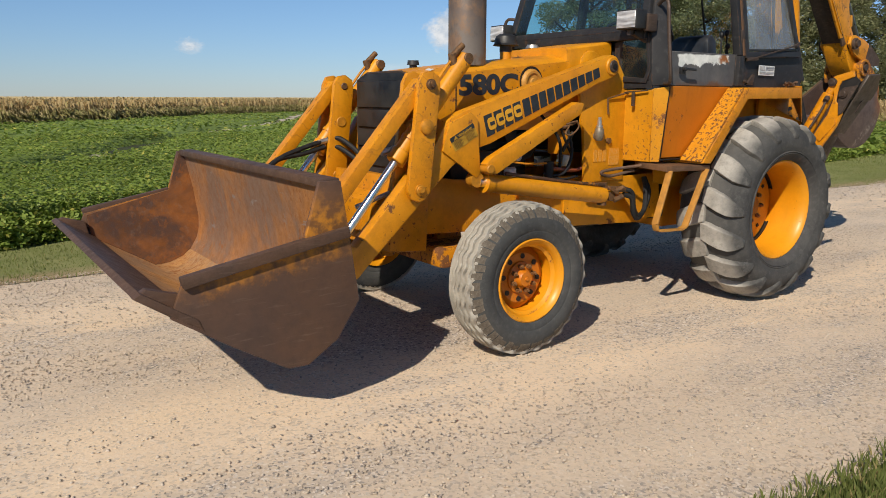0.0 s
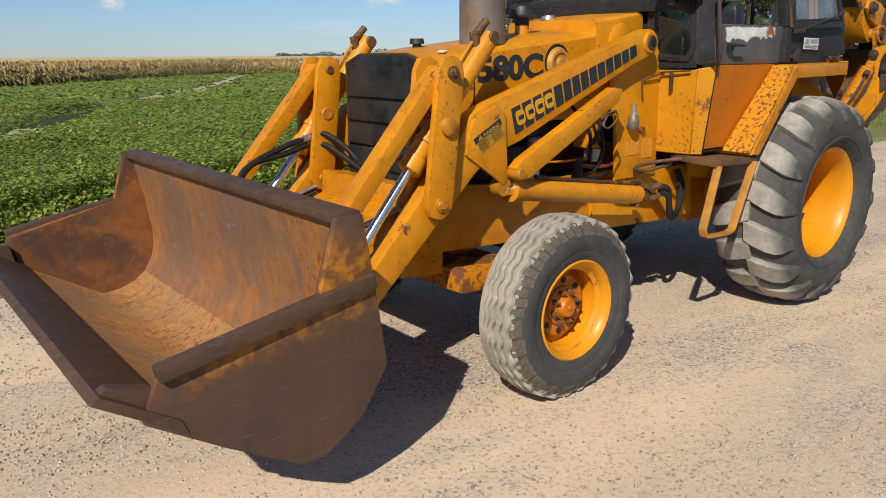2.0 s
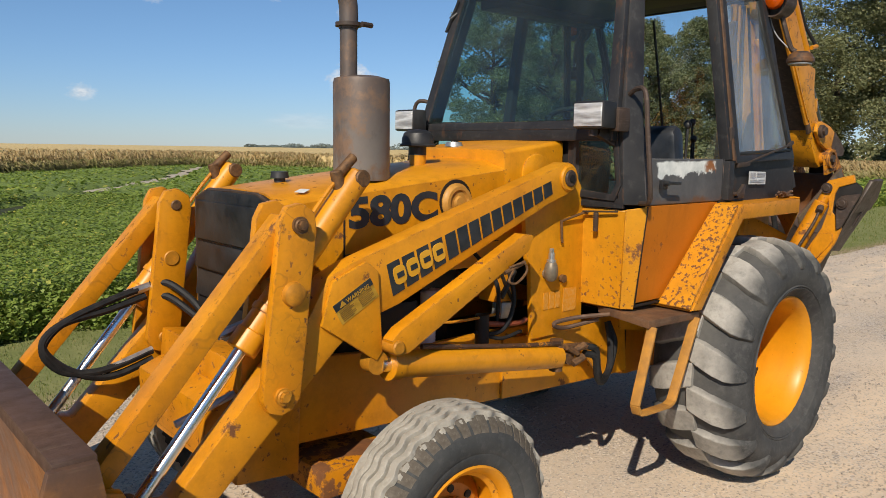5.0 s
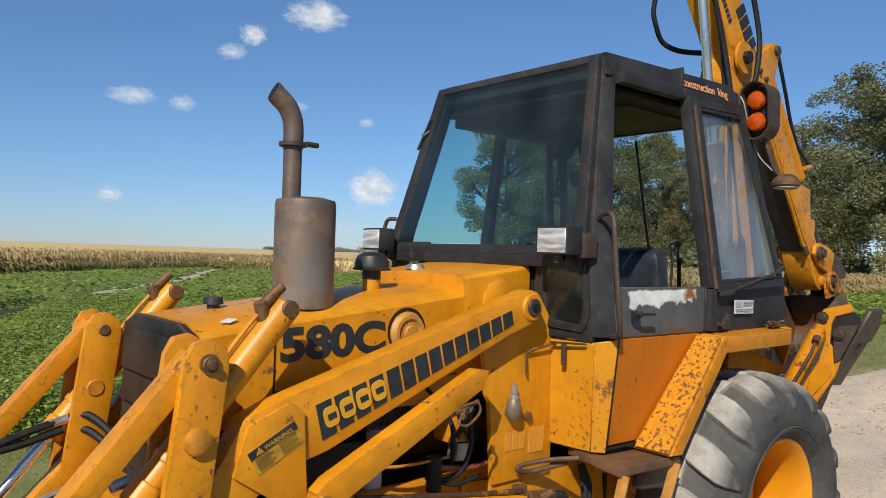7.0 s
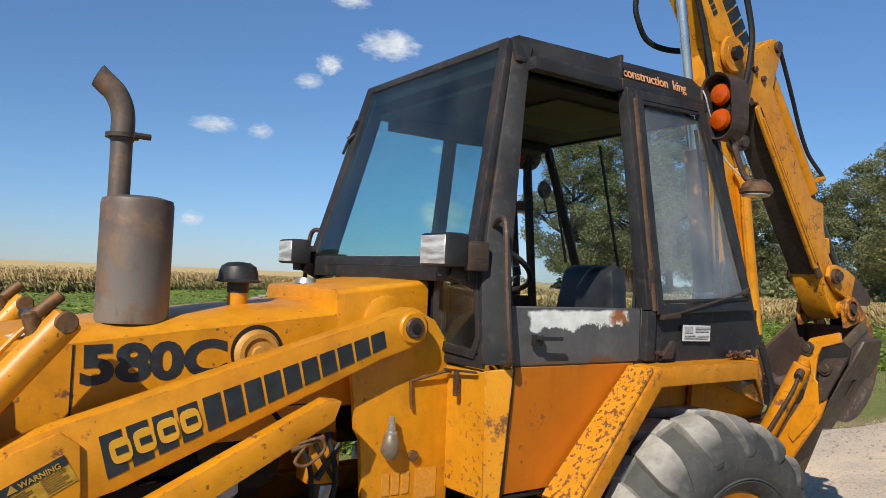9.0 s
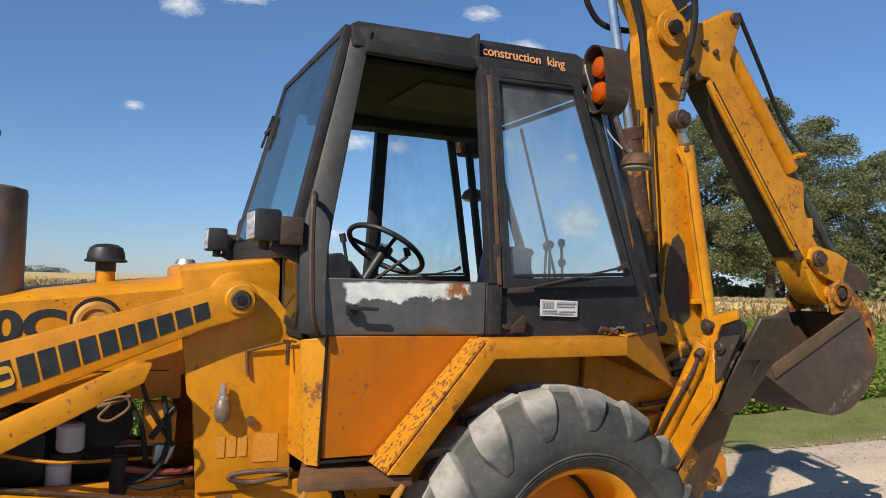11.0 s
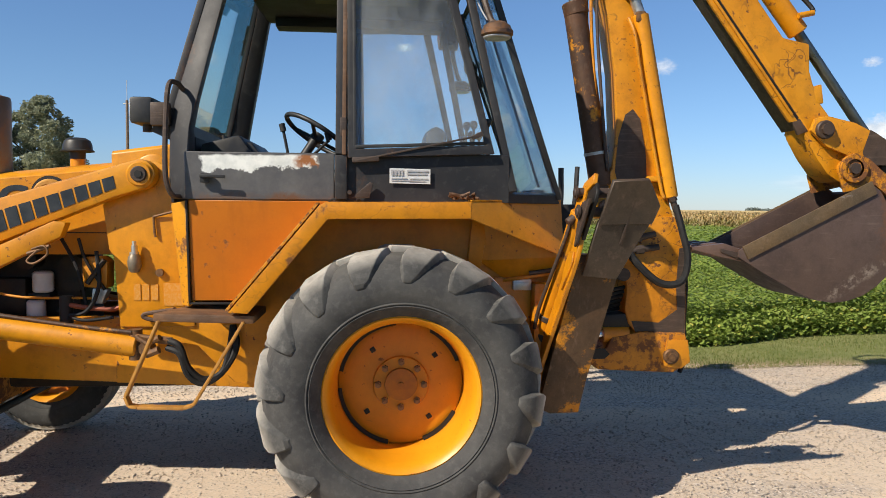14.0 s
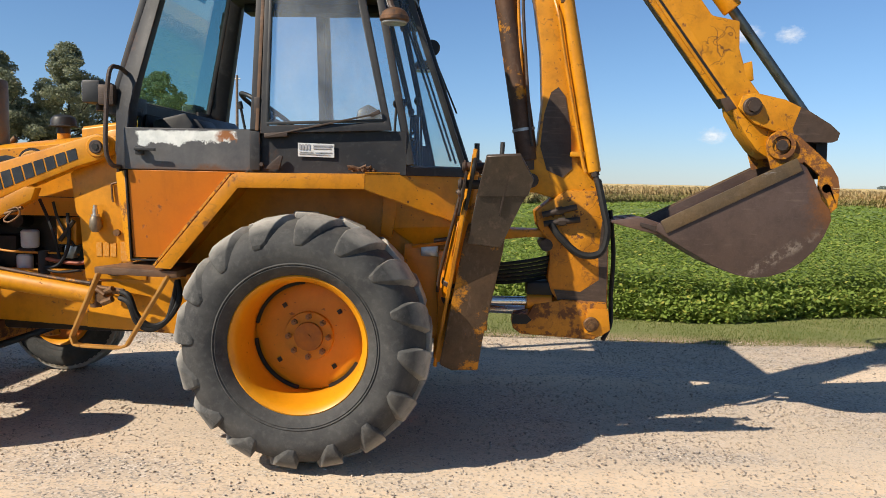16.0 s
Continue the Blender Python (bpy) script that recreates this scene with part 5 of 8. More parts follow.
for s in (-1, 1):
    # front pillar: sloped above, upright below
    b = B()
    loft(b, [[(x, s * y, z) for x, y in q] for z, q in (
        (2.61, ((-0.798, 0.533), (-0.722, 0.562), (-0.722, 0.505), (-0.798, 0.475))),
        (2.45, ((-0.832, 0.557), (-0.757, 0.578), (-0.757, 0.515), (-0.832, 0.495))),
        (1.85, ((-0.986, 0.660), (-0.887, 0.688), (-0.887, 0.620), (-0.986, 0.595))),
        (1.74, ((-1.006, 0.668), (-0.910, 0.714), (-0.905, 0.635), (-1.000, 0.600))),
        (1.425, ((-1.000, 0.684), (-0.914, 0.757), (-0.900, 0.685), (-0.985, 0.640))))], 0.009)
    part("front_pillar", b, CAB, cab, "dark pillar with brown wear")
    b = B()
    bar(b, (-0.765, s * 0.602, 2.520), (-0.30, s * 0.602, 2.520), 0.05, 0.05, (0, 1, 0), 0.008)
    bar(b, (-0.30, s * 0.602, 2.525), (0.30, s * 0.60, 2.525), 0.05, 0.05, (0, 1, 0), 0.008)
    part("roof_rail", b, CAB, cab)
    b = B()
    bar(b, (-0.262, s * side(2.51), 2.51), (-0.262, s * (side(1.62) + 0.002), 1.62), 0.050, 0.055, (0, 1, 0), 0.006)
    bar(b, (-0.262, s * 0.755, 1.62), (-0.262, s * 0.755, 1.43), 0.050, 0.055, (0, 1, 0), 0.006)
    part("door_pillar", b, CAB, cab, "scuffed dark door pillar")
    b = B()
    bar(b, (-0.250, s * (side(2.47) + 0.030), 2.47), (-0.250, s * (side(1.62) + 0.032), 1.62), 0.017, 0.010, (0, 1, 0), 0.003)
    part("pillar_strip", b, STEP, cab, "rust-brown striker strip on the door pillar")
    b = B()
    bar(b, (rear_x(2.56), s * 0.565, 2.56), (rear_x(1.44), s * 0.515, 1.44), 0.030, 0.030, (0, 1, 0), 0.006)
    part("rear_pillar", b, BLACK, cab, "thin black rear pillar")
    b = B()
    bar(b, (0.265, s * (side(2.5) - 0.012), 2.52), (0.49, s * (side(1.47) - 0.012), 1.47), 0.036, 0.040, (0, 1, 0), 0.006)
    part("mid_pillar", b, CAB, cab)
    # rear quarter pane, turned inwards
    b = B()
    slab(b, [(0.29, s * 0.612, 2.49), (rear_x(2.49), s * 0.565, 2.49), (rear_x(1.46), s * 0.523, 1.46), (0.495, s * 0.750, 1.46)], 0.004, 0)
    part("quarter_pane", b, GLASS_QUARTER, cab, "smoky rear quarter glass").visible_shadow = False
    b = B()
    slab(b, [(0.46, s * 0.752, 1.47), (rear_x(1.47), s * 0.52, 1.47), (rear_x(1.42), s * 0.51, 1.42), (0.46, s * 0.752, 1.42)], 0.012)
    slab(b, [(-0.29, s * 0.754, 1.63), (0.47, s * 0.754, 1.63), (0.47, s * 0.754, 1.42), (-0.29, s * 0.754, 1.42)], 0.012)
    part("side_panel", b, CAB, cab, "dark side panel below the window")
    # hinged side window
    q = [(-0.232, 2.488), (0.180, 2.500), (0.388, 1.650), (-0.222, 1.625)]
    P3 = [(x, s * (side(z) + 0.022), z) for x, z in q]
    b = B()
    grow = lambda dx, dz, g: [(x + dx * k, s * (side(z + dz * l) + g), z + dz * l) for (x, z), (k, l) in zip(q, ((-1, 1), (1, 1), (1, -1), (-1, -1)))]
    ring_frame(b, grow(0.012, 0.018, 0.037), grow(-0.024, -0.020, 0.037), 0.030, (0, s, 0))
    win = part("side_window", b, BLACK if s > 0 else CAB, cab, "hinged side window with dark worn frame")
    b = B()
    slab(b, [(x, s * (side(z) + 0.018), z) for x, z in q], 0.004, 0)
    part("pane", b, GLASS_SIDE, win, "dusty pane").visible_shadow = False
    b = B()
    for i in range(4):
        p, r = Vector(P3[i]), Vector(P3[(i + 1) % 4])
        c = sum((Vector(v) for v in P3), Vector()) / 4
        bar(b, p.lerp(c, 0.07) + Vector((0, s * 0.008, 0)), r.lerp(c, 0.07) + Vector((0, s * 0.008, 0)), 0.014, 0.014, (0, 1, 0), 0.003)
    part("window_seal", b, BLACK, win)
    b = B()
    bar(b, (-0.20, s * 0.785, 1.595), (0.345, s * 0.795, 1.712), 0.008, 0.012, (0, 1, 0), 0.002)
    bar(b, (-0.215, s * 0.782, 1.598), (-0.10, s * 0.784, 1.606), 0.022, 0.016, (0, 1, 0), 0.003)
    bar(b, (0.30, s * 0.792, 1.698), (0.345, s * 0.795, 1.72), 0.02, 0.014, (0, 1, 0), 0.003)
    part("window_stay", b, STEEL_BROWN, win, "thin stay bar across the window")
    b = B()
    box(b, -0.262, -0.236, s * 0.640 - 0.012, s * 0.640 + 0.012, 2.39, 2.46, 0.004)
    part("window_hinge", b, STEEL_BROWN, win)
    b = B()
    box(b, -0.268, -0.240, s * 0.752 - 0.02, s * 0.752 + 0.02, 1.70, 1.78, 0.004)
    part("window_hinge", b, STEEL_BROWN, win)
    # half door: dark band above, orange sheet below
    b = B()
    slab(b, [(-0.925, s * 0.752, 1.628), (-0.292, s * 0.752, 1.628), (-0.292, s * 0.752, 1.425), (-0.925, s * 0.752, 1.425)], 0.022 if s < 0 else -0.022, 0.004)
    door = part("door", b, BAND, loader, "half door with dark band, chalky bare patch and orange lower sheet")
    b = B()
    slab(b, [(-0.912, s * 0.748, 1.423), (-0.295, s * 0.748, 1.423), (-0.345, s * 0.745, 1.40), (-0.700, s * 0.700, 0.982), (-0.912, s * 0.700, 0.982)], 0.016 if s < 0 else -0.016, 0.004)
    part("lower_sheet", b, ORANGE, door, "orange-painted lower door sheet")
    b = B()
    pts = [(-0.918, 1.42), (-0.918, 0.972), (-0.700, 0.972), (-0.345, 1.392), (-0.300, 1.430), (-0.23, 1.432)]
    for (x0, z0), (x1, z1) in zip(pts, pts[1:]):
        bar(b, (x0, s * (0.748 - max(0.0, 1.40 - z0) * 0.108), z0), (x1, s * (0.748 - max(0.0, 1.40 - z1) * 0.108), z1), 0.009, 0.016, (0, 1, 0), 0.002)
    part("door_seal", b, DARK, door)
    b = B()
    box(b, -0.855, -0.815, s * 0.772 - 0.010, s * 0.772 + 0.010, 1.495, 1.535, 0.004)
    rod(b, (-0.838, s * 0.765, 1.522), (-0.838, s * 0.800, 1.522), 0.012, 10), bar(b, (-0.850, s * 0.80, 1.524), (-0.745, s * 0.80, 1.520), 0.014, 0.012, (0, 1, 0), 0.003)
    part("door_handle", b, BLACK, door, "black lever handle")
    # grab rail on the pillar
    b = B()
    tube(b, [(-0.950, s * 0.655, 1.900), (-0.966, s * 0.705, 1.922), (-0.985, s * 0.760, 1.898), (-0.992, s * 0.785, 1.72), (-0.988, s * 0.805, 1.52), (-0.968, s * 0.790, 1.445), (-0.950, s * 0.735, 1.435)], 0.011)
    part("grab_rail", b, STEEL_BROWN, cab, "worn steel grab rail")
    # lower front quarter light
    q = [(-1.004, s * 0.435, 1.730), (-1.006, s * 0.618, 1.722), (-1.004, s * 0.642, 1.52), (-1.003, s * 0.618, 1.470), (-1.000, s * 0.435, 1.485)]
    b = B()
    ring_frame(b, [(-1.010, s * 0.405, 1.752), (-1.013, s * 0.645, 1.750), (-1.010, s * 0.672, 1.510), (-1.008, s * 0.640, 1.440), (-1.004, s * 0.405, 1.452)], q, 0.022, (-1, 0, 0))
    ql = part("front_quarter_light", b, CAB, cab, "small lower front window")
    b = B()
    slab(b, q, 0.004, 0)
    part("pane", b, GLASS, ql).visible_shadow = False
    b = B()
    ring_frame(b, [(-0.998, s * 0.365, 1.80), (-1.000, s * 0.660, 1.80), (-1.000, s * 0.682, 1.41), (-0.992, s * 0.365, 1.41)],
               [(-0.998, s * 0.412, 1.742), (-1.000, s * 0.636, 1.742), (-1.000, s * 0.655, 1.452), (-0.992, s * 0.412, 1.460)], 0.014, (-1, 0, 0), 0.003)
    part("front_corner_panel", b, CAB, cab)
    # scuttle body below: front face and side strip
    b = B()
    slab(b, [(-0.978, s * 0.395, 1.402), (-0.990, s * 0.700, 1.402), (-0.952, s * 0.665, 0.955), (-0.972, s * 0.425, 0.955)], 0.02, 0.005)
    sc = part("scuttle_panel", b, YELLOW_SPOTTED, loader, "yellow front body panel covered in rust spots")
    b = B()
    slab(b, [(-0.998, s * 0.697, 1.405), (-0.922, s * 0.757, 1.418), (-0.922, s * 0.708, 0.958), (-0.962, s * 0.662, 0.958)], 0.014, 0.003)
    part("side_strip", b, YELLOW_SPOTTED, sc)
    b = B()
    bar(b, (-1.005, s * 0.47, 1.385), (-1.005, s * 0.66, 1.396), 0.008, 0.008, (1, 0, 0), 0.002), bar(b, (-1.005, s * 0.545, 1.385), (-1.005, s * 0.545, 1.30), 0.022, 0.012, (1, 0, 0), 0.003)
    part("panel_latch", b, STEEL_BROWN, sc, "rusty panel latch")
    b = B()
    bar(b, (-1.000, s * 0.438, 1.20), (-0.990, s * 0.440, 0.965), 0.012, 0.010, (1, 0, 0), 0.002)
    part("edge_strip", b, STEP, sc)
    # fender
    b = B()
    yo, yi = s * 0.872, s * 0.50
    path = [(-0.722, 0.955), (-0.345, 1.405), (-0.318, 1.418), (0.290, 1.424)]
    flange = [(-0.722, 0.955), (-0.345, 1.405), (-0.318, 1.418), (0.290, 1.424), (0.290, 1.352), (-0.312, 1.346), (-0.642, 0.950)]
    prism(b, flange, min(yo, yo + 0.008 * s), max(yo, yo + 0.008 * s), 0.003)
    fen = part("rear_fender", b, YELLOW_WORN, loader, "yellow angular rear fender with rusty front edge")
    for (x0, z0), (x1, z1) in zip(path, path[1:]):
        b = B()
        slab(b, [(x0, yo, z0), (x1, yo, z1), (x1, yi, z1), (x0, yi, z0)], 0.010, 0.002, (0.3, 0, -1))
        part("fender_sheet", b, YELLOW_WORN, fen)
    b = B()
    slab(b, [(-0.726, s * 0.872, 0.958), (-0.349, s * 0.872, 1.408), (-0.349, s * 0.756, 1.408), (-0.726, s * 0.712, 0.958)], 0.012, 0.002, (-1, 0, 1))
    part("fender_front", b, YELLOW_PITTED, fen, "sloping fender front pitted with rust")
    b = B()
    slab(b, [(0.290, s * 0.878, 1.424), (0.770, s * 0.480, 1.430), (0.755, s * 0.625, 1.174), (0.290, s * 0.878, 1.352)], 0.008, 0.002)
    slab(b, [(0.290, s * 0.878, 1.424), (0.770, s * 0.480, 1.430), (0.770, s * 0.30, 1.430), (0.290, s * 0.30, 1.424)], 0.008, 0.002)
    part("fender_tail", b, YELLOW, fen, "angled rear fender plate")
    b = B()
    slab(b, [(-0.72, s * 0.50, 0.80), (-0.72, s * 0.50, 1.0), (-0.40, s * 0.50, 1.41), (0.76, s * 0.50, 1.41), (0.76, s * 0.50, 0.55), (0.35, s * 0.50, 0.62)], 0.012, 0)
    part("inner_fender", b, YELLOW, fen, "shaded inner wheel-arch wall")
    b = B()
    slab(b, [(0.33, s * 0.520, 1.345), (0.750, s * 0.628, 1.176), (0.745, s * 0.600, 1.112), (0.49, s * 0.520, 1.066), (0.365, s * 0.520, 1.15)], 0.006, 0)
    part("arch_gusset", b, YELLOW, fen, "folded gusset under the fender's tail")
    b = B()
    prism(b, [(0.335, 1.355), (0.415, 1.335), (0.375, 1.10), (0.315, 1.12)], min(s * 0.51, s * 0.535), max(s * 0.51, s * 0.535), 0.004)
    part("arch_post", b, YELLOW, fen)
    b = B()
    bar(b, (0.485, s * 0.528, 1.058), (0.750, s * 0.602, 1.104), 0.016, 0.030, (0, 1, 0), 0.003)
    part("arch_ledge", b, YELLOW_DEEP, fen)
    b = B()
    rod(b, (0.60, s * 0.585, 1.096), (0.755, s * 0.628, 1.122), 0.011, 12)
    part("hinge_rod", b, STEEL_BROWN, fen, "rusty hinge rod")
    # step
    b = B()
    prism(b, [(-1.03, 0.915), (-0.62, 0.905), (-0.62, 0.938), (-1.03, 0.950)], s * 0.52, s * 0.860, 0.006, lambda x, y, z: (x + (0.10 if abs(y) < 0.6 and x < -0.9 else 0), y, z))
    st = part("cab_step", b, STEP, loader, "rusty tread plate step with hanging stirrup")
    b = B()
    line = [(-1.005, s * 0.862, 0.92), (-1.135, s * 0.882, 0.610), (-1.120, s * 0.884, 0.572), (-1.085, s * 0.885, 0.566), (-0.90, s * 0.885, 0.560), (-0.862, s * 0.884, 0.572), (-0.66, s * 0.862, 0.915)]
    for p, r in zip(line, line[1:]):
        bar(b, p, r, 0.012, 0.045, (0, 1, 0), 0.003)
    part("stirrup", b, plain("worn_stirrup_paint", (0.36, 0.17, 0.04), (0.56, 0.26, 0.04), 0.6, 0.1, 18), st, "worn flat-bar stirrup")
    b = B()
    tube(b, [(-1.00, s * 0.64, 0.938), (-1.08, s * 0.53, 0.915), (-1.165, s * 0.482, 0.898), (-1.188, s * 0.478, 0.886), (-1.165, s * 0.478, 0.872), (-1.10, s * 0.490, 0.866), (-1.00, s * 0.58, 0.905)], 0.010)
    part("step_bracket", b, STEP, st)
    # lamps by the windscreen
    b = B()
    ly = 0.606 if s < 0 else 0.632
    box(b, -1.17, -1.075, s * ly - 0.082, s * ly + 0.082, 1.750, 1.864, 0.014)
    lamp = part("head_lamp", b, BLACK, loader, "square work lamp in black housing")
    b = B()
    slab(b, [(-1.172, s * ly - 0.073, 1.759), (-1.172, s * ly + 0.073, 1.759), (-1.172, s * ly + 0.073, 1.855), (-1.172, s * ly - 0.073, 1.855)], 0.004, 0)
    soften(b, 0.0015, 1)
    part("lens", b, lens_mat(), lamp, "silvery moulded lens")
    b = B()
    bar(b, (-1.09, s * 0.60, 1.745), (-0.99, s * 0.62, 1.70), 0.05, 0.03, (0, 1, 0), 0.005), rod(b, (-1.12, s * 0.60, 1.72), (-1.12, s * 0.60, 1.75), 0.02, 12)
    box(b, -1.08, -1.0, s * 0.68 - 0.02, s * 0.68 + 0.02, 1.74, 1.84, 0.008)
    part("lamp_bracket", b, STEEL_BROWN, lamp)
    # hazard lamps at the roof's rear corner
    b = B()
    box(b, 0.305, 0.345, s * 0.665 - 0.062, s * 0.665 + 0.062, 2.385, 2.650, 0.02)
    haz = part("hazard_lamp", b, BLACK, loader, "pair of amber lamps in a dark hood")
    for z in (2.575, 2.462):
        b = B()
        lathe(b, [(0.0, -0.030), (0.022, -0.028), (0.042, -0.018), (0.050, 0.0), (0.0, 0.0)], 28)
        part("amber_lens", b, AMBER, haz, "orange round lens", 38, pose(0.283, s * 0.672, z, 0, 0, -90))
    b = B()
    loops = []
    for r, x in ((0.078, 0.235), (0.078, 0.375), (0.070, 0.375), (0.070, 0.240)):
        loop = [(0.672 * s + r * math.cos(a), 2.5185 + (0.068 if math.sin(a) >= 0 else -0.068) + r * math.sin(a)) for a in np.linspace(0.001, 2 * math.pi - 0.001, 28)]
        loops.append([b.verts.new((x + 0.10 * (2.66 - z) * (x < 0.3), y, z)) for y, z in loop])
    for lo, hi in zip(loops, loops[1:] + loops[:1]):
        for k in range(28):
            b.faces.new((lo[k - 1], lo[k], hi[k], hi[k - 1]))
    part("lamp_hood", b, STEEL_BROWN, haz)
    b = B()
    lathe(b, [(0.0, 2.140), (0.062, 2.138), (0.070, 2.144), (0.070, 2.160), (0.064, 2.166), (0.058, 2.182), (0.036, 2.198), (0.0, 2.202)], 32, (0.405, s * 0.775, 0), "Z")
    wl = part("rear_work_lamp", b, plain("rusty_lamp_shell", (0.055, 0.040, 0.034), (0.22, 0.095, 0.030), 0.55, 0.2, 22), loader, "rusty round work lamp")
    b = B()
    rod(b, (0.405, s * 0.775, 2.128), (0.405, s * 0.775, 2.139), 0.060, 28, None, 0.004)
    part("lens", b, plain("dull_lens", (0.30, 0.31, 0.30), (0.46, 0.46, 0.44), 0.2, 0.2, 20), wl)
    b = B()
    tube(b, [(0.345, s * 0.69, 2.38), (0.36, s * 0.71, 2.30), (0.385, s * 0.73, 2.22), (0.40, s * 0.75, 2.20)], 0.014)
    part("lamp_stem", b, STEEL_BROWN, wl)
    b = B()
    tube(b, [(0.25, s * 0.60, 2.60), (0.24, s * 0.625, 2.56), (0.26, s * 0.63, 2.50), (0.30, s * 0.63, 2.42), (0.34, s * 0.66, 2.30), (0.37, s * 0.72, 2.22)], 0.0035)
    part("lamp_wire", b, LABEL_INK, haz)

# windscreen, rear screen and cross members
b = B()
ws = [(-0.832, -0.487, 2.588), (-0.832, 0.487, 2.588), (-1.033, 0.598, 1.793), (-1.033, -0.598, 1.793)]
ring_frame(b, [(-0.826, -0.535, 2.622), (-0.826, 0.535, 2.622), (-1.044, 0.662, 1.752), (-1.044, -0.662, 1.752)], ws, 0.034, (-0.97, 0, 0.25), 0.008)
wf = part("windscreen_frame", b, CAB, cab)
b = B()
slab(b, [(x + 0.012, y * 1.01, z) for x, y, z in ws], 0.005, 0)
part("windscreen", b, GLASS, wf, "large tinted windscreen").visible_shadow = False
b = B()
box(b, -1.040, -0.985, -0.640, 0.640, 1.700, 1.775, 0.008)
part("scuttle_bar", b, CAB, cab)
b = B()
bar(b, (-0.876, 0.530, 2.455), (-0.922, 0.578, 2.290), 0.012, 0.012, (0, 1, 0), 0.002)
rod(b, (-0.878, 0.536, 2.39), (-0.906, 0.560, 2.36), 0.013, 10)
part("wiper", b, BLACK, cab, "parked wiper arm")
b = B()
rs = [(rear_x(2.5), -0.54, 2.5), (rear_x(2.5), 0.54, 2.5), (rear_x(1.46), 0.49, 1.46), (rear_x(1.46), -0.49, 1.46)]
for i in range(4):
    bar(b, rs[i], rs[(i + 1) % 4], 0.022, 0.022, (1, 0, 0), 0.005)
rf = part("rear_screen_frame", b, BLACK, cab)
b = B()
slab(b, [(x - 0.004, y, z) for x, y, z in rs], 0.004, 0)
part("rear_screen", b, GLASS_QUARTER, rf).visible_shadow = False
for y0 in (-0.50, 0.10):
    b = B()
    bar(b, (rear_x(2.45) - 0.06, y0, 2.45), (rear_x(1.5) - 0.06, y0 + 0.06, 1.5), 0.012, 0.012, (1, 0, 0), 0.002)
    part("screen_strut", b, BLACK, rf)
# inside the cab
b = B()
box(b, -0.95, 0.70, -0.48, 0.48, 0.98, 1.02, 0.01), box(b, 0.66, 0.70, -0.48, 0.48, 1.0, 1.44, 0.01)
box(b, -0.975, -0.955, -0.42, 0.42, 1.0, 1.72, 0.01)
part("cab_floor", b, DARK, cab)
b = B()
prism(b, [(-0.94, 1.38), (-0.94, 1.69), (-0.76, 1.735), (-0.70, 1.65), (-0.72, 1.38)], -0.40, 0.42, 0.02)
dash = part("dashboard", b, BLACK, cab, "black dashboard")
b = B()
prism(b, [(-0.74, 1.58), (-0.80, 1.715), (-0.71, 1.70), (-0.63, 1.60)], -0.36, -0.12, 0.01)
part("gauge_pod", b, BLACK, dash)
b = B()
rod(b, (-0.66, 0.02, 1.42), (-0.445, 0.02, 1.75), 0.024, 14)
sw = part("steering_column", b, BLACK, cab)
b = B()
b2 = B()
tube(b2, [(0.190 * math.cos(t), 0.190 * math.sin(t), 0) for t in np.linspace(0, 2 * math.pi, 41)], 0.013, 10, 0)
for a in (0.3, 2.4, 4.5):
    rod(b2, (0, 0, -0.02), (0.18 * math.cos(a), 0.18 * math.sin(a), 0), 0.010, 8)
rod(b2, (0, 0, -0.03), (0, 0, 0.01), 0.035, 16)
bmesh.ops.transform(b2, matrix=pose(-0.427, 0.02, 1.772, -12, 31, 0), verts=b2.verts)
add(b, b2)
part("steering_wheel", b, BLACK, sw, "black steering wheel")
for p, q in (((-0.555, 0.08, 1.50), (-0.615, 0.08, 1.80)), ((-0.50, -0.02, 1.62), (-0.36, -0.10, 1.74))):
    b = B()
    rod(b, p, q, 0.008, 8), rod(b, q, Vector(q) + Vector((-0.01, 0, 0.04)), 0.016, 10)
    part("lever", b, BLACK, cab)
b = B()
prism(b, [(-0.16, 1.36), (0.16, 1.36), (0.16, 1.47), (-0.14, 1.49)], -0.24, 0.24, 0.035)
prism(b, [(0.10, 1.40), (0.20, 1.40), (0.24, 1.78), (0.19, 1.818), (0.13, 1.78)], -0.245, 0.205, 0.035, lambda x, y, z: (x, -0.04 + (y + 0.02) * (1.0 - 0.30 * max(0.0, (z - 1.55) / 0.26)), z))
box(b, -0.10, 0.12, -0.16, 0.16, 1.02, 1.37, 0.02)
part("seat", b, SEAT, cab, "black vinyl operator seat")
for x, y, z in ((0.345, -0.17, 1.820), (0.385, -0.14, 1.830), (0.458, -0.13, 1.842), (0.450, -0.15, 1.742), (0.40, 0.10, 1.80), (0.45, 0.16, 1.80)):
    b = B()
    rod(b, (0.40 + (x - 0.40) * 1.6, y, 1.10), (x, y, z), 0.007, 8)
    lathe(b, [(0.006, -0.026), (0.014, -0.020), (0.020, -0.006), (0.019, 0.008), (0.011, 0.017), (0.0, 0.020)], 16, (x, y, z), "Z")
    part("control_lever", b, BLACK, cab)
b = B()
bar(b, (0.36, 0.52, 2.50), (0.645, 0.635, 1.84), 0.012, 0.012, (0, 1, 0), 0.002)
lathe(b, [(0.0, -0.014), (0.042, -0.012), (0.055, 0.0), (0.045, 0.014), (0.0, 0.018)], 20, (0.470, 0.66, 2.265))
rod(b, (0.470, 0.665, 2.23), (0.44, 0.60, 2.12), 0.006, 8), rod(b, (0.44, 0.60, 2.12), (0.52, 0.585, 2.14), 0.006, 8)
part("mirror", b, BLACK, cab)
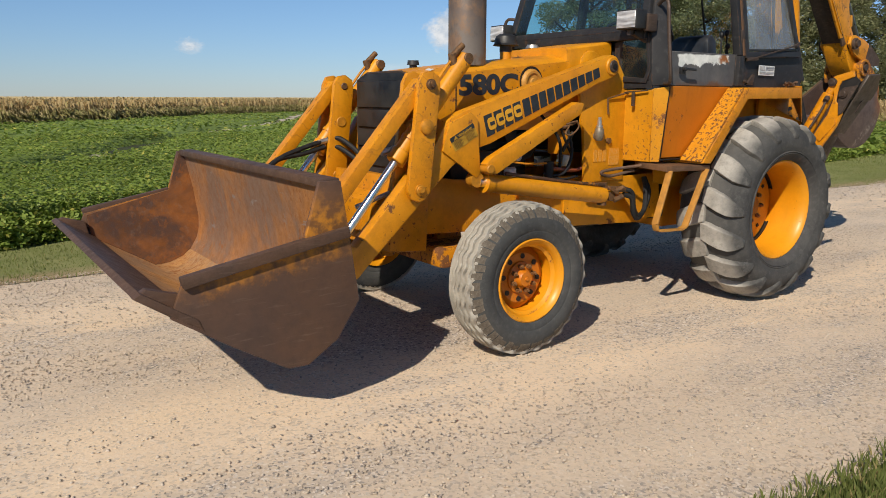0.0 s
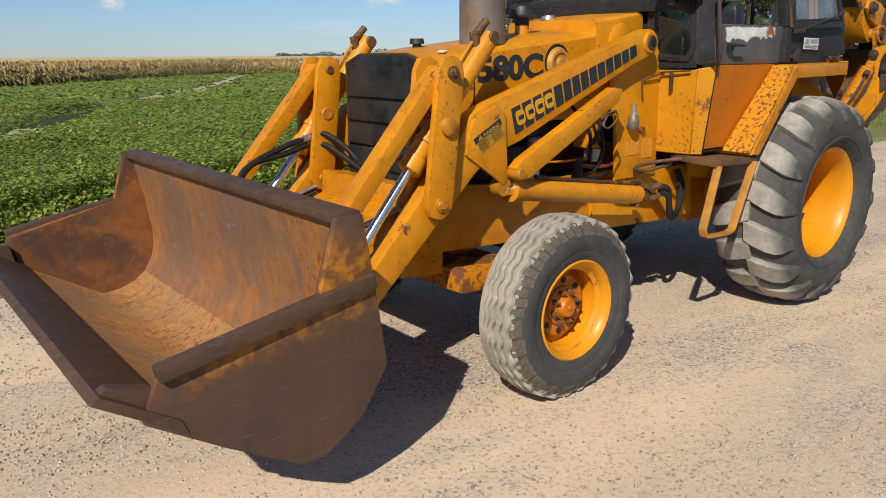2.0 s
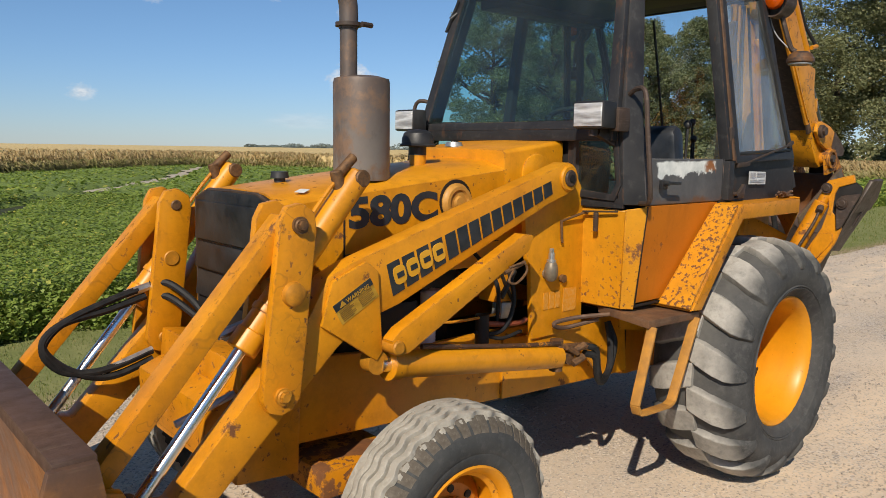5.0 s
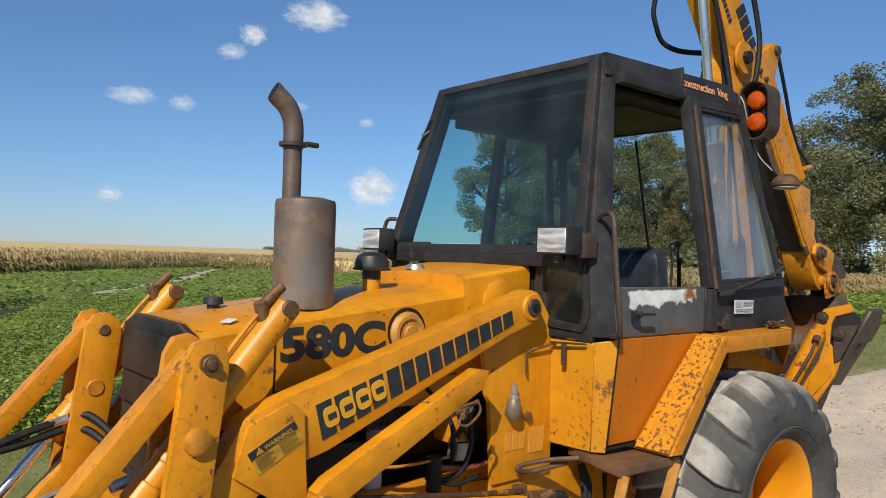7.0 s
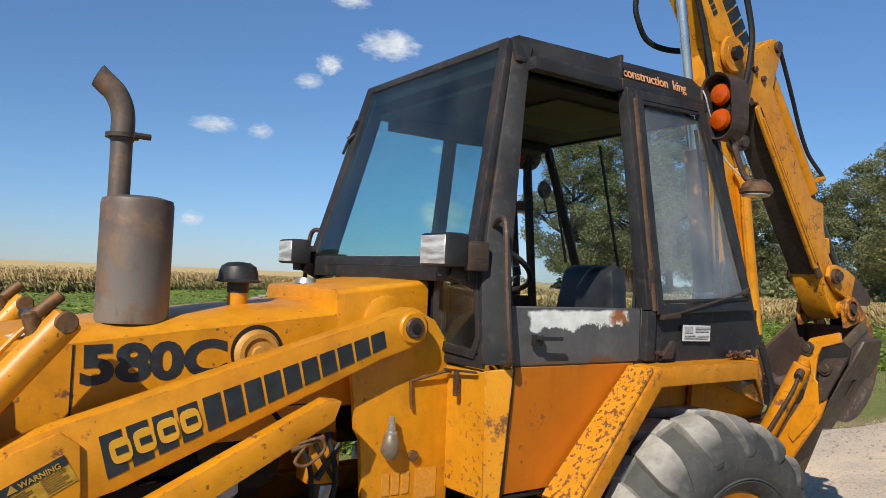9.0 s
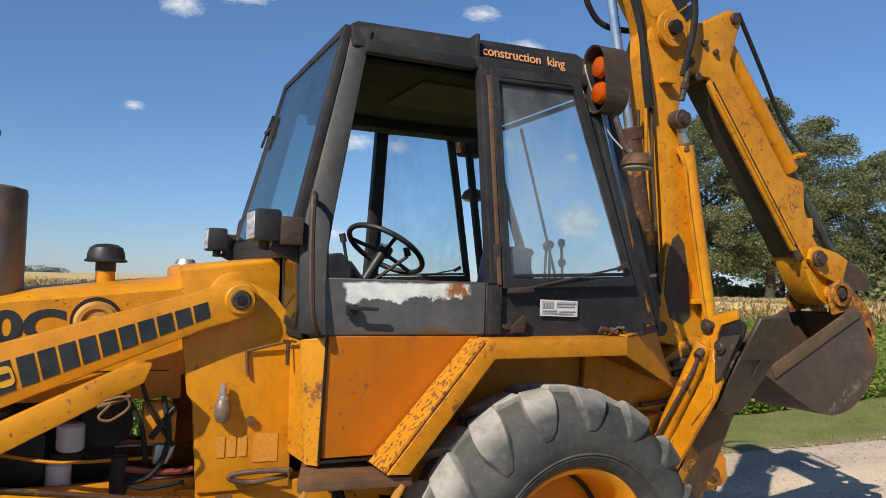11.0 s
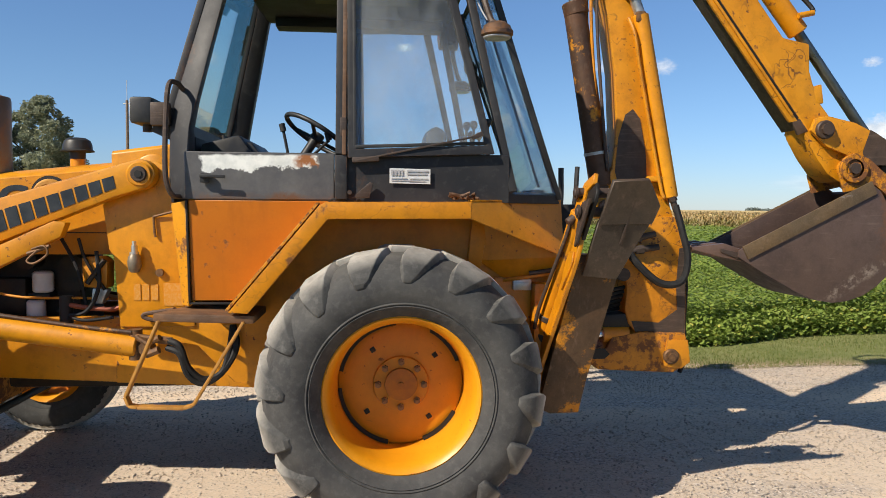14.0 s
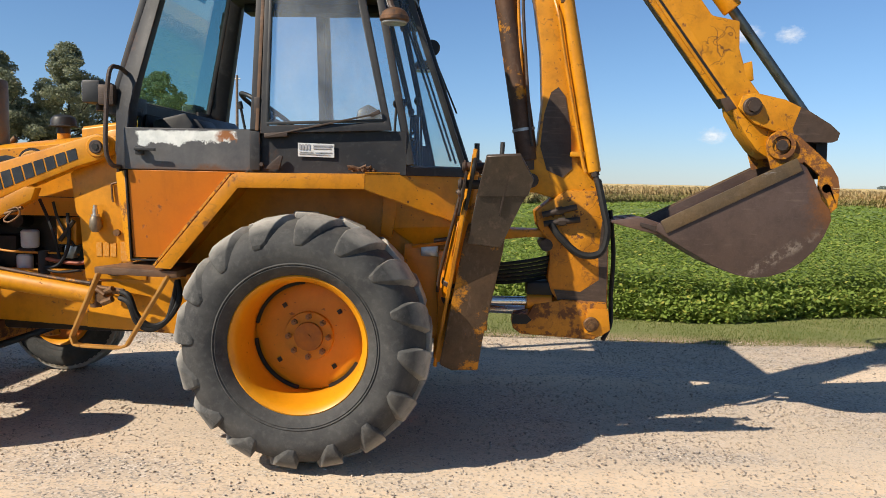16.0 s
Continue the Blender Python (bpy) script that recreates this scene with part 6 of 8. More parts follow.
# paper sticker on the side panel
b = B()
slab(b, [(-0.055, -0.7675, 1.567), (0.122, -0.7675, 1.563), (0.122, -0.7675, 1.499), (-0.055, -0.7675, 1.502)], 0.002, 0)
stk = part("sticker", b, LABEL_W, cab, "white printed sticker")
for k in range(4):
    b = B()
    box(b, -0.048 + 0.014 * k, -0.038 + 0.014 * k, -0.7715, -0.7700, 1.535, 1.560, 0)
    part("sticker_mark", b, LABEL_INK, stk)
for k, (x0, x1, z) in enumerate(((0.020, 0.112, 1.551), (0.020, 0.105, 1.539), (-0.048, 0.02, 1.522), (-0.048, 0.05, 1.513), (0.03, 0.11, 1.520), (0.03, 0.10, 1.510))):
    b = B()
    box(b, x0, x1, -0.7715, -0.7700, z, z + (0.007 if k < 2 else 0.003), 0)
    part("text_line", b, LABEL_INK, stk)
b = B()
prism(b, [(-0.215, 1.437), (-0.14, 1.437), (-0.125, 1.50), (-0.14, 1.505)], -0.79, -0.772, 0.003)
rod(b, (-0.225, -0.78, 1.46), (-0.225, -0.80, 1.46), 0.010, 10)
part("hinge_tab", b, STEEL_BROWN, cab)
b = B()
for k in range(14):
    a = [random.uniform(-1, 1) for _ in range(6)]
    tube(b, [(0.26 + 0.05 * a[0], -0.80 + 0.03 * a[1], 1.438), (0.26 + 0.06 * a[2], -0.80 + 0.03 * a[3], 1.455 + 0.012 * a[4]), (0.26 + 0.07 * a[5], -0.80 + 0.03 * a[0], 1.438)], 0.006, 6, 3)
tagged(part("chain", b, plain("rusty_chain", (0.05, 0.03, 0.02), (0.22, 0.12, 0.07), 0.6, 0.3, 50)), "small heap of rusty chain lying on the fender", "chain")

# ---- backhoe ----
b = B()
box(b, 0.60, 0.78, -0.52, 0.52, 0.46, 1.16, 0.02), box(b, 0.62, 0.80, -0.60, -0.48, 0.47, 1.05, 0.02), box(b, 0.62, 0.80, 0.48, 0.60, 0.47, 1.05, 0.02)
prism(b, [(0.74, 0.54), (0.88, 0.56), (0.88, 0.60), (0.74, 0.62)], -0.18, 0.18, 0.01), prism(b, [(0.74, 1.05), (1.10, 1.09), (1.20, 1.09), (1.20, 1.13), (0.74, 1.14)], -0.10, 0.10, 0.01)
hf = part("hoe_frame", b, YELLOW_WORN, loader, "yellow backhoe mounting frame")
b = B()
box(b, 0.44, 0.62, -0.530, -0.512, 0.60, 1.072, 0.004)
part("side_panel", b, YELLOW, hf)
b = B()
box(b, 0.530, 0.618, -0.552, -0.528, 1.012, 1.066, 0.006), box(b, 0.538, 0.610, -0.557, -0.550, 1.020, 1.050, 0.003)
part("side_reflector", b, ZINC, hf, "small bright marker lamp")
b = B()
prism(b, [(1.145, 1.16), (1.20, 1.08), (1.222, 0.98), (1.212, 0.86), (1.235, 0.785), (1.30, 0.70), (1.555, 0.70), (1.545, 1.22), (1.48, 1.36), (1.30, 1.36), (1.13, 1.24)], -0.12, 0.12, 0.014)
tower = part("swing_tower", b, TOWER, loader, "scraped yellow swing tower casting")
b = B()
prism(b, [(1.505, 1.19), (1.492, 1.00), (1.500, 0.86), (1.40, 0.79), (1.25, 0.80), (1.275, 0.735), (1.545, 0.725), (1.540, 1.20)], -0.1235, -0.1185, 0)
part("grease_patch", b, STEEL_BROWN, tower, "dark greasy patch on the casting")
b = B()
rod(b, (1.462, -0.165, 0.612), (1.462, 0.165, 0.612), 0.042, 24, None, 0.006), rod(b, (1.462, -0.18, 0.612), (1.462, -0.16, 0.612), 0.022, 6)
part("tower_pin", b, BOLT, tower, "rusty steel pin")
b = B()
prism(b, [(1.02, 0.575), (1.07, 0.540), (1.48, 0.520), (1.55, 0.56), (1.565, 0.66), (1.545, 0.735), (1.30, 0.745), (1.14, 0.715), (1.11, 0.655), (1.03, 0.635)], -0.14, 0.14, 0.014)
base = part("swing_base", b, SWING, tower, "greasy worn lower swing casting")
# Dark piece laid on the casting, shade of the slot painted in.
b = B()
prism(b, [(1.02, 0.60), (1.10, 0.60), (1.13, 0.625), (1.10, 0.655), (1.02, 0.655)], -0.144, -0.139, 0)
part("slot", b, DARK, base)
b = B()
prism(b, [(1.10, 0.755), (1.28, 0.765), (1.29, 0.80), (1.24, 0.84), (1.10, 0.83)], -0.11, 0.11, 0.01)
part("slot_lug", b, DARK, base)
b = B()
prism(b, [(1.44, 0.70), (1.555, 0.70), (1.57, 0.58), (1.52, 0.545), (1.42, 0.56)], -0.150, -0.138, 0.004)
part("pin_boss", b, DIPPER, base)
b = B()
rod(b, (1.20, -0.135, 1.05), (1.20, 0.135, 1.05), 0.035, 18)
part("tower_bolt", b, STEEL_BROWN, tower)
for y, z in ((-0.09, 0.725), (0.09, 0.64)):
    b = B()
    rod(b, (0.74, y * 1.5, z), (1.12, y, z), 0.026, 18)
    sc = part("swing_cylinder", b, CHROME, loader, "bright swing cylinder rod")
    b = B()
    rod(b, (1.10, y, z), (1.24, y, z), 0.045, 18)
    part("rod_end", b, YELLOW_WORN, sc)
    b = B()
    rod(b, (0.60, y * 1.5, z), (0.80, y * 1.5, z), 0.05, 20)
    part("cylinder_barrel", b, YELLOW_WORN, sc)
for k in range(6):
    b = B()
    o = 0.024 * k
    tube(b, [(0.74, -0.10 + o, 1.02 - o), (0.90, -0.12 + o, 0.94 - o), (1.06, -0.11 + o * 0.6, 0.95 - o), (1.23, -0.08 + o * 0.5, 0.98 - o)], 0.0105)
    part("hydraulic_hose", b, HOSE, loader)

# boom
bl = [(1.04, 3.06), (0.985, 2.90), (1.015, 2.66), (1.093, 2.42), (1.139, 2.127), (1.155, 1.85), (1.135, 1.62), (1.065, 1.47), (1.055, 1.40), (1.085, 1.345), (1.14, 1.34)]
br = [(1.28, 1.30), (1.525, 1.20), (1.435, 1.506), (1.365, 1.878), (1.29, 2.40), (1.235, 2.62), (1.28, 2.85), (1.27, 3.02), (1.235, 3.11), (1.15, 3.15), (1.08, 3.13)]
b = B()
prism(b, bl + br, -0.095, 0.095, 0.012)
boom = part("boom", b, DIPPER, loader, "scraped yellow backhoe boom standing upright")
# Flat brown patch in place of a recess: its shade and grime are painted.
b = B()
prism(b, [(1.165, 1.78), (1.15, 1.60), (1.19, 1.47), (1.28, 1.43), (1.33, 1.48), (1.315, 1.70), (1.28, 1.88), (1.24, 1.93), (1.20, 1.90)], -0.100, -0.0945, 0)
part("boom_recess", b, STEEL_BROWN, boom, "dark patch standing for the boom's shaded, grimy recess")
b = B()
rod(b, (1.150, -0.14, 3.055), (1.150, 0.14, 3.055), 0.070, 28, None, 0.006)
lathe(b, [(0.0, -0.020), (0.10, -0.020), (0.105, 0.0), (0.0, 0.0)], 36, (1.150, -0.118, 3.055))
part("dipper_pivot", b, YELLOW_WORN, boom, "yellow boss of the dipper pivot")
b = B()
rod(b, (1.150, -0.17, 3.055), (1.150, -0.13, 3.055), 0.042, 8)
part("pivot_nut", b, DARK, boom)
b = B()
rod(b, (1.205, -0.165, 2.556), (1.205, 0.12, 2.556), 0.052, 22, None, 0.006), rod(b, (1.205, -0.19, 2.556), (1.205, -0.15, 2.556), 0.034, 8)
part("cylinder_pin", b, STEEL_BROWN, boom, "dark cylinder pin")
b = B()
rod(b, (1.262, -0.120, 2.42), (1.448, -0.120, 1.46), 0.042, 24, None, 0.006)
bc = part("boom_cylinder", b, YELLOW, loader, "yellow boom lift cylinder beside the boom")
b = B()
rod(b, (1.208, -0.120, 2.556), (1.264, -0.120, 2.41), 0.028, 16)
part("piston_rod", b, ZINC, bc)
b = B()
box(b, 1.232, 1.282, -0.160, -0.095, 2.375, 2.43, 0.01)
part("cylinder_head", b, BOLT, bc)
b = B()
tube(b, [(1.20, -0.12, 2.40), (1.225, -0.155, 2.30), (1.262, -0.150, 2.10), (1.375, -0.150, 1.55), (1.40, -0.155, 1.46)], 0.010)
part("steel_pipe", b, YELLOW_WORN, bc)
for x, z in ((1.13, 2.76), (1.36, 1.56)):
    b = B()
    box(b, x - 0.045, x + 0.035, -0.15, -0.095, z - 0.014, z + 0.014, 0.006)
    part("pipe_clamp", b, YELLOW, boom)
# crowd cylinder in front of the boom
b = B()
rod(b, (1.085, -0.06, 1.52), (0.925, -0.06, 2.46), 0.060, 28, None, 0.006), rod(b, (0.938, -0.06, 2.42), (0.920, -0.06, 2.49), 0.066, 28, None, 0.006)
cc = part("crowd_cylinder", b, CYL_RUST, loader, "rusty crowd cylinder with flaking yellow paint")
b = B()
rod(b, (0.922, -0.06, 2.48), (0.70, -0.06, 3.62), 0.027, 20)
part("piston_rod", b, CHROME, cc, "long polished piston rod")
b = B()
rod(b, (1.105, -0.13, 1.41), (1.105, 0.13, 1.41), 0.04, 20), rod(b, (1.085, -0.06, 1.47), (1.08, -0.06, 1.56), 0.05, 20)
part("cylinder_eye", b, STEEL_BROWN, cc)
b = B()
lathe(b, [(0.061, -0.008), (0.064, -0.008), (0.064, 0.008), (0.061, 0.008)], 24)
bmesh.ops.transform(b, matrix=pose(1.055, -0.06, 1.695, 90, -9, 0), verts=b.verts)
part("band_clamp", b, ZINC, cc)
for k, (dx, dy) in enumerate(((0.085, -0.10), (0.075, -0.05), (0.11, -0.12))):
    b = B()
    tube(b, [(0.995 + dx, dy, 1.60), (1.005 + dx - 0.03, dy, 1.75), (0.925 + dx, dy, 2.30), (0.915 + dx, dy, 2.60)], 0.009)
    part("steel_pipe", b, STEEL_BROWN if k else YELLOW_WORN, boom)
for pts, r in ((((1.00, -0.14, 2.60), (0.96, -0.15, 2.78), (0.93, -0.12, 3.05), (0.86, -0.10, 3.30), (0.74, -0.08, 3.62)), 0.017), (((1.02, -0.10, 2.58), (0.985, -0.10, 2.80), (0.97, -0.08, 3.10), (0.90, -0.06, 3.40)), 0.017),
               (((1.215, -0.14, 2.80), (1.245, -0.16, 2.95), (1.28, -0.16, 3.15), (1.26, -0.15, 3.32), (1.18, -0.14, 3.55)), 0.018), (((1.02, 0.16, 3.78), (0.955, 0.36, 3.62), (0.945, 0.42, 3.46), (0.975, 0.42, 3.34), (1.07, 0.42, 3.24), (1.19, 0.34, 3.19), (1.30, 0.12, 3.16)), 0.018),
               (((1.47, -0.14, 1.42), (1.50, -0.17, 1.28), (1.525, -0.19, 1.14), (1.49, -0.195, 1.02), (1.38, -0.19, 1.01), (1.27, -0.17, 1.10), (1.22, -0.15, 1.17)), 0.020),
               (((1.57, 0.02, 1.25), (1.595, 0.0, 1.0), (1.59, 0.0, 0.75), (1.585, -0.05, 0.60), (1.54, -0.08, 0.51)), 0.013),
               (((1.70, -0.06, 3.26), (1.80, -0.05, 3.12), (1.93, -0.03, 2.95), (2.06, -0.01, 2.77), (2.15, -0.02, 2.62), (2.235, -0.06, 2.50), (2.225, -0.08, 2.465)), 0.013)):
    b = B()
    tube(b, pts, r)
    part("hydraulic_hose", b, HOSE, boom, "black hydraulic hose")
for p, q in (((1.43, -0.14, 1.52), (1.475, -0.14, 1.39)), ((1.17, -0.14, 1.22), (1.36, -0.15, 1.27)), ((1.18, -0.14, 1.17), (1.38, -0.15, 1.20)), ((1.21, -0.14, 2.66), (1.235, -0.16, 2.82))):
    b = B()
    rod(b, p, q, 0.017, 10), rod(b, Vector(p).lerp(Vector(q), 0.4), Vector(p).lerp(Vector(q), 0.6), 0.024, 6)
    part("hose_fitting", b, STEEL_BROWN, boom, "greasy crimped hose fitting")
# dipper
under = [(0.64, 3.66), (1.02, 3.13), (1.06, 2.98), (1.16, 2.92), (1.25, 2.875), (1.345, 2.825), (1.45, 2.833), (1.80, 2.367), (2.187, 1.851), (2.20, 1.80), (2.265, 1.69), (2.335, 1.60), (2.40, 1.555)]
back = [(2.49, 1.575), (2.505, 1.655), (2.40, 1.80), (2.345, 1.90), (2.262, 2.004), (2.215, 2.15), (2.208, 2.298), (2.06, 2.327), (1.640, 2.887), (1.605, 2.95), (1.635, 3.05), (1.685, 3.19), (1.66, 3.245), (1.59, 3.25), (1.38, 3.12), (1.30, 3.20), (0.92, 3.76), (0.74, 3.80)]
b = B()
prism(b, under + back, -0.10, 0.10, 0.012)
dip = part("dipper", b, DIPPER, loader, "scraped yellow extending dipper arm hanging down")
b = B()
bar(b, (1.452, 0.0, 2.822), (2.184, 0.0, 1.846), 0.022, 0.196, (0, 1, 0), 0.003)
part("dipper_underside", b, STEEL_BROWN, dip, "dark inner slide along the dipper's underside")


def along(p, q):
    """A place in the dipper's plane: p across it towards the back, q down its length."""
    return (0.8 * p + 0.6 * q, 0.6 * p - 0.8 * q)


b = B()
prism(b, [along(2.822, -1.375), along(2.812, -1.30), along(2.810, -0.235), along(2.852, -0.215), along(2.856, -1.385)], -0.104, -0.086, 0.003)
part("slide_cheek", b, DIPPER, dip, "scraped yellow guide cheek")
b = B()
prism(b, [along(2.826, -0.232), along(2.812, -0.150), along(2.870, -0.135), along(2.870, -0.215)], -0.103, -0.084, 0.003)
part("slide_stop", b, STEEL_BROWN, dip)
b = B()
bar(b, (along(2.862, -1.36)[0], -0.1015, along(2.862, -1.36)[1]), (along(2.862, -0.225)[0], -0.1015, along(2.862, -0.225)[1]), 0.010, 0.005, (0, 1, 0), 0.0)
part("slide_groove", b, DARK, dip, "dark groove between arm and slide")
b = B()
bar(b, (along(2.842, -1.30)[0], -0.108, along(2.842, -1.30)[1]), (along(2.842, -0.26)[0], -0.108, along(2.842, -0.26)[1]), 0.016, 0.010, (0, 1, 0), 0.003)
part("wear_strip", b, YELLOW, dip)
for x, z, r in ((1.63, 3.20, 0.034), (1.40, 3.02, 0.018), (1.485, 2.98, 0.018), (1.355, 2.82, 0.024), (1.295, 2.895, 0.030)):
    b = B()
    rod(b, (x, -0.12, z), (x, 0.12, z), r, 16, None, 0.003)
    part("dipper_bolt", b, STEEL_BROWN, dip)
for k in range(4):
    b = B()
    c0, e = Vector((0.86, 0, 3.56)), Vector((0.60, 0, -0.80)).normalized()
    f = Vector((e.z, 0, -e.x))
    o = c0 + e * (0.30 + 0.078 * k) + Vector((0.10, 0, 0.04))
    prism(b, [((o + e * i * 0.032 + f * j * 0.058).x, (o + e * i * 0.032 + f * j * 0.058).z) for i, j in ((-1, -1), (1, -1), (1, 1), (-1, 1))], -0.1035, -0.0995, 0)
    part("stripe_decal", b, DECAL, dip)
for k in range(10):
    b = B()
    o = Vector((0.86, 0, 3.56)) + Vector((0.60, 0, -0.80)).normalized() * (0.02 + 0.034 * k) + Vector((-0.045, 0, -0.03))
    e = Vector((0.60, 0, -0.80)).normalized()
    f = Vector((e.z, 0, -e.x))
    prism(b, [((o + e * i * 0.012 + f * j * 0.020).x, (o + e * i * 0.012 + f * j * 0.020).z) for i, j in ((-1, -1), (1, -1), (1, 1), (-1, 1))], -0.1035, -0.0995, 0)
    part("mark_shape", b, DECAL, dip)
b = B()
rod(b, (1.612, -0.01, 3.105), (2.192, -0.01, 2.376), 0.055, 26, None, 0.006), rod(b, (2.15, -0.08, 2.45), (2.235, -0.08, 2.468), 0.016, 10)
hc = part("bucket_cylinder", b, YELLOW, loader, "yellow bucket cylinder along the dipper's back")
b = B()
rod(b, (2.18, -0.01, 2.39), (2.632, -0.01, 1.79), 0.028, 20)
part("piston_rod", b, plain("dull_rod", (0.10, 0.115, 0.11), (0.18, 0.19, 0.18), 0.3, 0.8, 10), hc, "dull greenish piston rod")
b = B()
prism(b, [(2.235, 2.07), (2.285, 2.085), (2.30, 1.98), (2.25, 1.98)], -0.10, -0.02, 0.008)
part("rod_guard", b, YELLOW, dip)
for s in (-1, 1):
    b = B()
    y0, y1 = (s * 0.112, s * 0.140) if s > 0 else (s * 0.140, s * 0.112)
    prism(b, [(2.21, 1.83), (2.235, 1.895), (2.30, 1.91), (2.46, 1.875), (2.56, 1.828), (2.70, 1.745), (2.752, 1.70), (2.742, 1.662), (2.718, 1.652), (2.525, 1.652), (2.42, 1.70), (2.30, 1.745)], y0, y1, 0.006)
    lk = part("tipping_link", b, DIPPER, loader, "yellow tipping link with blackened end")
    b = B()
    prism(b, [(2.545, 1.838), (2.565, 1.829), (2.704, 1.746), (2.756, 1.70), (2.745, 1.66), (2.719, 1.649), (2.525, 1.649), (2.505, 1.72)], y0 - 0.002, y1 + 0.002, 0)
    part("link_end", b, STEEL_BROWN, lk)
b = B()
prism(b, [(2.655, 1.69), (2.72, 1.69), (2.725, 1.45), (2.66, 1.45)], -0.085, 0.085, 0.01)
part("lower_link", b, DARK, loader, "blackened lower bucket link")
b = B()
rod(b, (2.282, -0.165, 1.834), (2.282, 0.165, 1.834), 0.05, 22, None, 0.006), rod(b, (2.282, -0.185, 1.834), (2.282, -0.16, 1.834), 0.032, 8)
part("link_pin", b, STEEL_BROWN, dip, "dark link pins")


# backhoe bucket
def hoe_bucket():
    W = 0.205
    outer = [(1.770, 1.155), (1.915, 1.068), (2.098, 0.968), (2.19, 0.932), (2.285, 0.916), (2.37, 0.926), (2.455, 0.955), (2.53, 1.005), (2.595, 1.07), (2.640, 1.145), (2.672, 1.229), (2.688, 1.31), (2.690, 1.385), (2.665, 1.47), (2.60, 1.545)]
    outer = [(0.868 + (x - 0.868) * 1.018, 1.402 + (z - 1.402) * 1.018) for x, z in outer]
    outer[-4:] = [(2.698, 1.285), (2.652, 1.335), (2.615, 1.42), (2.56, 1.51)]
    inner = [(x + (2.25 - x) * 0.035, z + (1.25 - z) * 0.05) for x, z in outer]
    b = B()
    prism(b, outer + inner[::-1], -W, W, 0)
    shell = part("digging_bucket", b, HOE_BUCKET, loader, "brown steel digging bucket curled under the dipper")
    for s in (-1, 1):
        y0, y1 = (s * W, s * (W + 0.016))
        b = B()
        prism(b, [*outer, (2.50, 1.550), (1.790, 1.187)], min(y0, y1), max(y0, y1), 0.003)
        part("bucket_side", b, HOE_BUCKET, shell, "smooth dark steel side plate")
        b = B()
        bar(b, (2.52, s * 0.226, 1.525), (1.82, s * 0.226, 1.172), 0.075, 0.014, (0, 1, 0), 0.004)
        part("side_cutter", b, CUTTER, shell, "olive-brown side cutter bar")
        b = B()
        y0, y1 = (s * 0.140, s * 0.165)
        prism(b, [(2.37, 1.60), (2.39, 1.68), (2.45, 1.71), (2.53, 1.68), (2.62, 1.605), (2.708, 1.528), (2.752, 1.46), (2.764, 1.402), *[(2.694 + 0.024 * math.cos(a), 1.400 + 0.024 * math.sin(a)) for a in np.linspace(0.05, -6.23, 13)], (2.764, 1.398), (2.756, 1.30), (2.70, 1.24), (2.655, 1.36), (2.655, 1.47), (2.57, 1.54), (2.40, 1.50)], min(y0, y1), max(y0, y1), 0.0)
        part("bucket_ear", b, SWING, shell, "rust-eaten yellow ear plate")
    b = B()
    rod(b, (2.437, -0.175, 1.627), (2.437, 0.175, 1.627), 0.052, 24, None, 0.006)
    lathe(b, [(0.05, -0.02), (0.075, -0.02), (0.078, 0.0), (0.05, 0.0)], 30, (2.437, -0.165, 1.627))
    part("ear_pin", b, SWING, shell)
    b = B()
    rod(b, (2.437, -0.195, 1.627), (2.437, -0.165, 1.627), 0.030, 8)
    part("pin_nut", b, STEEL_BROWN, shell)
    b = B()
    prism(b, [(1.86, 1.115), (1.70, 1.175), (1.70, 1.195), (1.88, 1.155)], -W, W, 0.004)
    part("bucket_lip", b, STEEL_BROWN, shell)
    for k in range(4):
        b = B()
        y = -0.17 + 0.1133 * k
        prism(b, [(1.82, 1.125), (1.70, 1.150), (1.545, 1.188), (1.545, 1.200), (1.72, 1.222), (1.82, 1.190)], y - 0.026, y + 0.026, 0.008, lambda x, yy, z, c=y: (x, c + (yy - c) * (0.65 if x < 1.6 else 1.0), z))
        part("tooth", b, rusty("polished_tooth", (0.10, 0.060, 0.045), (0.20, 0.12, 0.09), 0.5, 0.5) if k == 0 else bpy.data.materials["polished_tooth"], shell, "worn steel tooth")
    return shell


hoe_bucket()

# stabilizers folded up beside the boom
LEG_LINE = [(0.803, 1.488), (0.820, 1.508), (0.950, 1.545), (0.962, 1.500), (0.879, 1.472), (0.862, 1.43), (0.862, 1.33), (0.908, 1.288), (0.924, 1.245), (0.903, 1.16), (0.823, 1.010), (0.705, 0.78), (0.605, 0.56), (0.580, 0.455), (0.545, 0.435), (0.505, 0.47), (0.530, 0.60), (0.600, 0.80), (0.715, 1.02), (0.765, 1.13), (0.818, 1.235), (0.841, 1.353), (0.829, 1.412), (0.795, 1.455)]
DOUBLER = [(0.808, 1.211), (0.885, 1.214), (0.896, 1.170), (0.803, 1.040), (0.776, 1.064), (0.780, 1.13)]
PAD_EAR = [(0.885, 1.400), (0.905, 1.425), (1.005, 1.442), (0.930, 1.252), (0.905, 1.235), (0.888, 1.330)]
BARE_PLATE = [(0.855, 1.335), (0.868, 1.475), (0.958, 1.506), (1.000, 1.475), (0.995, 1.43), (0.915, 1.262)]
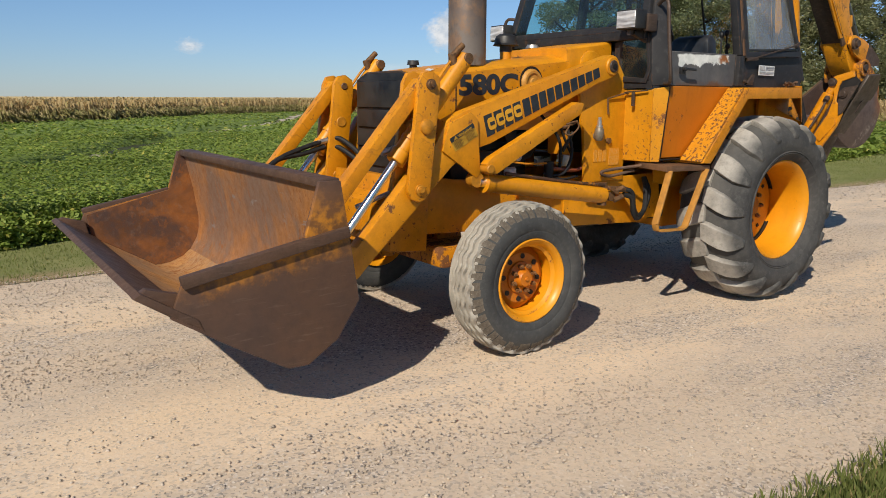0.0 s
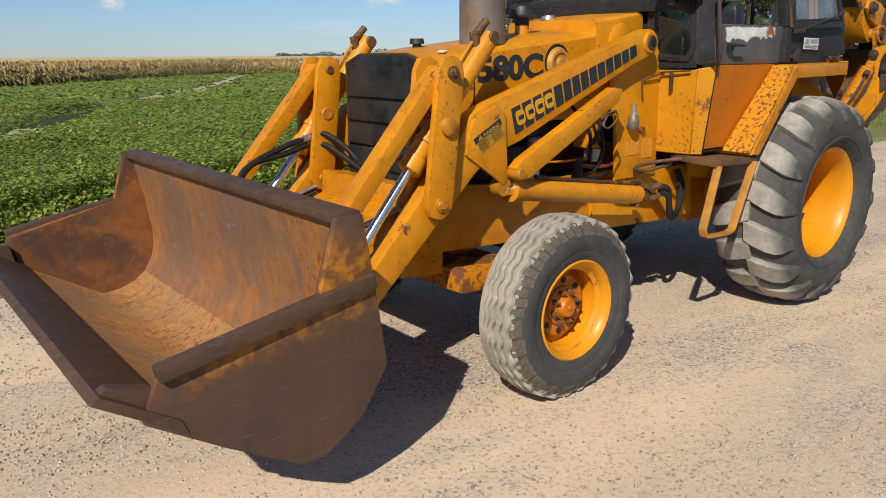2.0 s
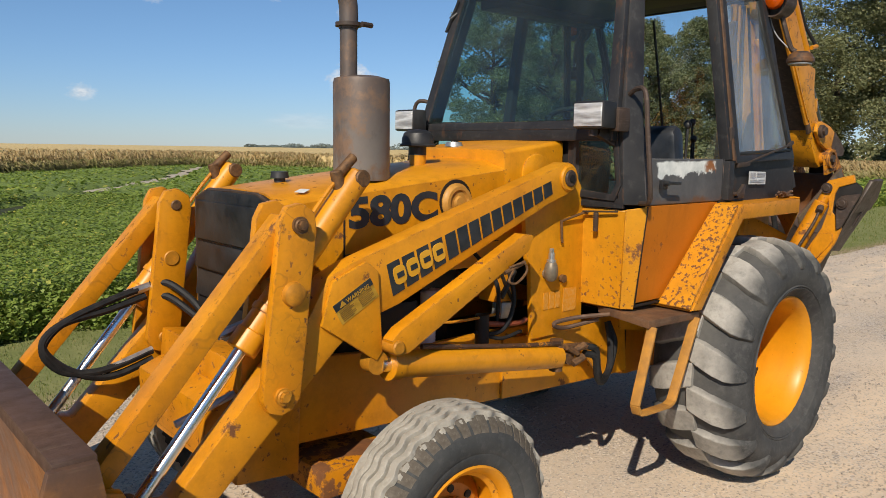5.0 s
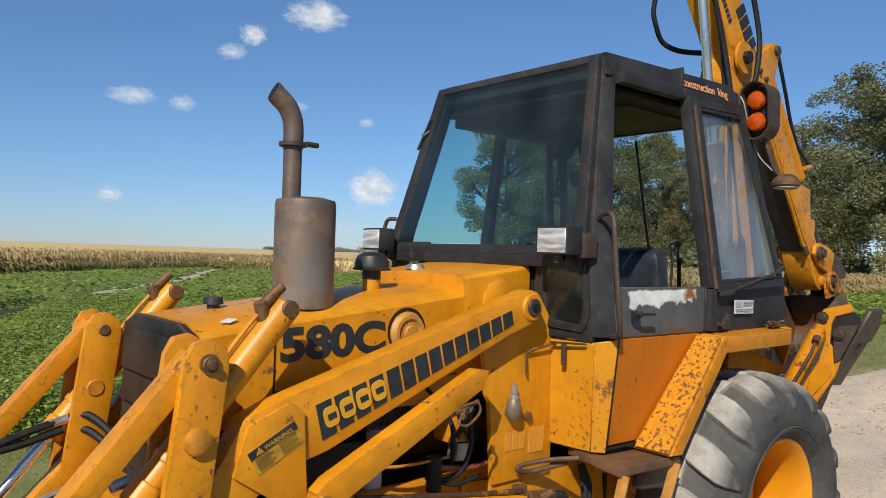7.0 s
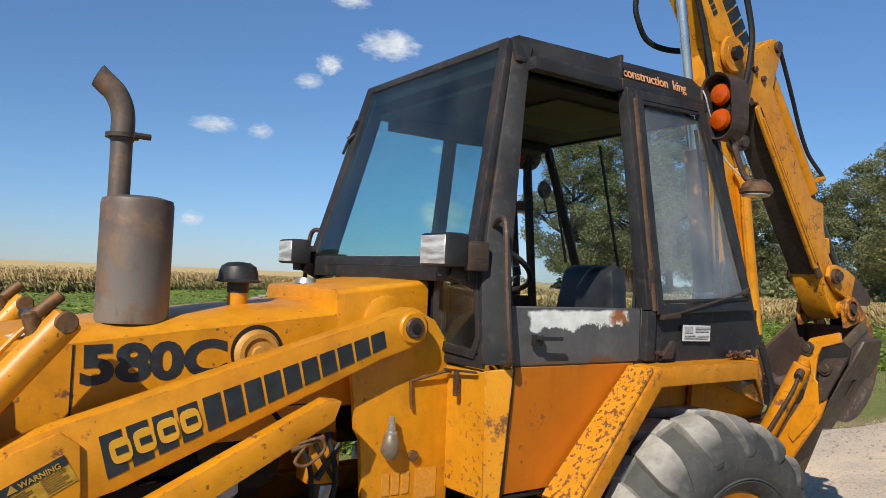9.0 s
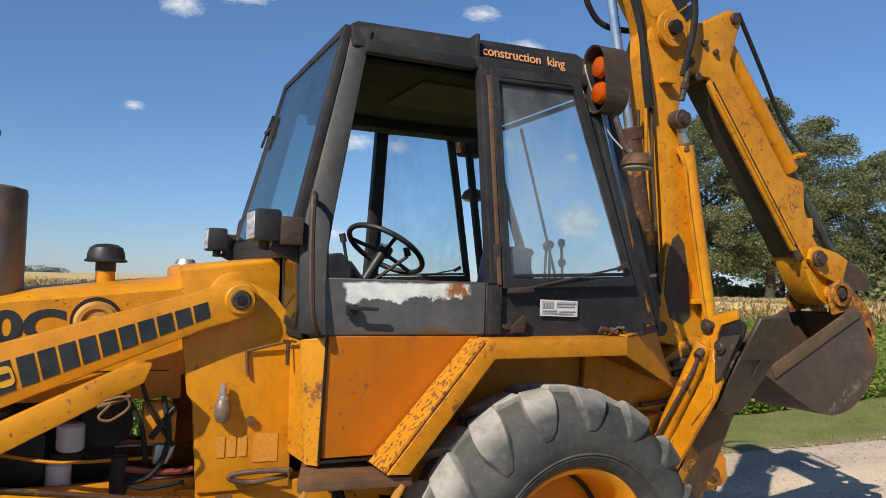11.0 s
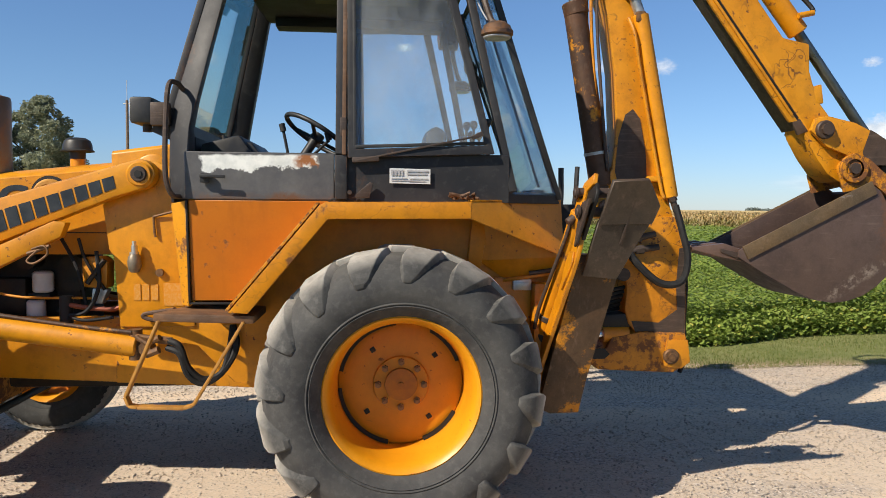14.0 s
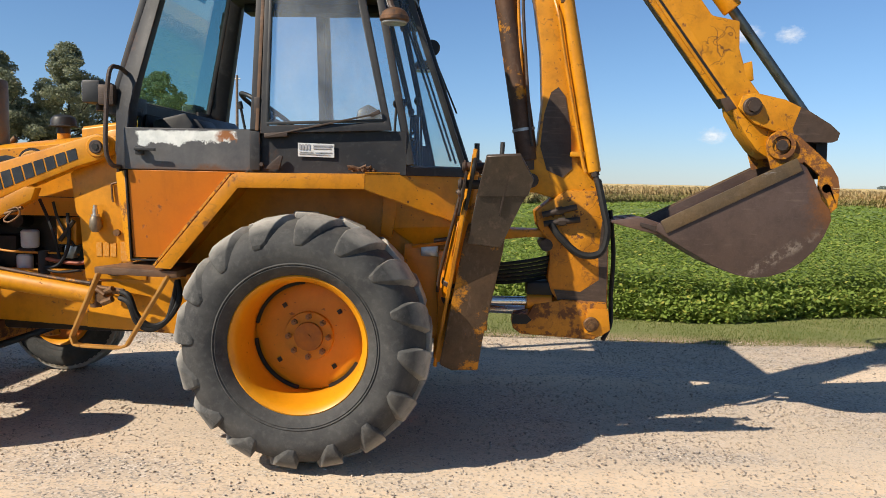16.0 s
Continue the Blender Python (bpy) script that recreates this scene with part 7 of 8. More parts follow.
for s in (-1, 1):
    def lean(x, y, z, s=s):
        return (x, y + s * (0.565 + (z - 0.45) * 0.285), z)

    def front(w, z, d=0.0, s=s):
        return (0.79 + (z - 1.4) * 0.175 + d, s * w, z)

    b = B()
    prism(b, [(0.640, 0.47), (0.70, 0.44), (0.835, 0.445), (0.855, 0.60), (0.945, 1.08), (0.955, 1.20), (0.775, 1.20), (0.752, 1.10)], -0.045, 0.062, 0.008, lambda x, y, z: lean(x, y * s, z))
    leg = part("stabilizer_leg", b, LEG_WORN, loader, "worn yellow and brown stabilizer leg folded upright")
    b = B()
    slab(b, [front(w, z) for w, z in LEG_LINE], 0.020, 0.003, (-1, 0, 0))
    part("leg_plate", b, YELLOW_WORN, leg, "bright yellow leg plate with a hooked top")
    b = B()
    slab(b, [front(w, z, -0.021) for w, z in DOUBLER], 0.008, 0.002, (-1, 0, 0))
    part("doubler_plate", b, YELLOW_WORN, leg)
    b = B()
    out = lambda x, z, g=0.0: (x, s * (0.850 + (z - 1.12) * 0.40 + g), z)
    slab(b, [out(0.855, 1.520), out(1.005, 1.528), out(1.068, 1.420), out(1.045, 1.345), out(0.815, 1.338)], 0.024, 0.003, (0, s, 0))
    slab(b, [out(0.815, 1.350, -0.004), out(1.042, 1.350, -0.004), out(1.015, 1.30, -0.004), out(0.955, 1.16, -0.004), out(0.93, 1.10, -0.004), out(0.775, 1.115, -0.004)], 0.020, 0.003, (0, s, 0))
    pad = part("stabilizer_pad", b, STAB_BROWN, leg, "dark brown steel stabilizer foot plate")
    for d in (-0.024, 0.165):
        b = B()
        slab(b, [front(w, z, d) for w, z in PAD_EAR], 0.012, 0.002, (-1, 0, 0))
        part("pad_ear", b, STEEL_BROWN, pad, "brown steel pivot ear")
    b = B()
    slab(b, [front(w, z, 0.006) for w, z in BARE_PLATE], 0.016, 0.002, (-1, 0, 0))
    part("bare_plate", b, DARK, pad, "dark bare steel plate")
    for w, z, r in ((0.826, 1.468, 0.021), (0.920, 1.386, 0.021)):
        b = B()
        rod(b, front(w, z, -0.060), front(w, z, 0.17), r, 16, None, 0.004)
        lathe(b, [(r - 0.004, -0.008), (r + 0.009, -0.008), (r + 0.009, 0.0), (r - 0.004, 0.0)], 20, (0, 0, 0))
        bmesh.ops.transform(b, matrix=Matrix.Translation(front(w, z, -0.045)) @ Matrix.Rotation(radians(-90), 4, "Z"), verts=b.verts[-80:])
        part("leg_pin", b, STEEL_BROWN, leg, "worn round steel pin")
    b = B()
    rod(b, (0.782, s * 0.795, 1.385), (0.672, s * 0.560, 0.80), 0.043, 24, None, 0.006)
    rod(b, (0.792, s * 0.818, 1.445), (0.780, s * 0.790, 1.370), 0.030, 18, None, 0.004)
    cy = part("stabilizer_cylinder", b, YELLOW_WORN, loader, "yellow stabilizer cylinder")
    b = B()
    rod(b, (0.692, s * 0.602, 0.905), (0.687, s * 0.592, 0.880), 0.048, 24, None, 0.003)
    rod(b, (0.676, s * 0.568, 0.82), (0.665, s * 0.545, 0.765), 0.049, 24, None, 0.004)
    part("gland", b, STEEL_BROWN, cy, "rusty cylinder gland")
    b = B()
    tube(b, [(0.735, s * 0.802, 1.335), (0.712, s * 0.772, 1.24), (0.640, s * 0.650, 0.96), (0.622, s * 0.610, 0.84)], 0.009)
    rod(b, (0.760, s * 0.800, 1.365), (0.722, s * 0.806, 1.335), 0.020, 10, None, 0.003)
    part("cylinder_pipe", b, STEEL_BROWN, cy)
b = B()
tube(b, [(0.78, -0.30, 1.30), (0.80, -0.34, 1.42), (0.80, -0.34, 1.60)], 0.014)
tube(b, [(0.90, -0.10, 1.20), (0.93, -0.12, 1.45), (0.94, -0.12, 1.62)], 0.013)
part("control_tower", b, BLACK, hf)
b = B()
box(b, 0.76, 0.90, -0.35, 0.35, 1.15, 1.42, 0.02)
part("valve_block", b, DARK, hf, "dark oily valve block")


# ---- ground ----
def bulk(name, verts, faces, material, label="", category="", kind="stuff", smooth=False):
    """One mesh out of arrays made in a loop."""
    me = bpy.data.meshes.new(name)
    verts, faces = np.asarray(verts, np.float32).reshape(-1, 3), np.asarray(faces, np.int32)
    k = faces.shape[1]
    me.vertices.add(len(verts)), me.loops.add(faces.size), me.polygons.add(len(faces))
    me.vertices.foreach_set("co", verts.ravel())
    me.loops.foreach_set("vertex_index", faces.ravel())
    me.polygons.foreach_set("loop_start", np.arange(0, faces.size, k, dtype=np.int32))
    if smooth:
        me.polygons.foreach_set("use_smooth", np.ones(len(faces), bool))
    me.update(calc_edges=True)
    me.validate()
    me.materials.append(material)
    return tagged(new(name, me), label, category, "", kind)


def soil_mat():
    n = Nodes("field_soil")
    c = n.mix(n.step(n.noise(0.4, 6), 0.35, 0.65), (0.085, 0.060, 0.038), (0.16, 0.115, 0.070))
    c = n.mix(n.step(n.noise(9, 5), 0.5, 0.7), c, (0.05, 0.055, 0.025))
    n.bump(n.noise(14, 6), 0.5, 0.03)
    return n.done(c, 0.95, 0, 0.2)


def gravel_mat():
    n = Nodes("pale_gravel")
    fine, grit = n.noise(48, 6, 0.72), n.cells(85.0, "F1", "Color")
    y = n.math("ADD", n.axis(1), n.math("MULTIPLY", n.math("SUBTRACT", n.noise(0.5, 4, 0.55, (0.3, 1.0, 1.0)), 0.5), 1.5))
    near, far = n.math("ABSOLUTE", n.math("ADD", y, 0.98)), n.math("ABSOLUTE", n.math("SUBTRACT", y, 1.20))
    track = n.math("MAXIMUM", n.step(near, 0.62, 0.22), n.step(far, 0.62, 0.22))
    track = n.math("MULTIPLY", track, n.step(n.noise(2.2, 5, 0.65), 0.25, 0.6, 0.55, 1.0))
    c = n.mix(track, n.mix(n.noise(3.0, 5), (0.52, 0.42, 0.325), (0.655, 0.52, 0.385)), n.mix(n.noise(1.3, 4), (0.70, 0.53, 0.36), (0.76, 0.60, 0.435)))
    c = n.mix(n.math("MULTIPLY", n.step(fine, 0.45, 0.72), 0.5), c, (0.69, 0.56, 0.435))
    g = n.put("ShaderNodeSeparateColor")
    n.link(grit, g.inputs[0])
    loose = n.step(n.noise(0.95, 6, 0.68, (0.55, 1.5, 1.0), offset=(3, 8, 1)), 0.46, 0.62)
    c = n.mix(n.math("MULTIPLY", loose, 0.48), c, (0.335, 0.300, 0.272))
    amount = n.step(loose, 0.0, 1.0, 0.32, 1.0)
    c = n.mix(n.math("MULTIPLY", n.step(g.outputs[0], 0.66, 0.92), amount), c, (0.225, 0.208, 0.198))
    c = n.mix(n.math("MULTIPLY", n.step(g.outputs[1], 0.75, 0.97), amount), c, (0.68, 0.60, 0.52))
    n.bump(n.math("ADD", n.math("MULTIPLY", n.cells(62.0), n.step(loose, 0.0, 1.0, 0.20, 0.55)), fine), 0.34, 0.008)
    return n.done(c, 0.93, 0, 0.25)


def stone_mat():
    n = Nodes("road_stone")
    r = n.island()
    c = n.mix(n.step(r, 0.0, 0.40), (0.27, 0.235, 0.205), (0.50, 0.41, 0.315))
    c = n.mix(n.step(r, 0.55, 1.0), c, (0.54, 0.46, 0.38))
    n.bump(n.noise(300, 3), 0.3, 0.002)
    return n.done(c, 0.9, 0, 0.3)


def leaf_mat(name, a, b, dry=None, dry_from=0.9, rough=0.55, scale=0.5):
    n = Nodes(name)
    r = n.island()
    c = n.mix(r, a, b)
    c = n.mix(n.math("MULTIPLY", n.step(n.noise(scale, 3), 0.4, 0.65), 0.45), c, tuple(v * 0.62 for v in a))
    if dry:
        c = n.mix(n.step(r, dry_from, dry_from + 0.02), c, dry)
    tl = n.put("ShaderNodeBsdfTranslucent")
    n.link(c, tl.inputs[0])
    mx = n.put("ShaderNodeMixShader")
    mx.inputs[0].default_value = 0.36
    n.done(c, rough, 0, 0.25)
    n.link(n.b.outputs[0], mx.inputs[1]), n.link(tl.outputs[0], mx.inputs[2])
    n.link(mx.outputs[0], n.t.nodes["Material Output"].inputs[0])
    return n.m


SOIL, GRAVEL, STONE = soil_mat(), gravel_mat(), stone_mat()
GRASS_BLADE = leaf_mat("verge_grass", (0.145, 0.185, 0.048), (0.24, 0.26, 0.080), (0.36, 0.29, 0.13), 0.92, 0.6, 1.2)
def turf_edge():
    """Mown grass, worn to dry earth and thatch beside the gravel."""
    n = Nodes("verge_turf_by_road")
    c = n.mix(n.step(n.noise(2.2, 6, 0.62), 0.35, 0.7), (0.165, 0.190, 0.062), (0.245, 0.245, 0.10))
    y = n.math("ADD", n.axis(1), n.math("MULTIPLY", n.math("SUBTRACT", n.noise(3.0, 6, 0.7), 0.5), 0.7))
    c = n.mix(n.step(y, 2.78, 2.50), c, n.mix(n.noise(14, 5), (0.24, 0.175, 0.095), (0.40, 0.31, 0.19)))
    n.bump(n.noise(40, 5, 0.7), 0.6, 0.02)
    return n.done(c, 0.95, 0, 0.2)


TURF_EDGE = turf_edge()
TURF = plain("verge_turf", (0.165, 0.185, 0.060), (0.245, 0.24, 0.10), 0.95, 0, 2.2, 0.5, 0.2)
BEAN = leaf_mat("soybean_leaf", (0.178, 0.258, 0.046), (0.320, 0.395, 0.088), (0.48, 0.45, 0.10), 0.935, 0.5, 0.35)
# Leaf green taken darker to paint the shade beneath the canopy.
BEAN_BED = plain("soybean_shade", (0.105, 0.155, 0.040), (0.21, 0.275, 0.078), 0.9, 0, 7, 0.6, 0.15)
CORN = leaf_mat("dry_corn_leaf", (0.52, 0.385, 0.19), (0.62, 0.47, 0.25), (0.36, 0.33, 0.14), 0.90, 0.7, 0.2)
CORN_BED = plain("dry_corn_canopy", (0.48, 0.36, 0.17), (0.66, 0.51, 0.26), 0.95, 0, 1.1, 0.6, 0.15)
TREE_LEAF = leaf_mat("tree_leaf", (0.150, 0.170, 0.078), (0.285, 0.298, 0.152), (0.42, 0.38, 0.21), 0.96, 0.6, 0.25)
GREY_LEAF = leaf_mat("grey_green_leaf", (0.225, 0.255, 0.165), (0.350, 0.375, 0.255), (0.42, 0.41, 0.30), 0.96, 0.6, 0.25)
WEED = leaf_mat("field_edge_weed", (0.34, 0.32, 0.115), (0.50, 0.43, 0.19), (0.52, 0.42, 0.22), 0.7, 0.7, 0.3)
BARK = plain("tree_bark", (0.045, 0.036, 0.028), (0.10, 0.085, 0.070), 0.95, 0, 8, 0.6, 0.2)
# Leaf colour paled towards blue-grey: the haze of distance is painted in.
HAZED_LEAF = plain("distant_woods", (0.175, 0.215, 0.205), (0.23, 0.265, 0.245), 0.95, 0, 0.05, 0.0, 0.1)



def wob(x, f, seed):
    return np.sin(x * f + seed) * 0.5 + np.sin(x * f * 2.3 + seed * 1.7) * 0.3 + np.sin(x * f * 5.1 + seed * 2.9) * 0.2


def far_edge(x):
    return 2.46 + 0.07 * wob(x, 1.1, 2.0)


def near_edge(x):
    return -2.56 + 0.08 * wob(x, 0.9, 5.0)


def bean_edge(x):
    return np.interp(x, (-9, -4.2, -3.6, -2.0, -0.9, 1.0, 3.4, 4.6, 9, 17, 60), (3.7, 3.85, 4.1, 4.65, 4.35, 3.75, 3.50, 4.05, 4.75, 6.2, 9.0)) + 0.08 * wob(x, 1.4, 1.0)


def corn_edge(x):
    return np.interp(x, (-80, -2, 4, 11, 20, 23, 26, 29, 34, 60, 160), (27, 33.5, 38.5, 46.5, 54, 51, 44, 21, 15, 15, 18)) + 0.5 * wob(x, 0.13, 3.0)


# the ground: one sheet to the horizon
xs = np.concatenate([-np.geomspace(3500, 16, 18), np.linspace(-15, 20, 71), np.geomspace(21, 3500, 18)])
ys = np.concatenate([-np.geomspace(3500, 8, 14), np.linspace(-7, 7, 43), np.geomspace(7.5, 3500, 26)])
gx, gy = np.meshgrid(xs, ys)
gz = np.where(np.abs(gy) < 40, -0.035 + 0.006 * np.sin(gx * 0.8) * np.sin(gy * 1.1), -0.03)
gv = np.stack([gx, gy, gz], -1)
nx, ny = len(xs), len(ys)
idx = np.arange(nx * ny).reshape(ny, nx)
gf = np.stack([idx[:-1, :-1], idx[:-1, 1:], idx[1:, 1:], idx[1:, :-1]], -1).reshape(-1, 4)
bulk("ground", gv, gf, SOIL, "bare brown field soil reaching the horizon", "ground", "structure", True)


def sheet(name, x0, x1, nxx, lo, hi, nyy, zf, material, label, category):
    sx = np.linspace(x0, x1, nxx)
    v = np.linspace(0, 1, nyy)
    X = np.repeat(sx[None], nyy, 0)
    Y = lo(sx)[None] * (1 - v[:, None]) + hi(sx)[None] * v[:, None]
    Z = zf(X, Y, v[:, None] * np.ones_like(X))
    ii = np.arange(nxx * nyy).reshape(nyy, nxx)
    f = np.stack([ii[:-1, :-1], ii[:-1, 1:], ii[1:, 1:], ii[1:, :-1]], -1).reshape(-1, 4)
    return bulk(name, np.stack([X, Y, Z], -1), f, material, label, category, "structure", True)


def road_z(X, Y, v):
    edge = np.minimum(v, 1 - v)
    return 0.0 - 0.008 * np.clip(1 - edge * 14, 0, 1) + 0.006 * np.sin(X * 1.7 + Y * 2.1) * np.sin(Y * 3.3) * np.clip(edge * 6, 0, 1) - 0.004


sheet("road", -60, 140, 500, near_edge, far_edge, 40, road_z, GRAVEL, "pale crushed-stone gravel road with wheel lanes", "road")
sheet("verge_far", -60, 140, 400, lambda x: far_edge(x) - 0.04, lambda x: bean_edge(x) + 0.25, 8, lambda X, Y, v: -0.004 + 0.006 * np.sin(X * 2.3) * np.sin(Y * 4.0), TURF_EDGE, "strip of mown grass beside the road", "verge")
sheet("verge_near", -60, 140, 400, lambda x: x * 0 - 9.0, lambda x: near_edge(x) + 0.04, 16, lambda X, Y, v: 0.002 - 0.014 * (v > 0.95) + 0.012 * np.sin(X * 2.1) * np.sin(Y * 3.0), TURF, "grass verge on the near side of the road", "verge")


def scatter_stones(n, x0, x1, y0, y1, s0, s1, seed):
    r = np.random.default_rng(seed)
    base = np.array([(1, 0, 0), (-1, 0, 0), (0, 1, 0), (0, -1, 0), (0, 0, 1), (0, 0, -1)], float)
    tri = np.array([(0, 2, 4), (2, 1, 4), (1, 3, 4), (3, 0, 4), (2, 0, 5), (1, 2, 5), (3, 1, 5), (0, 3, 5)])
    p = np.stack([r.uniform(x0, x1, n), r.uniform(y0, y1, n)], -1)
    track = np.clip(np.exp(-((p[:, 1] + 0.98) / 0.42) ** 2) + np.exp(-((p[:, 1] - 1.2) / 0.42) ** 2), 0, 1)
    p = p[r.uniform(0, 1, n) < 1.0 - 0.72 * track]
    n = len(p)
    s = s0 + (s1 - s0) * r.uniform(0, 1, n) ** 2.2
    v = base[None] * (1 + r.uniform(-0.4, 0.4, (n, 6, 3))) + r.uniform(-0.25, 0.25, (n, 6, 3))
    a = r.uniform(0, 6.28, n)
    c, sn = np.cos(a)[:, None], np.sin(a)[:, None]
    x, y = v[..., 0] * c - v[..., 1] * sn, v[..., 0] * sn + v[..., 1] * c
    v = np.stack([x * s[:, None] + p[:, :1], y * s[:, None] + p[:, 1:], v[..., 2] * s[:, None] * 0.65 + s[:, None] * 0.2 - 0.002], -1)
    return v.reshape(-1, 3), (tri[None] + 6 * np.arange(n)[:, None, None]).reshape(-1, 3)


v1, f1 = scatter_stones(110000, -6.0, 5.0, -2.6, 2.5, 0.0024, 0.0098, 3)
v2, f2 = scatter_stones(9000, 5.0, 16.0, -2.5, 2.5, 0.007, 0.02, 4)
bulk("gravel", np.concatenate([v1, v2]), np.concatenate([f1, f2 + len(v1)]), STONE, "loose crushed stones strewn over the road", "gravel")


def blades(p, h, w, seed, bend=0.5):
    """Grass blades at points p: a bent triangle pair each."""
    r = np.random.default_rng(seed)
    n = len(p)
    a = r.uniform(0, 6.28, n)
    d = np.stack([np.cos(a), np.sin(a)], -1)
    t = r.uniform(0, 6.28, n)
    l = np.stack([np.cos(t), np.sin(t)], -1) * (h * bend * r.uniform(0.2, 1.2, n))[:, None]
    z0 = np.full(n, -0.015)
    mk = lambda xy, z: np.concatenate([xy, z[:, None]], -1)
    v = np.stack([mk(p - d * w, z0), mk(p + d * w, z0), mk(p + l * 0.4 + d * w * 0.7, h * 0.6), mk(p + l, h)], 1)
    k = 4 * np.arange(n)[:, None]
    f = np.concatenate([k + [0, 1, 2], k + [0, 2, 3]], 0)
    return v.reshape(-1, 3), f


def verge_points(n, x0, x1, lo, hi, seed):
    r = np.random.default_rng(seed)
    x, u = r.uniform(x0, x1, n), r.uniform(0, 1, n)
    return np.stack([x, lo(x) + (hi(x) - lo(x)) * u], -1), r


pts, r = verge_points(60000, -9, 12, lambda x: far_edge(x) - 0.05, lambda x: bean_edge(x) + 0.1, 11)
v1, f1 = blades(pts, r.uniform(0.005, 0.015, len(pts)), 0.004, 12)
pts, r = verge_points(12000, 12, 40, lambda x: far_edge(x) - 0.05, lambda x: bean_edge(x) + 0.1, 13)
v2, f2 = blades(pts, r.uniform(0.02, 0.05, len(pts)), 0.010, 14)
r = np.random.default_rng(15)
gx0 = r.normal(-1.6, 1.5, 60000)
pts = np.stack([gx0, near_edge(gx0) + 0.08 - np.abs(r.normal(0, 0.55, 60000))], -1)
pts = pts[r.uniform(0, 1, len(pts)) < np.clip((near_edge(pts[:, 0]) + 0.08 - pts[:, 1]) * 4, 0, 1)]
v3, f3 = blades(pts, r.uniform(0.015, 0.050, len(pts)), 0.003, 16)
pts, r = verge_points(90000, -10, 9, lambda x: near_edge(x) - 4.5, lambda x: near_edge(x) - 0.02, 17)
v4, f4 = blades(pts, r.uniform(0.02, 0.055, len(pts)), 0.005, 18)
bulk("grass", np.concatenate([v1, v2, v3, v4]), np.concatenate([f1, f2 + len(v1), f3 + len(v1) + len(v2), f4 + len(v1) + len(v2) + len(v3)]), GRASS_BLADE, "short mown verge grass with dry blades", "grass")


# soybeans: a bed with shade painted in its darker green, leaves over it
def wash_line(y):
    return np.interp(y, (9.0, 12.2, 13.6, 16.0, 20.3, 23.8, 27.7, 34.0, 47.8, 52.0), (-4.0, -2.2, -1.35, -0.6, 2.0, 4.2, 6.8, 10.9, 18.0, 20.8)) + 0.15 * np.sin(y * 1.7)


def bare(y):
    """The stretches where the streak has lost its cover."""
    return ((y > 11.8) & (y < 13.8)) | (y > 23.3)


def gully(x, y):
    """How near a point lies to the washed-out bare streak (0 on it)."""
    return np.abs(x - wash_line(y)) - 0.32 - 0.10 * np.sin(y * 0.9), (y > 9.0) & (y < 52)


def bean_height(x, y):
    rows = 0.05 * np.cos(y * 2 * np.pi / 0.76)
    h = 0.30 + 0.16 * np.exp(-np.clip(y - 4.0, 0, 99) / 5.0) + rows * np.exp(-y / 25) + 0.03 * np.sin(x * 0.9 + y * 0.4) + 0.02 * np.sin(x * 2.7 - y * 1.3)
    d, on = gully(x, y)
    return np.where(on & (d < 0.5), np.clip(d / 0.5, 0, 1) * h, h)


def bean_sheet():
    sx = np.concatenate([np.linspace(-70, -16, 40), np.linspace(-15, 30, 180), np.linspace(31, 160, 70)])
    sy = np.concatenate([np.linspace(0, 0.5, 5), np.linspace(0.7, 12, 70), np.geomspace(12.3, 90, 80)])
    X, V = np.meshgrid(sx, sy)
    Y = bean_edge(X) + 0.12 + V
    Z = bean_height(X, Y) * 0.80 * np.clip(V / 0.25, 0, 1) ** 0.5 - 0.02
    Y = np.minimum(Y, corn_edge(X) + 2.0)
    ii = np.arange(X.size).reshape(X.shape)
    f = np.stack([ii[:-1, :-1], ii[:-1, 1:], ii[1:, 1:], ii[1:, :-1]], -1).reshape(-1, 4)
    xc, yc = X.ravel()[f].mean(1), Y.ravel()[f].mean(1)
    d, on = gully(xc, yc)
    return np.stack([X, Y, Z], -1), f[~(on & (d < 0.1) & bare(yc))]


bv, bf = bean_sheet()


def leaves(p, size, seed, flat=0.6):
    """Folded oval leaves at points p."""
    r = np.random.default_rng(seed)
    n = len(p)
    a = r.uniform(0, 6.28, n)
    up = np.stack([r.normal(0, flat, n), r.normal(0, flat, n), np.ones(n)], -1)
    up /= np.linalg.norm(up, axis=1)[:, None]
    e = np.stack([np.cos(a), np.sin(a), np.zeros(n)], -1)
    e -= up * (e * up).sum(1)[:, None]
    e /= np.linalg.norm(e, axis=1)[:, None]
    g = np.cross(up, e)
    s = size[:, None]
    v = np.stack([p - e * s, p + g * s * 0.62 - up * s * 0.12 - e * s * 0.1, p + e * s * 0.95 - up * s * 0.2, p - g * s * 0.62 - up * s * 0.12 - e * s * 0.1], 1)
    k = 4 * np.arange(n)[:, None]
    return v.reshape(-1, 3), np.concatenate([k + [0, 1, 2], k + [0, 2, 3]], 0)


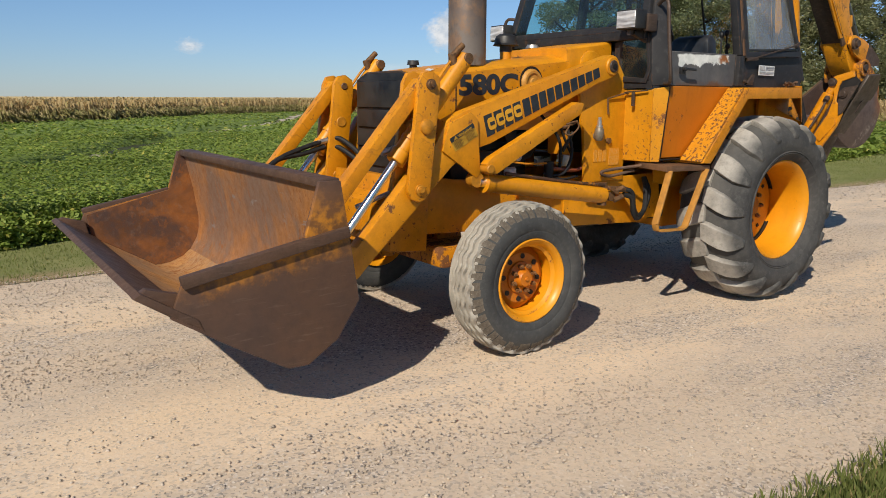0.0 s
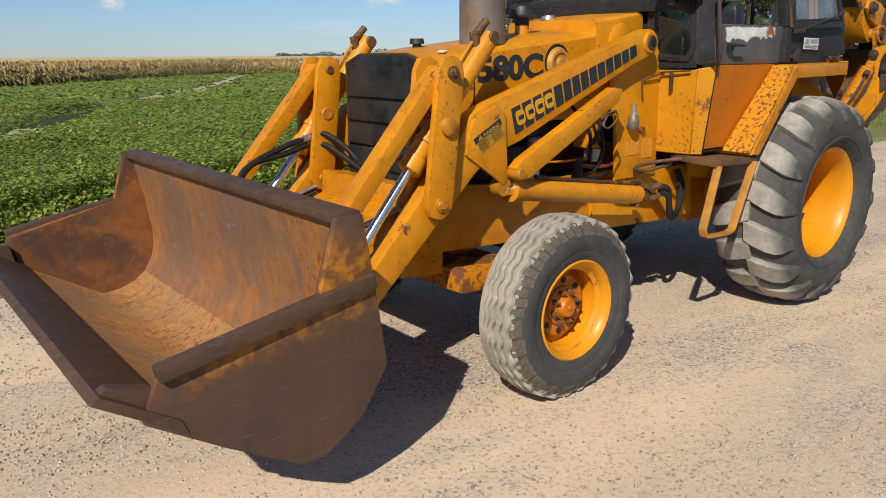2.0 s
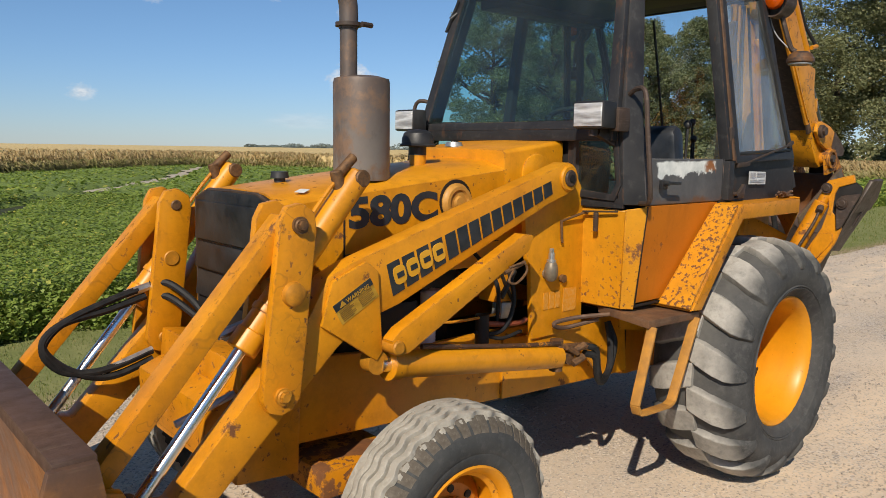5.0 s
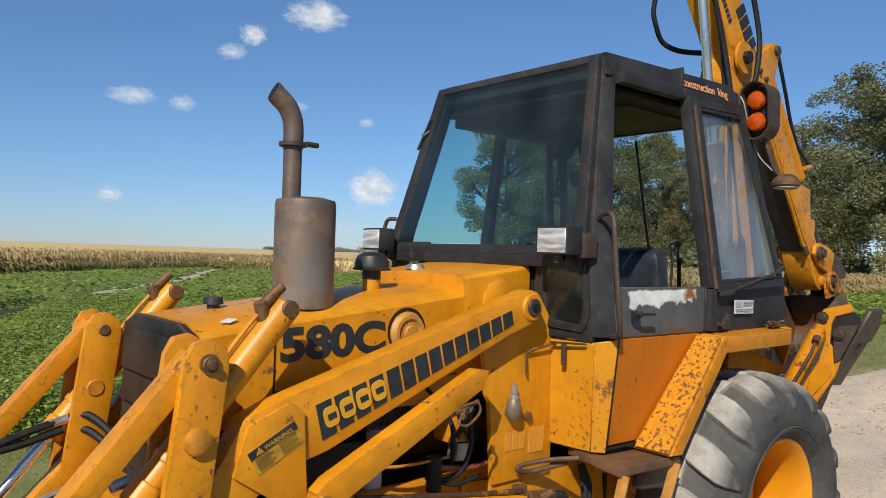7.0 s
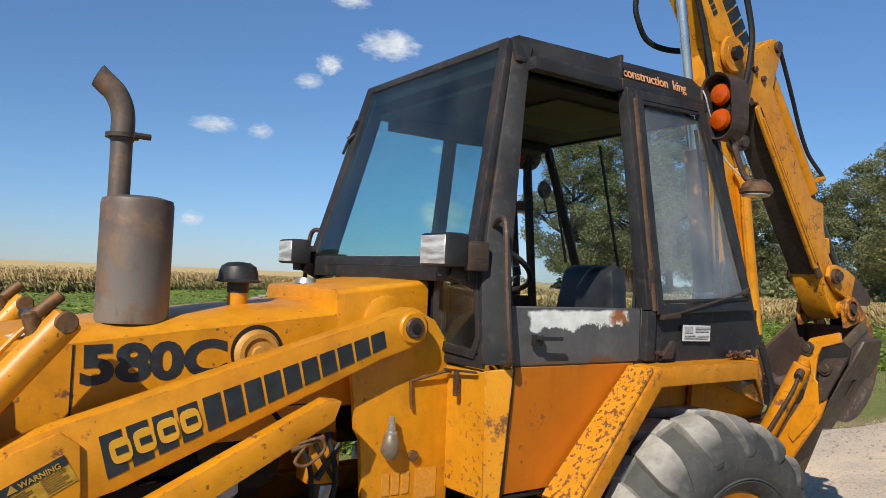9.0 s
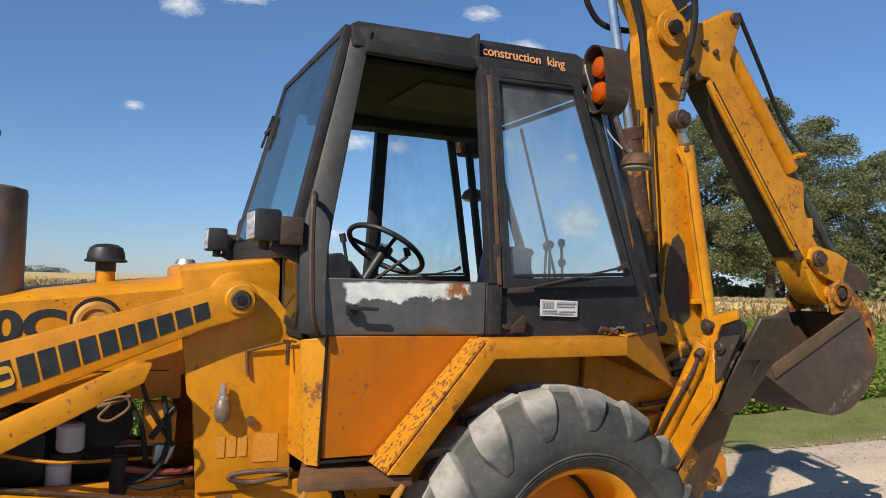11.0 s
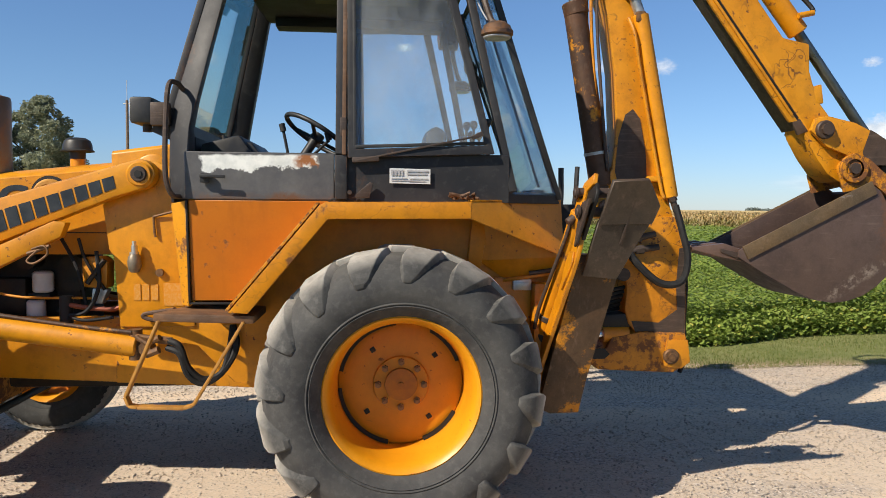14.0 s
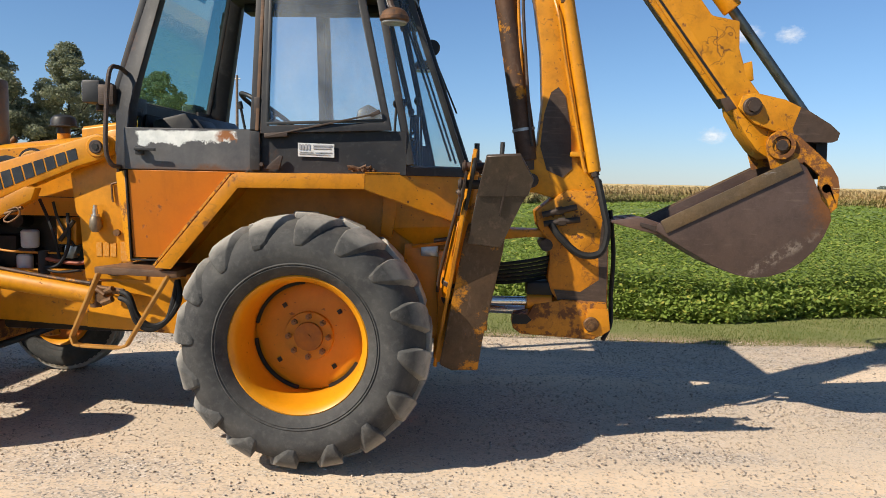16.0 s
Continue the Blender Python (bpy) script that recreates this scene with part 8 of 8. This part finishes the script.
def bean_leaves(n, x0, x1, y0, y1, s0, s1, seed, front=False):
    r = np.random.default_rng(seed)
    x = r.uniform(x0, x1, n)
    if front:
        y = bean_edge(x) + r.uniform(-0.16, 0.22, n) ** 1
        z = r.uniform(0.02, 0.95, n) ** 0.8 * bean_height(x, y) * np.clip(0.70 + (y - bean_edge(x)) * 1.5, 0.35, 1.0)
    else:
        y = y0 + (y1 - y0) * r.uniform(0, 1, n) ** 1.25
        keep = (y > bean_edge(x) + 0.05) & (y < corn_edge(x) + 0.5)
        d, on = gully(x, y)
        keep &= ~(on & (d < np.where(bare(y), 0.15, 0.02)))
        x, y = x[keep], y[keep]
        z = bean_height(x, y) * (0.80 + 0.28 * r.uniform(0, 1, len(x)) ** 1.3)
    p = np.stack([x, y, z], -1)
    return leaves(p, r.uniform(s0, s1, len(p)), seed + 1, 0.75 if front else 0.32)


sets = [bean_leaves(60000, -10, 13, 0, 0, 0.020, 0.036, 21, True), bean_leaves(190000, -10, 14, 3.4, 9, 0.018, 0.033, 23), bean_leaves(170000, -14, 26, 8, 20, 0.026, 0.046, 25),
        bean_leaves(100000, -22, 70, 18, 75, 0.06, 0.11, 27), bean_leaves(12000, 13, 45, 0, 0, 0.06, 0.10, 29, True), bean_leaves(30000, 14, 60, 3.4, 20, 0.07, 0.14, 31)]
allv, allf, off = [], [], 0
for v, f in sets:
    allv.append(v), allf.append(f + off)
    off += len(v)
bulk("soybean_leaves", np.concatenate(allv), np.concatenate(allf), BEAN, "dense green soybean leaves with a few yellowing", "soybeans")
bulk("soybean_bed", bv, bf, BEAN_BED, "sheet under the soybean leaves, shade put into its darker green", "soybeans", "stuff", True)


gy = np.linspace(11.8, 52.0, 180)
gc = wash_line(gy)
gw = 0.36 + 0.12 * np.sin(gy * 0.9)
gu = np.linspace(-1, 1, 9)
GX, GY = gc[:, None] + gw[:, None] * gu[None], np.repeat(gy[:, None], 9, 1)
GZ = 0.12 + 0.02 * np.sin(GX * 3.0) * np.sin(GY * 2.0)
ii = np.arange(GX.size).reshape(GX.shape)
WASH = plain("washed_soil", (0.36, 0.31, 0.24), (0.50, 0.44, 0.35), 0.95, 0, 1.5, 0.5, 0.2)
bulk("washed_soil", np.stack([GX, GY, GZ], -1), np.stack([ii[:-1, :-1], ii[:-1, 1:], ii[1:, 1:], ii[1:, :-1]], -1)[bare(gy[:-1])].reshape(-1, 4), WASH, "pale washed-out streak of bare soil in the beans", "soil", "structure", True)
FURROW = plain("damp_furrow", (0.030, 0.036, 0.018), (0.060, 0.070, 0.030), 0.95, 0, 3, 0.5, 0.2)
fy = np.linspace(9.0, 52.0, 160)
FX, FY = wash_line(fy)[:, None] - 0.10 + 0.40 * gu[None], np.repeat(fy[:, None], 9, 1)
ii = np.arange(FX.size).reshape(FX.shape)
bulk("furrow", np.stack([FX, FY, 0.075 + 0.02 * np.sin(FX * 4.0) * np.sin(FY * 3.0)], -1), np.stack([ii[:-1, :-1], ii[:-1, 1:], ii[1:, 1:], ii[1:, :-1]], -1).reshape(-1, 4), FURROW, "dark furrow running through the beans", "soil", "structure", True)


# dry corn beyond the beans
def corn_plants(n, seed, x0, x1, deep):
    r = np.random.default_rng(seed)
    x = r.uniform(x0, x1, n)
    y = corn_edge(x) + deep * np.floor(r.uniform(0, 1, n) * 8) / 8 + r.uniform(-0.15, 0.15, n)
    h = r.uniform(0.95, 1.28, n)
    vs, fs = [], []
    o = 0
    mk = lambda X, Y, Z: np.stack([X, Y, Z], -1)
    w = 0.018
    v = np.stack([mk(x - w, y, 0 * h), mk(x + w, y, 0 * h), mk(x + w * 0.5, y, h), mk(x - w * 0.5, y, h)], 1)
    vs.append(v.reshape(-1, 3)), fs.append((4 * np.arange(n)[:, None] + np.array([0, 1, 2, 3])))
    o = 4 * n
    for k in range(9):
        a = r.uniform(0, 6.28, n)
        z = h * (0.06 + 0.105 * k) + r.uniform(-0.08, 0.08, n)
        l = r.uniform(0.25, 0.50, n)
        dx, dy = np.cos(a) * l, np.sin(a) * l
        sx, sy = -np.sin(a) * 0.035, np.cos(a) * 0.035
        v = np.stack([mk(x, y, z), mk(x + dx * 0.5 + sx, y + dy * 0.5 + sy, z + 0.16), mk(x + dx, y + dy, z - r.uniform(0.0, 0.3, n)), mk(x + dx * 0.5 - sx, y + dy * 0.5 - sy, z + 0.13)], 1)
        vs.append(v.reshape(-1, 3)), fs.append(4 * np.arange(n)[:, None] + np.array([0, 1, 2, 3]) + o)
        o += 4 * n
    return np.concatenate(vs), np.concatenate(fs)


cv, cf = corn_plants(16000, 41, -40, 110, 3.0)
cv2, cf2 = corn_plants(6000, 43, -60, 170, 40.0)
cv3, cf3 = corn_plants(7000, 47, 23, 62, 14.0)
bulk("corn", np.concatenate([cv, cv2, cv3]), np.concatenate([cf, cf2 + len(cv), cf3 + len(cv) + len(cv2)]), CORN, "standing dry yellow corn", "corn")
wv, wf = corn_plants(9000, 53, -30, 90, 0.6)
wv[:, 2] *= 0.62
wv[:, 1] -= 0.35
bulk("weeds", wv, wf, WEED, "rank green weeds along the corn's foot", "weeds")
sx = np.concatenate([np.linspace(-900, -70, 50), np.linspace(-65, 180, 260), np.linspace(190, 1400, 60)])
sv = np.concatenate([[0, 0.3], np.geomspace(0.8, 1600, 60)])
X, V = np.meshgrid(sx, sv)
Y = corn_edge(X) + 0.06 + V
Z = 1.00 + 0.10 * np.sin(X * 1.9) * np.sin(Y * 2.3) + 0.06 * np.sin(X * 5.1 + Y) + 0.0004 * np.clip(V - 60, 0, 600)
Z[0] = -0.03
ii = np.arange(X.size).reshape(X.shape)
bulk("corn_canopy", np.stack([X, Y, Z], -1), np.stack([ii[:-1, :-1], ii[:-1, 1:], ii[1:, 1:], ii[1:, :-1]], -1).reshape(-1, 4), CORN_BED, "wide field of dry corn tops", "corn", "stuff", True)


# ---- trees ----
def tree(x, y, height, spread, n_leaf, seed, size=0.30, label="tall broadleaf tree with a loose green crown", bare=False, slim=1.0, leaf=None):
    r = np.random.default_rng(seed)
    root = tagged(new("tree"), label, "tree", "trees round the field")
    root.matrix_basis = pose(x, y, 0)
    b = B()
    top = height * (0.62 if not bare else 0.8)
    lean = r.normal(0, 0.03, 2)
    at = lambda z: Vector((lean[0] * z + 0.12 * math.sin(z * 0.7 + seed), lean[1] * z, z))
    rt = height * 0.020
    for k in range(6):
        z0, z1 = top * k / 6, top * (k + 1) / 6
        rod(b, at(z0) - Vector((0, 0, 0.1 if k == 0 else 0)), at(z1), rt * (1.25 - k * 0.17), 9, rt * (1.25 - (k + 1) * 0.17))
    tips = []
    for k in range(18 if not bare else 26):
        z = top * r.uniform(0.25, 1.0)
        a = r.uniform(0, 6.28)
        ln = spread * r.uniform(0.45, 0.95) * (1.1 - 0.5 * abs(z / top - 0.55))
        p, q = at(z), at(z) + Vector((math.cos(a) * ln * slim, math.sin(a) * ln * slim, ln * r.uniform(0.35, 0.9) * (1.5 if bare else 1)))
        m = p.lerp(q, 0.5) + Vector((0, 0, -0.08 * ln))
        rod(b, p, m, rt * 0.38, 6, rt * 0.24), rod(b, m, q, rt * 0.24, 6, rt * 0.06)
        tips += [m, q]
        for j in range(4 if bare else 2):
            a2 = a + r.normal(0, 0.9)
            q2 = m + Vector((math.cos(a2), math.sin(a2), r.uniform(0.3, 1.2))) * ln * 0.5
            rod(b, m, q2, rt * 0.13, 5, rt * 0.04)
            tips.append(q2)
    part("trunk", b, BARK, root, "grey-brown trunk and limbs")
    if bare:
        return root
    # clumps fill an uneven crown, denser towards the outside, with gaps between them
    c = []
    z0 = height * (0.16 if slim == 1.0 else 0.06)
    while len(c) < int(80 + spread * 14):
        q = r.uniform(-1, 1, 3)
        u = (q[2] + 1) / 2
        wide = spread * slim * (math.sin(math.pi * min(1, 0.12 + 0.86 * u) ** 0.8) ** 0.7) * (1 + 0.22 * math.sin(3 * math.atan2(q[1], q[0]) + seed) * math.sin(5 * u + seed))
        d2 = math.hypot(q[0], q[1])
        if 0.25 < d2 < 1.0:
            c.append((q[0] * wide, q[1] * wide, z0 + (height * 0.97 - z0) * u, spread * r.uniform(0.13, 0.30) * (1.15 - 0.5 * u)))
    for t in tips[::3]:
        c.append((t.x, t.y, min(t.z, height * 0.95), spread * 0.14))
    c = np.array(c)
    pick = r.choice(len(c), n_leaf, p=c[:, 3] ** 2 / (c[:, 3] ** 2).sum())
    d = r.normal(0, 1, (n_leaf, 3))
    d /= np.linalg.norm(d, axis=1)[:, None]
    p = c[pick, :3] + d * (c[pick, 3] * r.uniform(0.5, 1.12, n_leaf))[:, None] * np.array([1, 1, 0.75])
    v, f = leaves(p, r.uniform(0.6, 1.3, n_leaf) * size, seed + 5, 1.2)
    crown = bulk("crown", v, f, leaf or TREE_LEAF, "", "", "")
    crown.parent = root
    return root


def polar(az, dist):
    """A place at an angle to the right of +y, seen from the road."""
    return -2.0 + dist * math.sin(radians(az)), -3.0 + dist * math.cos(radians(az))


TREES = ((44.2, 84, 22.0, 5.2), (48.2, 86, 22.4, 5.6), (51.2, 90, 21.0, 6.0), (55.0, 96, 18, 6.0), (59.0, 100, 18.5, 6.0), (63.5, 102, 18, 6.0), (67.8, 78, 20.5, 6.2), (72.5, 72, 22, 6.4), (78.0, 74, 20, 6.2), (84, 80, 20, 6.2), (49.0, 110, 18, 6), (57, 118, 19, 6), (65.5, 122, 20, 6))
for k, (az, dist, h, sp) in enumerate(TREES):
    tx, ty = polar(az, dist)
    tree(tx, ty, h, sp, 54000 if k < 10 else 14000, 100 + k, 0.13)
for k, (az, dist, h, sp) in enumerate(((-23.7, 60, 9.0, 2.5), (-29.4, 60, 10.5, 2.6), (-33.8, 60, 9.6, 2.4), (-38.0, 62, 11.5, 2.6))):
    tree(0.4 + dist * math.sin(radians(az)), -4.2 + dist * math.cos(radians(az)), h, sp * 1.20, 52000, 140 + k, 0.10, "upright grey-green tree at the field's far corner", False, 0.95, GREY_LEAF)
for k, (az, dist, h) in enumerate(((-13.2, 75, 7.0), (-15.6, 78, 6.5), (-10.8, 80, 6.0))):
    tx, ty = polar(az, dist)
    tree(tx + 1.5, ty, h, 1.6, 0, 160 + k, 0.2, "leafless thin-stemmed dead tree", True, 0.6)
for k, (az, dist, h) in enumerate(((-18.6, 70, 4.2), (-20.2, 72, 3.4))):
    tx, ty = polar(az, dist)
    tree(tx + 1.8, ty, h, 1.5, 2600, 170 + k, 0.13, "small dark conifer-like tree", False, 0.7)
# undergrowth along the foot of the grove
v, f, off = [], [], 0
r = np.random.default_rng(77)
for k in range(70):
    az = r.uniform(44, 88)
    tx, ty = polar(az, r.uniform(84, 112))
    n = 420
    d = r.normal(0, 1, (n, 3))
    d /= np.linalg.norm(d, axis=1)[:, None]
    d[:, 2] = np.abs(d[:, 2])
    hgt = r.uniform(1.6, 4.2)
    p = np.array([tx, ty, 0.2]) + d * np.array([2.4, 2.4, hgt]) * r.uniform(0.7, 1.05, n)[:, None]
    a, c = leaves(p, r.uniform(0.2, 0.4, n), 900 + k, 1.2)
    v.append(a), f.append(c + off)
    off += len(a)
bulk("undergrowth", np.concatenate(v), np.concatenate(f), TREE_LEAF, "dark brush under the trees", "brush")
# low woods along the horizon
v, f, off = [], [], 0
for az0, az1, dist, cnt, hmax in ((27, 35, 1000, 30, 6), (44, 60, 900, 14, 6), (34.0, 41.0, 480, 16, 14), (-40, -16, 800, 30, 7), (-10.5, -2.5, 700, 26, 13), (29.0, 30.2, 900, 3, 9), (32.0, 33.0, 900, 3, 9)):
    for k in range(cnt):
        tx, ty = polar(r.uniform(az0, az1), dist * r.uniform(0.92, 1.08))
        n = 420
        d = r.normal(0, 1, (n, 3))
        d /= np.linalg.norm(d, axis=1)[:, None]
        h = hmax * r.uniform(0.25, 1.0) * dist / 900
        p = np.array([tx, ty, h * 0.35]) + d * np.array([h * 1.5, h * 0.5, h * 0.40]) * r.uniform(0.6, 1.05, n)[:, None]
        a, c = leaves(p, r.uniform(0.6, 1.2, n) * dist / 900, 2000 + off, 1.2)
        v.append(a), f.append(c + off)
        off += len(a)
bulk("far_woods", np.concatenate(v), np.concatenate(f), HAZED_LEAF, "line of woods on the horizon, haze mixed into its pale colour", "woods")
# pole beyond the field
px, py = polar(-16.7, 66)
b = B()
rod(b, (0, 0, -0.2), (0, 0, 10.0), 0.15, 12, 0.11)
pole = part("utility_pole", b, plain("pole_wood", (0.14, 0.10, 0.075), (0.24, 0.18, 0.13), 0.9, 0, 6), None, "", 38, pose(px, py, 0))
tagged(pole, "plain wooden utility pole at the field's edge", "pole")
b = B()
rod(b, (0, 0, 10.0), (0, 0, 11.6), 0.03, 8), rod(b, (-0.3, 0, 9.7), (0.3, 0, 9.7), 0.05, 8)
part("antenna", b, ZINC, pole)


# ---- clouds ----
def cloud_mat(name, soft, seed):
    n = Nodes(name)
    out = n.t.nodes["Material Output"]
    g = n.put("ShaderNodeVectorMath")
    g.operation = "LENGTH"
    n.link(n.co, g.inputs[0])
    fall = n.step(g.outputs["Value"], 0.15, 1.0, 1.0, 0.0)
    a = n.math("ADD", n.math("MULTIPLY", fall, 0.75), n.math("SUBTRACT", n.noise(2.6, 10, 0.68, offset=(seed, seed * 2, 0)), 0.5))
    alpha = n.math("MULTIPLY", n.step(a, 0.20, 0.42 + 1.3 * soft, 0.0, 0.92 - 0.4 * soft), n.step(fall, 0.0, 0.2))
    em, tr, mx = n.put("ShaderNodeEmission"), n.put("ShaderNodeBsdfTransparent"), n.put("ShaderNodeMixShader")
    n.link(n.mix(n.step(n.noise(3, 5, offset=(seed, 0, 4)), 0.35, 0.65), (0.62, 0.68, 0.76), (0.92, 0.93, 0.95)), em.inputs[0])
    em.inputs[1].default_value = 0.95
    n.link(alpha, mx.inputs[0]), n.link(tr.outputs[0], mx.inputs[1]), n.link(em.outputs[0], mx.inputs[2])
    n.link(mx.outputs[0], out.inputs[0])
    return n.m


def cloud(az, el, wide, tall, soft, seed):
    """A far cloud, az to the right of +y, sizes in degrees."""
    dist = 2600.0
    d = Vector((math.sin(radians(az)) * math.cos(radians(el)), math.cos(radians(az)) * math.cos(radians(el)), math.sin(radians(el))))
    eye = Vector((-2.0, -3.0, 1.5))
    b = B()
    q = [b.verts.new((x, y, 0)) for x, y in ((-1, -1), (1, -1), (1, 1), (-1, 1))]
    b.faces.new(q)
    ob = part("cloud", b, cloud_mat("cloud_vapour", soft, seed), None)
    ob.matrix_basis = look(eye + d * dist, eye) @ Matrix.Diagonal((dist * math.tan(radians(wide)), dist * math.tan(radians(tall)), 1, 1))
    ob.visible_shadow = False
    return tagged(ob, "small white fair-weather cloud in the blue sky", "cloud", "clouds", "structure")


CLOUDS = ((34.6, 4.8, 2.5, 2.0, 0.10, 1), (16.1, 3.5, 1.3, 0.8, 0.35, 2), (30.1, 17.1, 3.0, 1.5, 0.16, 3), (25.5, 15.4, 1.3, 1.1, 0.2, 4), (24.0, 14.1, 1.5, 0.8, 0.35, 5), (17.3, 10.4, 2.3, 0.9, 0.3, 6), (20.7, 10.2, 1.3, 0.8, 0.4, 7),
          (34.0, 9.7, 0.8, 0.5, 0.4, 8), (26.9, 20.0, 2.0, 0.8, 0.3, 9), (4.6, 19.0, 2.0, 1.2, 0.25, 10), (8.7, 20.2, 3.0, 1.0, 0.2, 11), (1.7, 11.8, 1.0, 0.5, 0.3, 12), (31.0, 1.9, 4.5, 0.9, 0.9, 13), (29.0, 10.6, 1.0, 0.5, 0.6, 14))
for c in CLOUDS:
    cloud(*c)
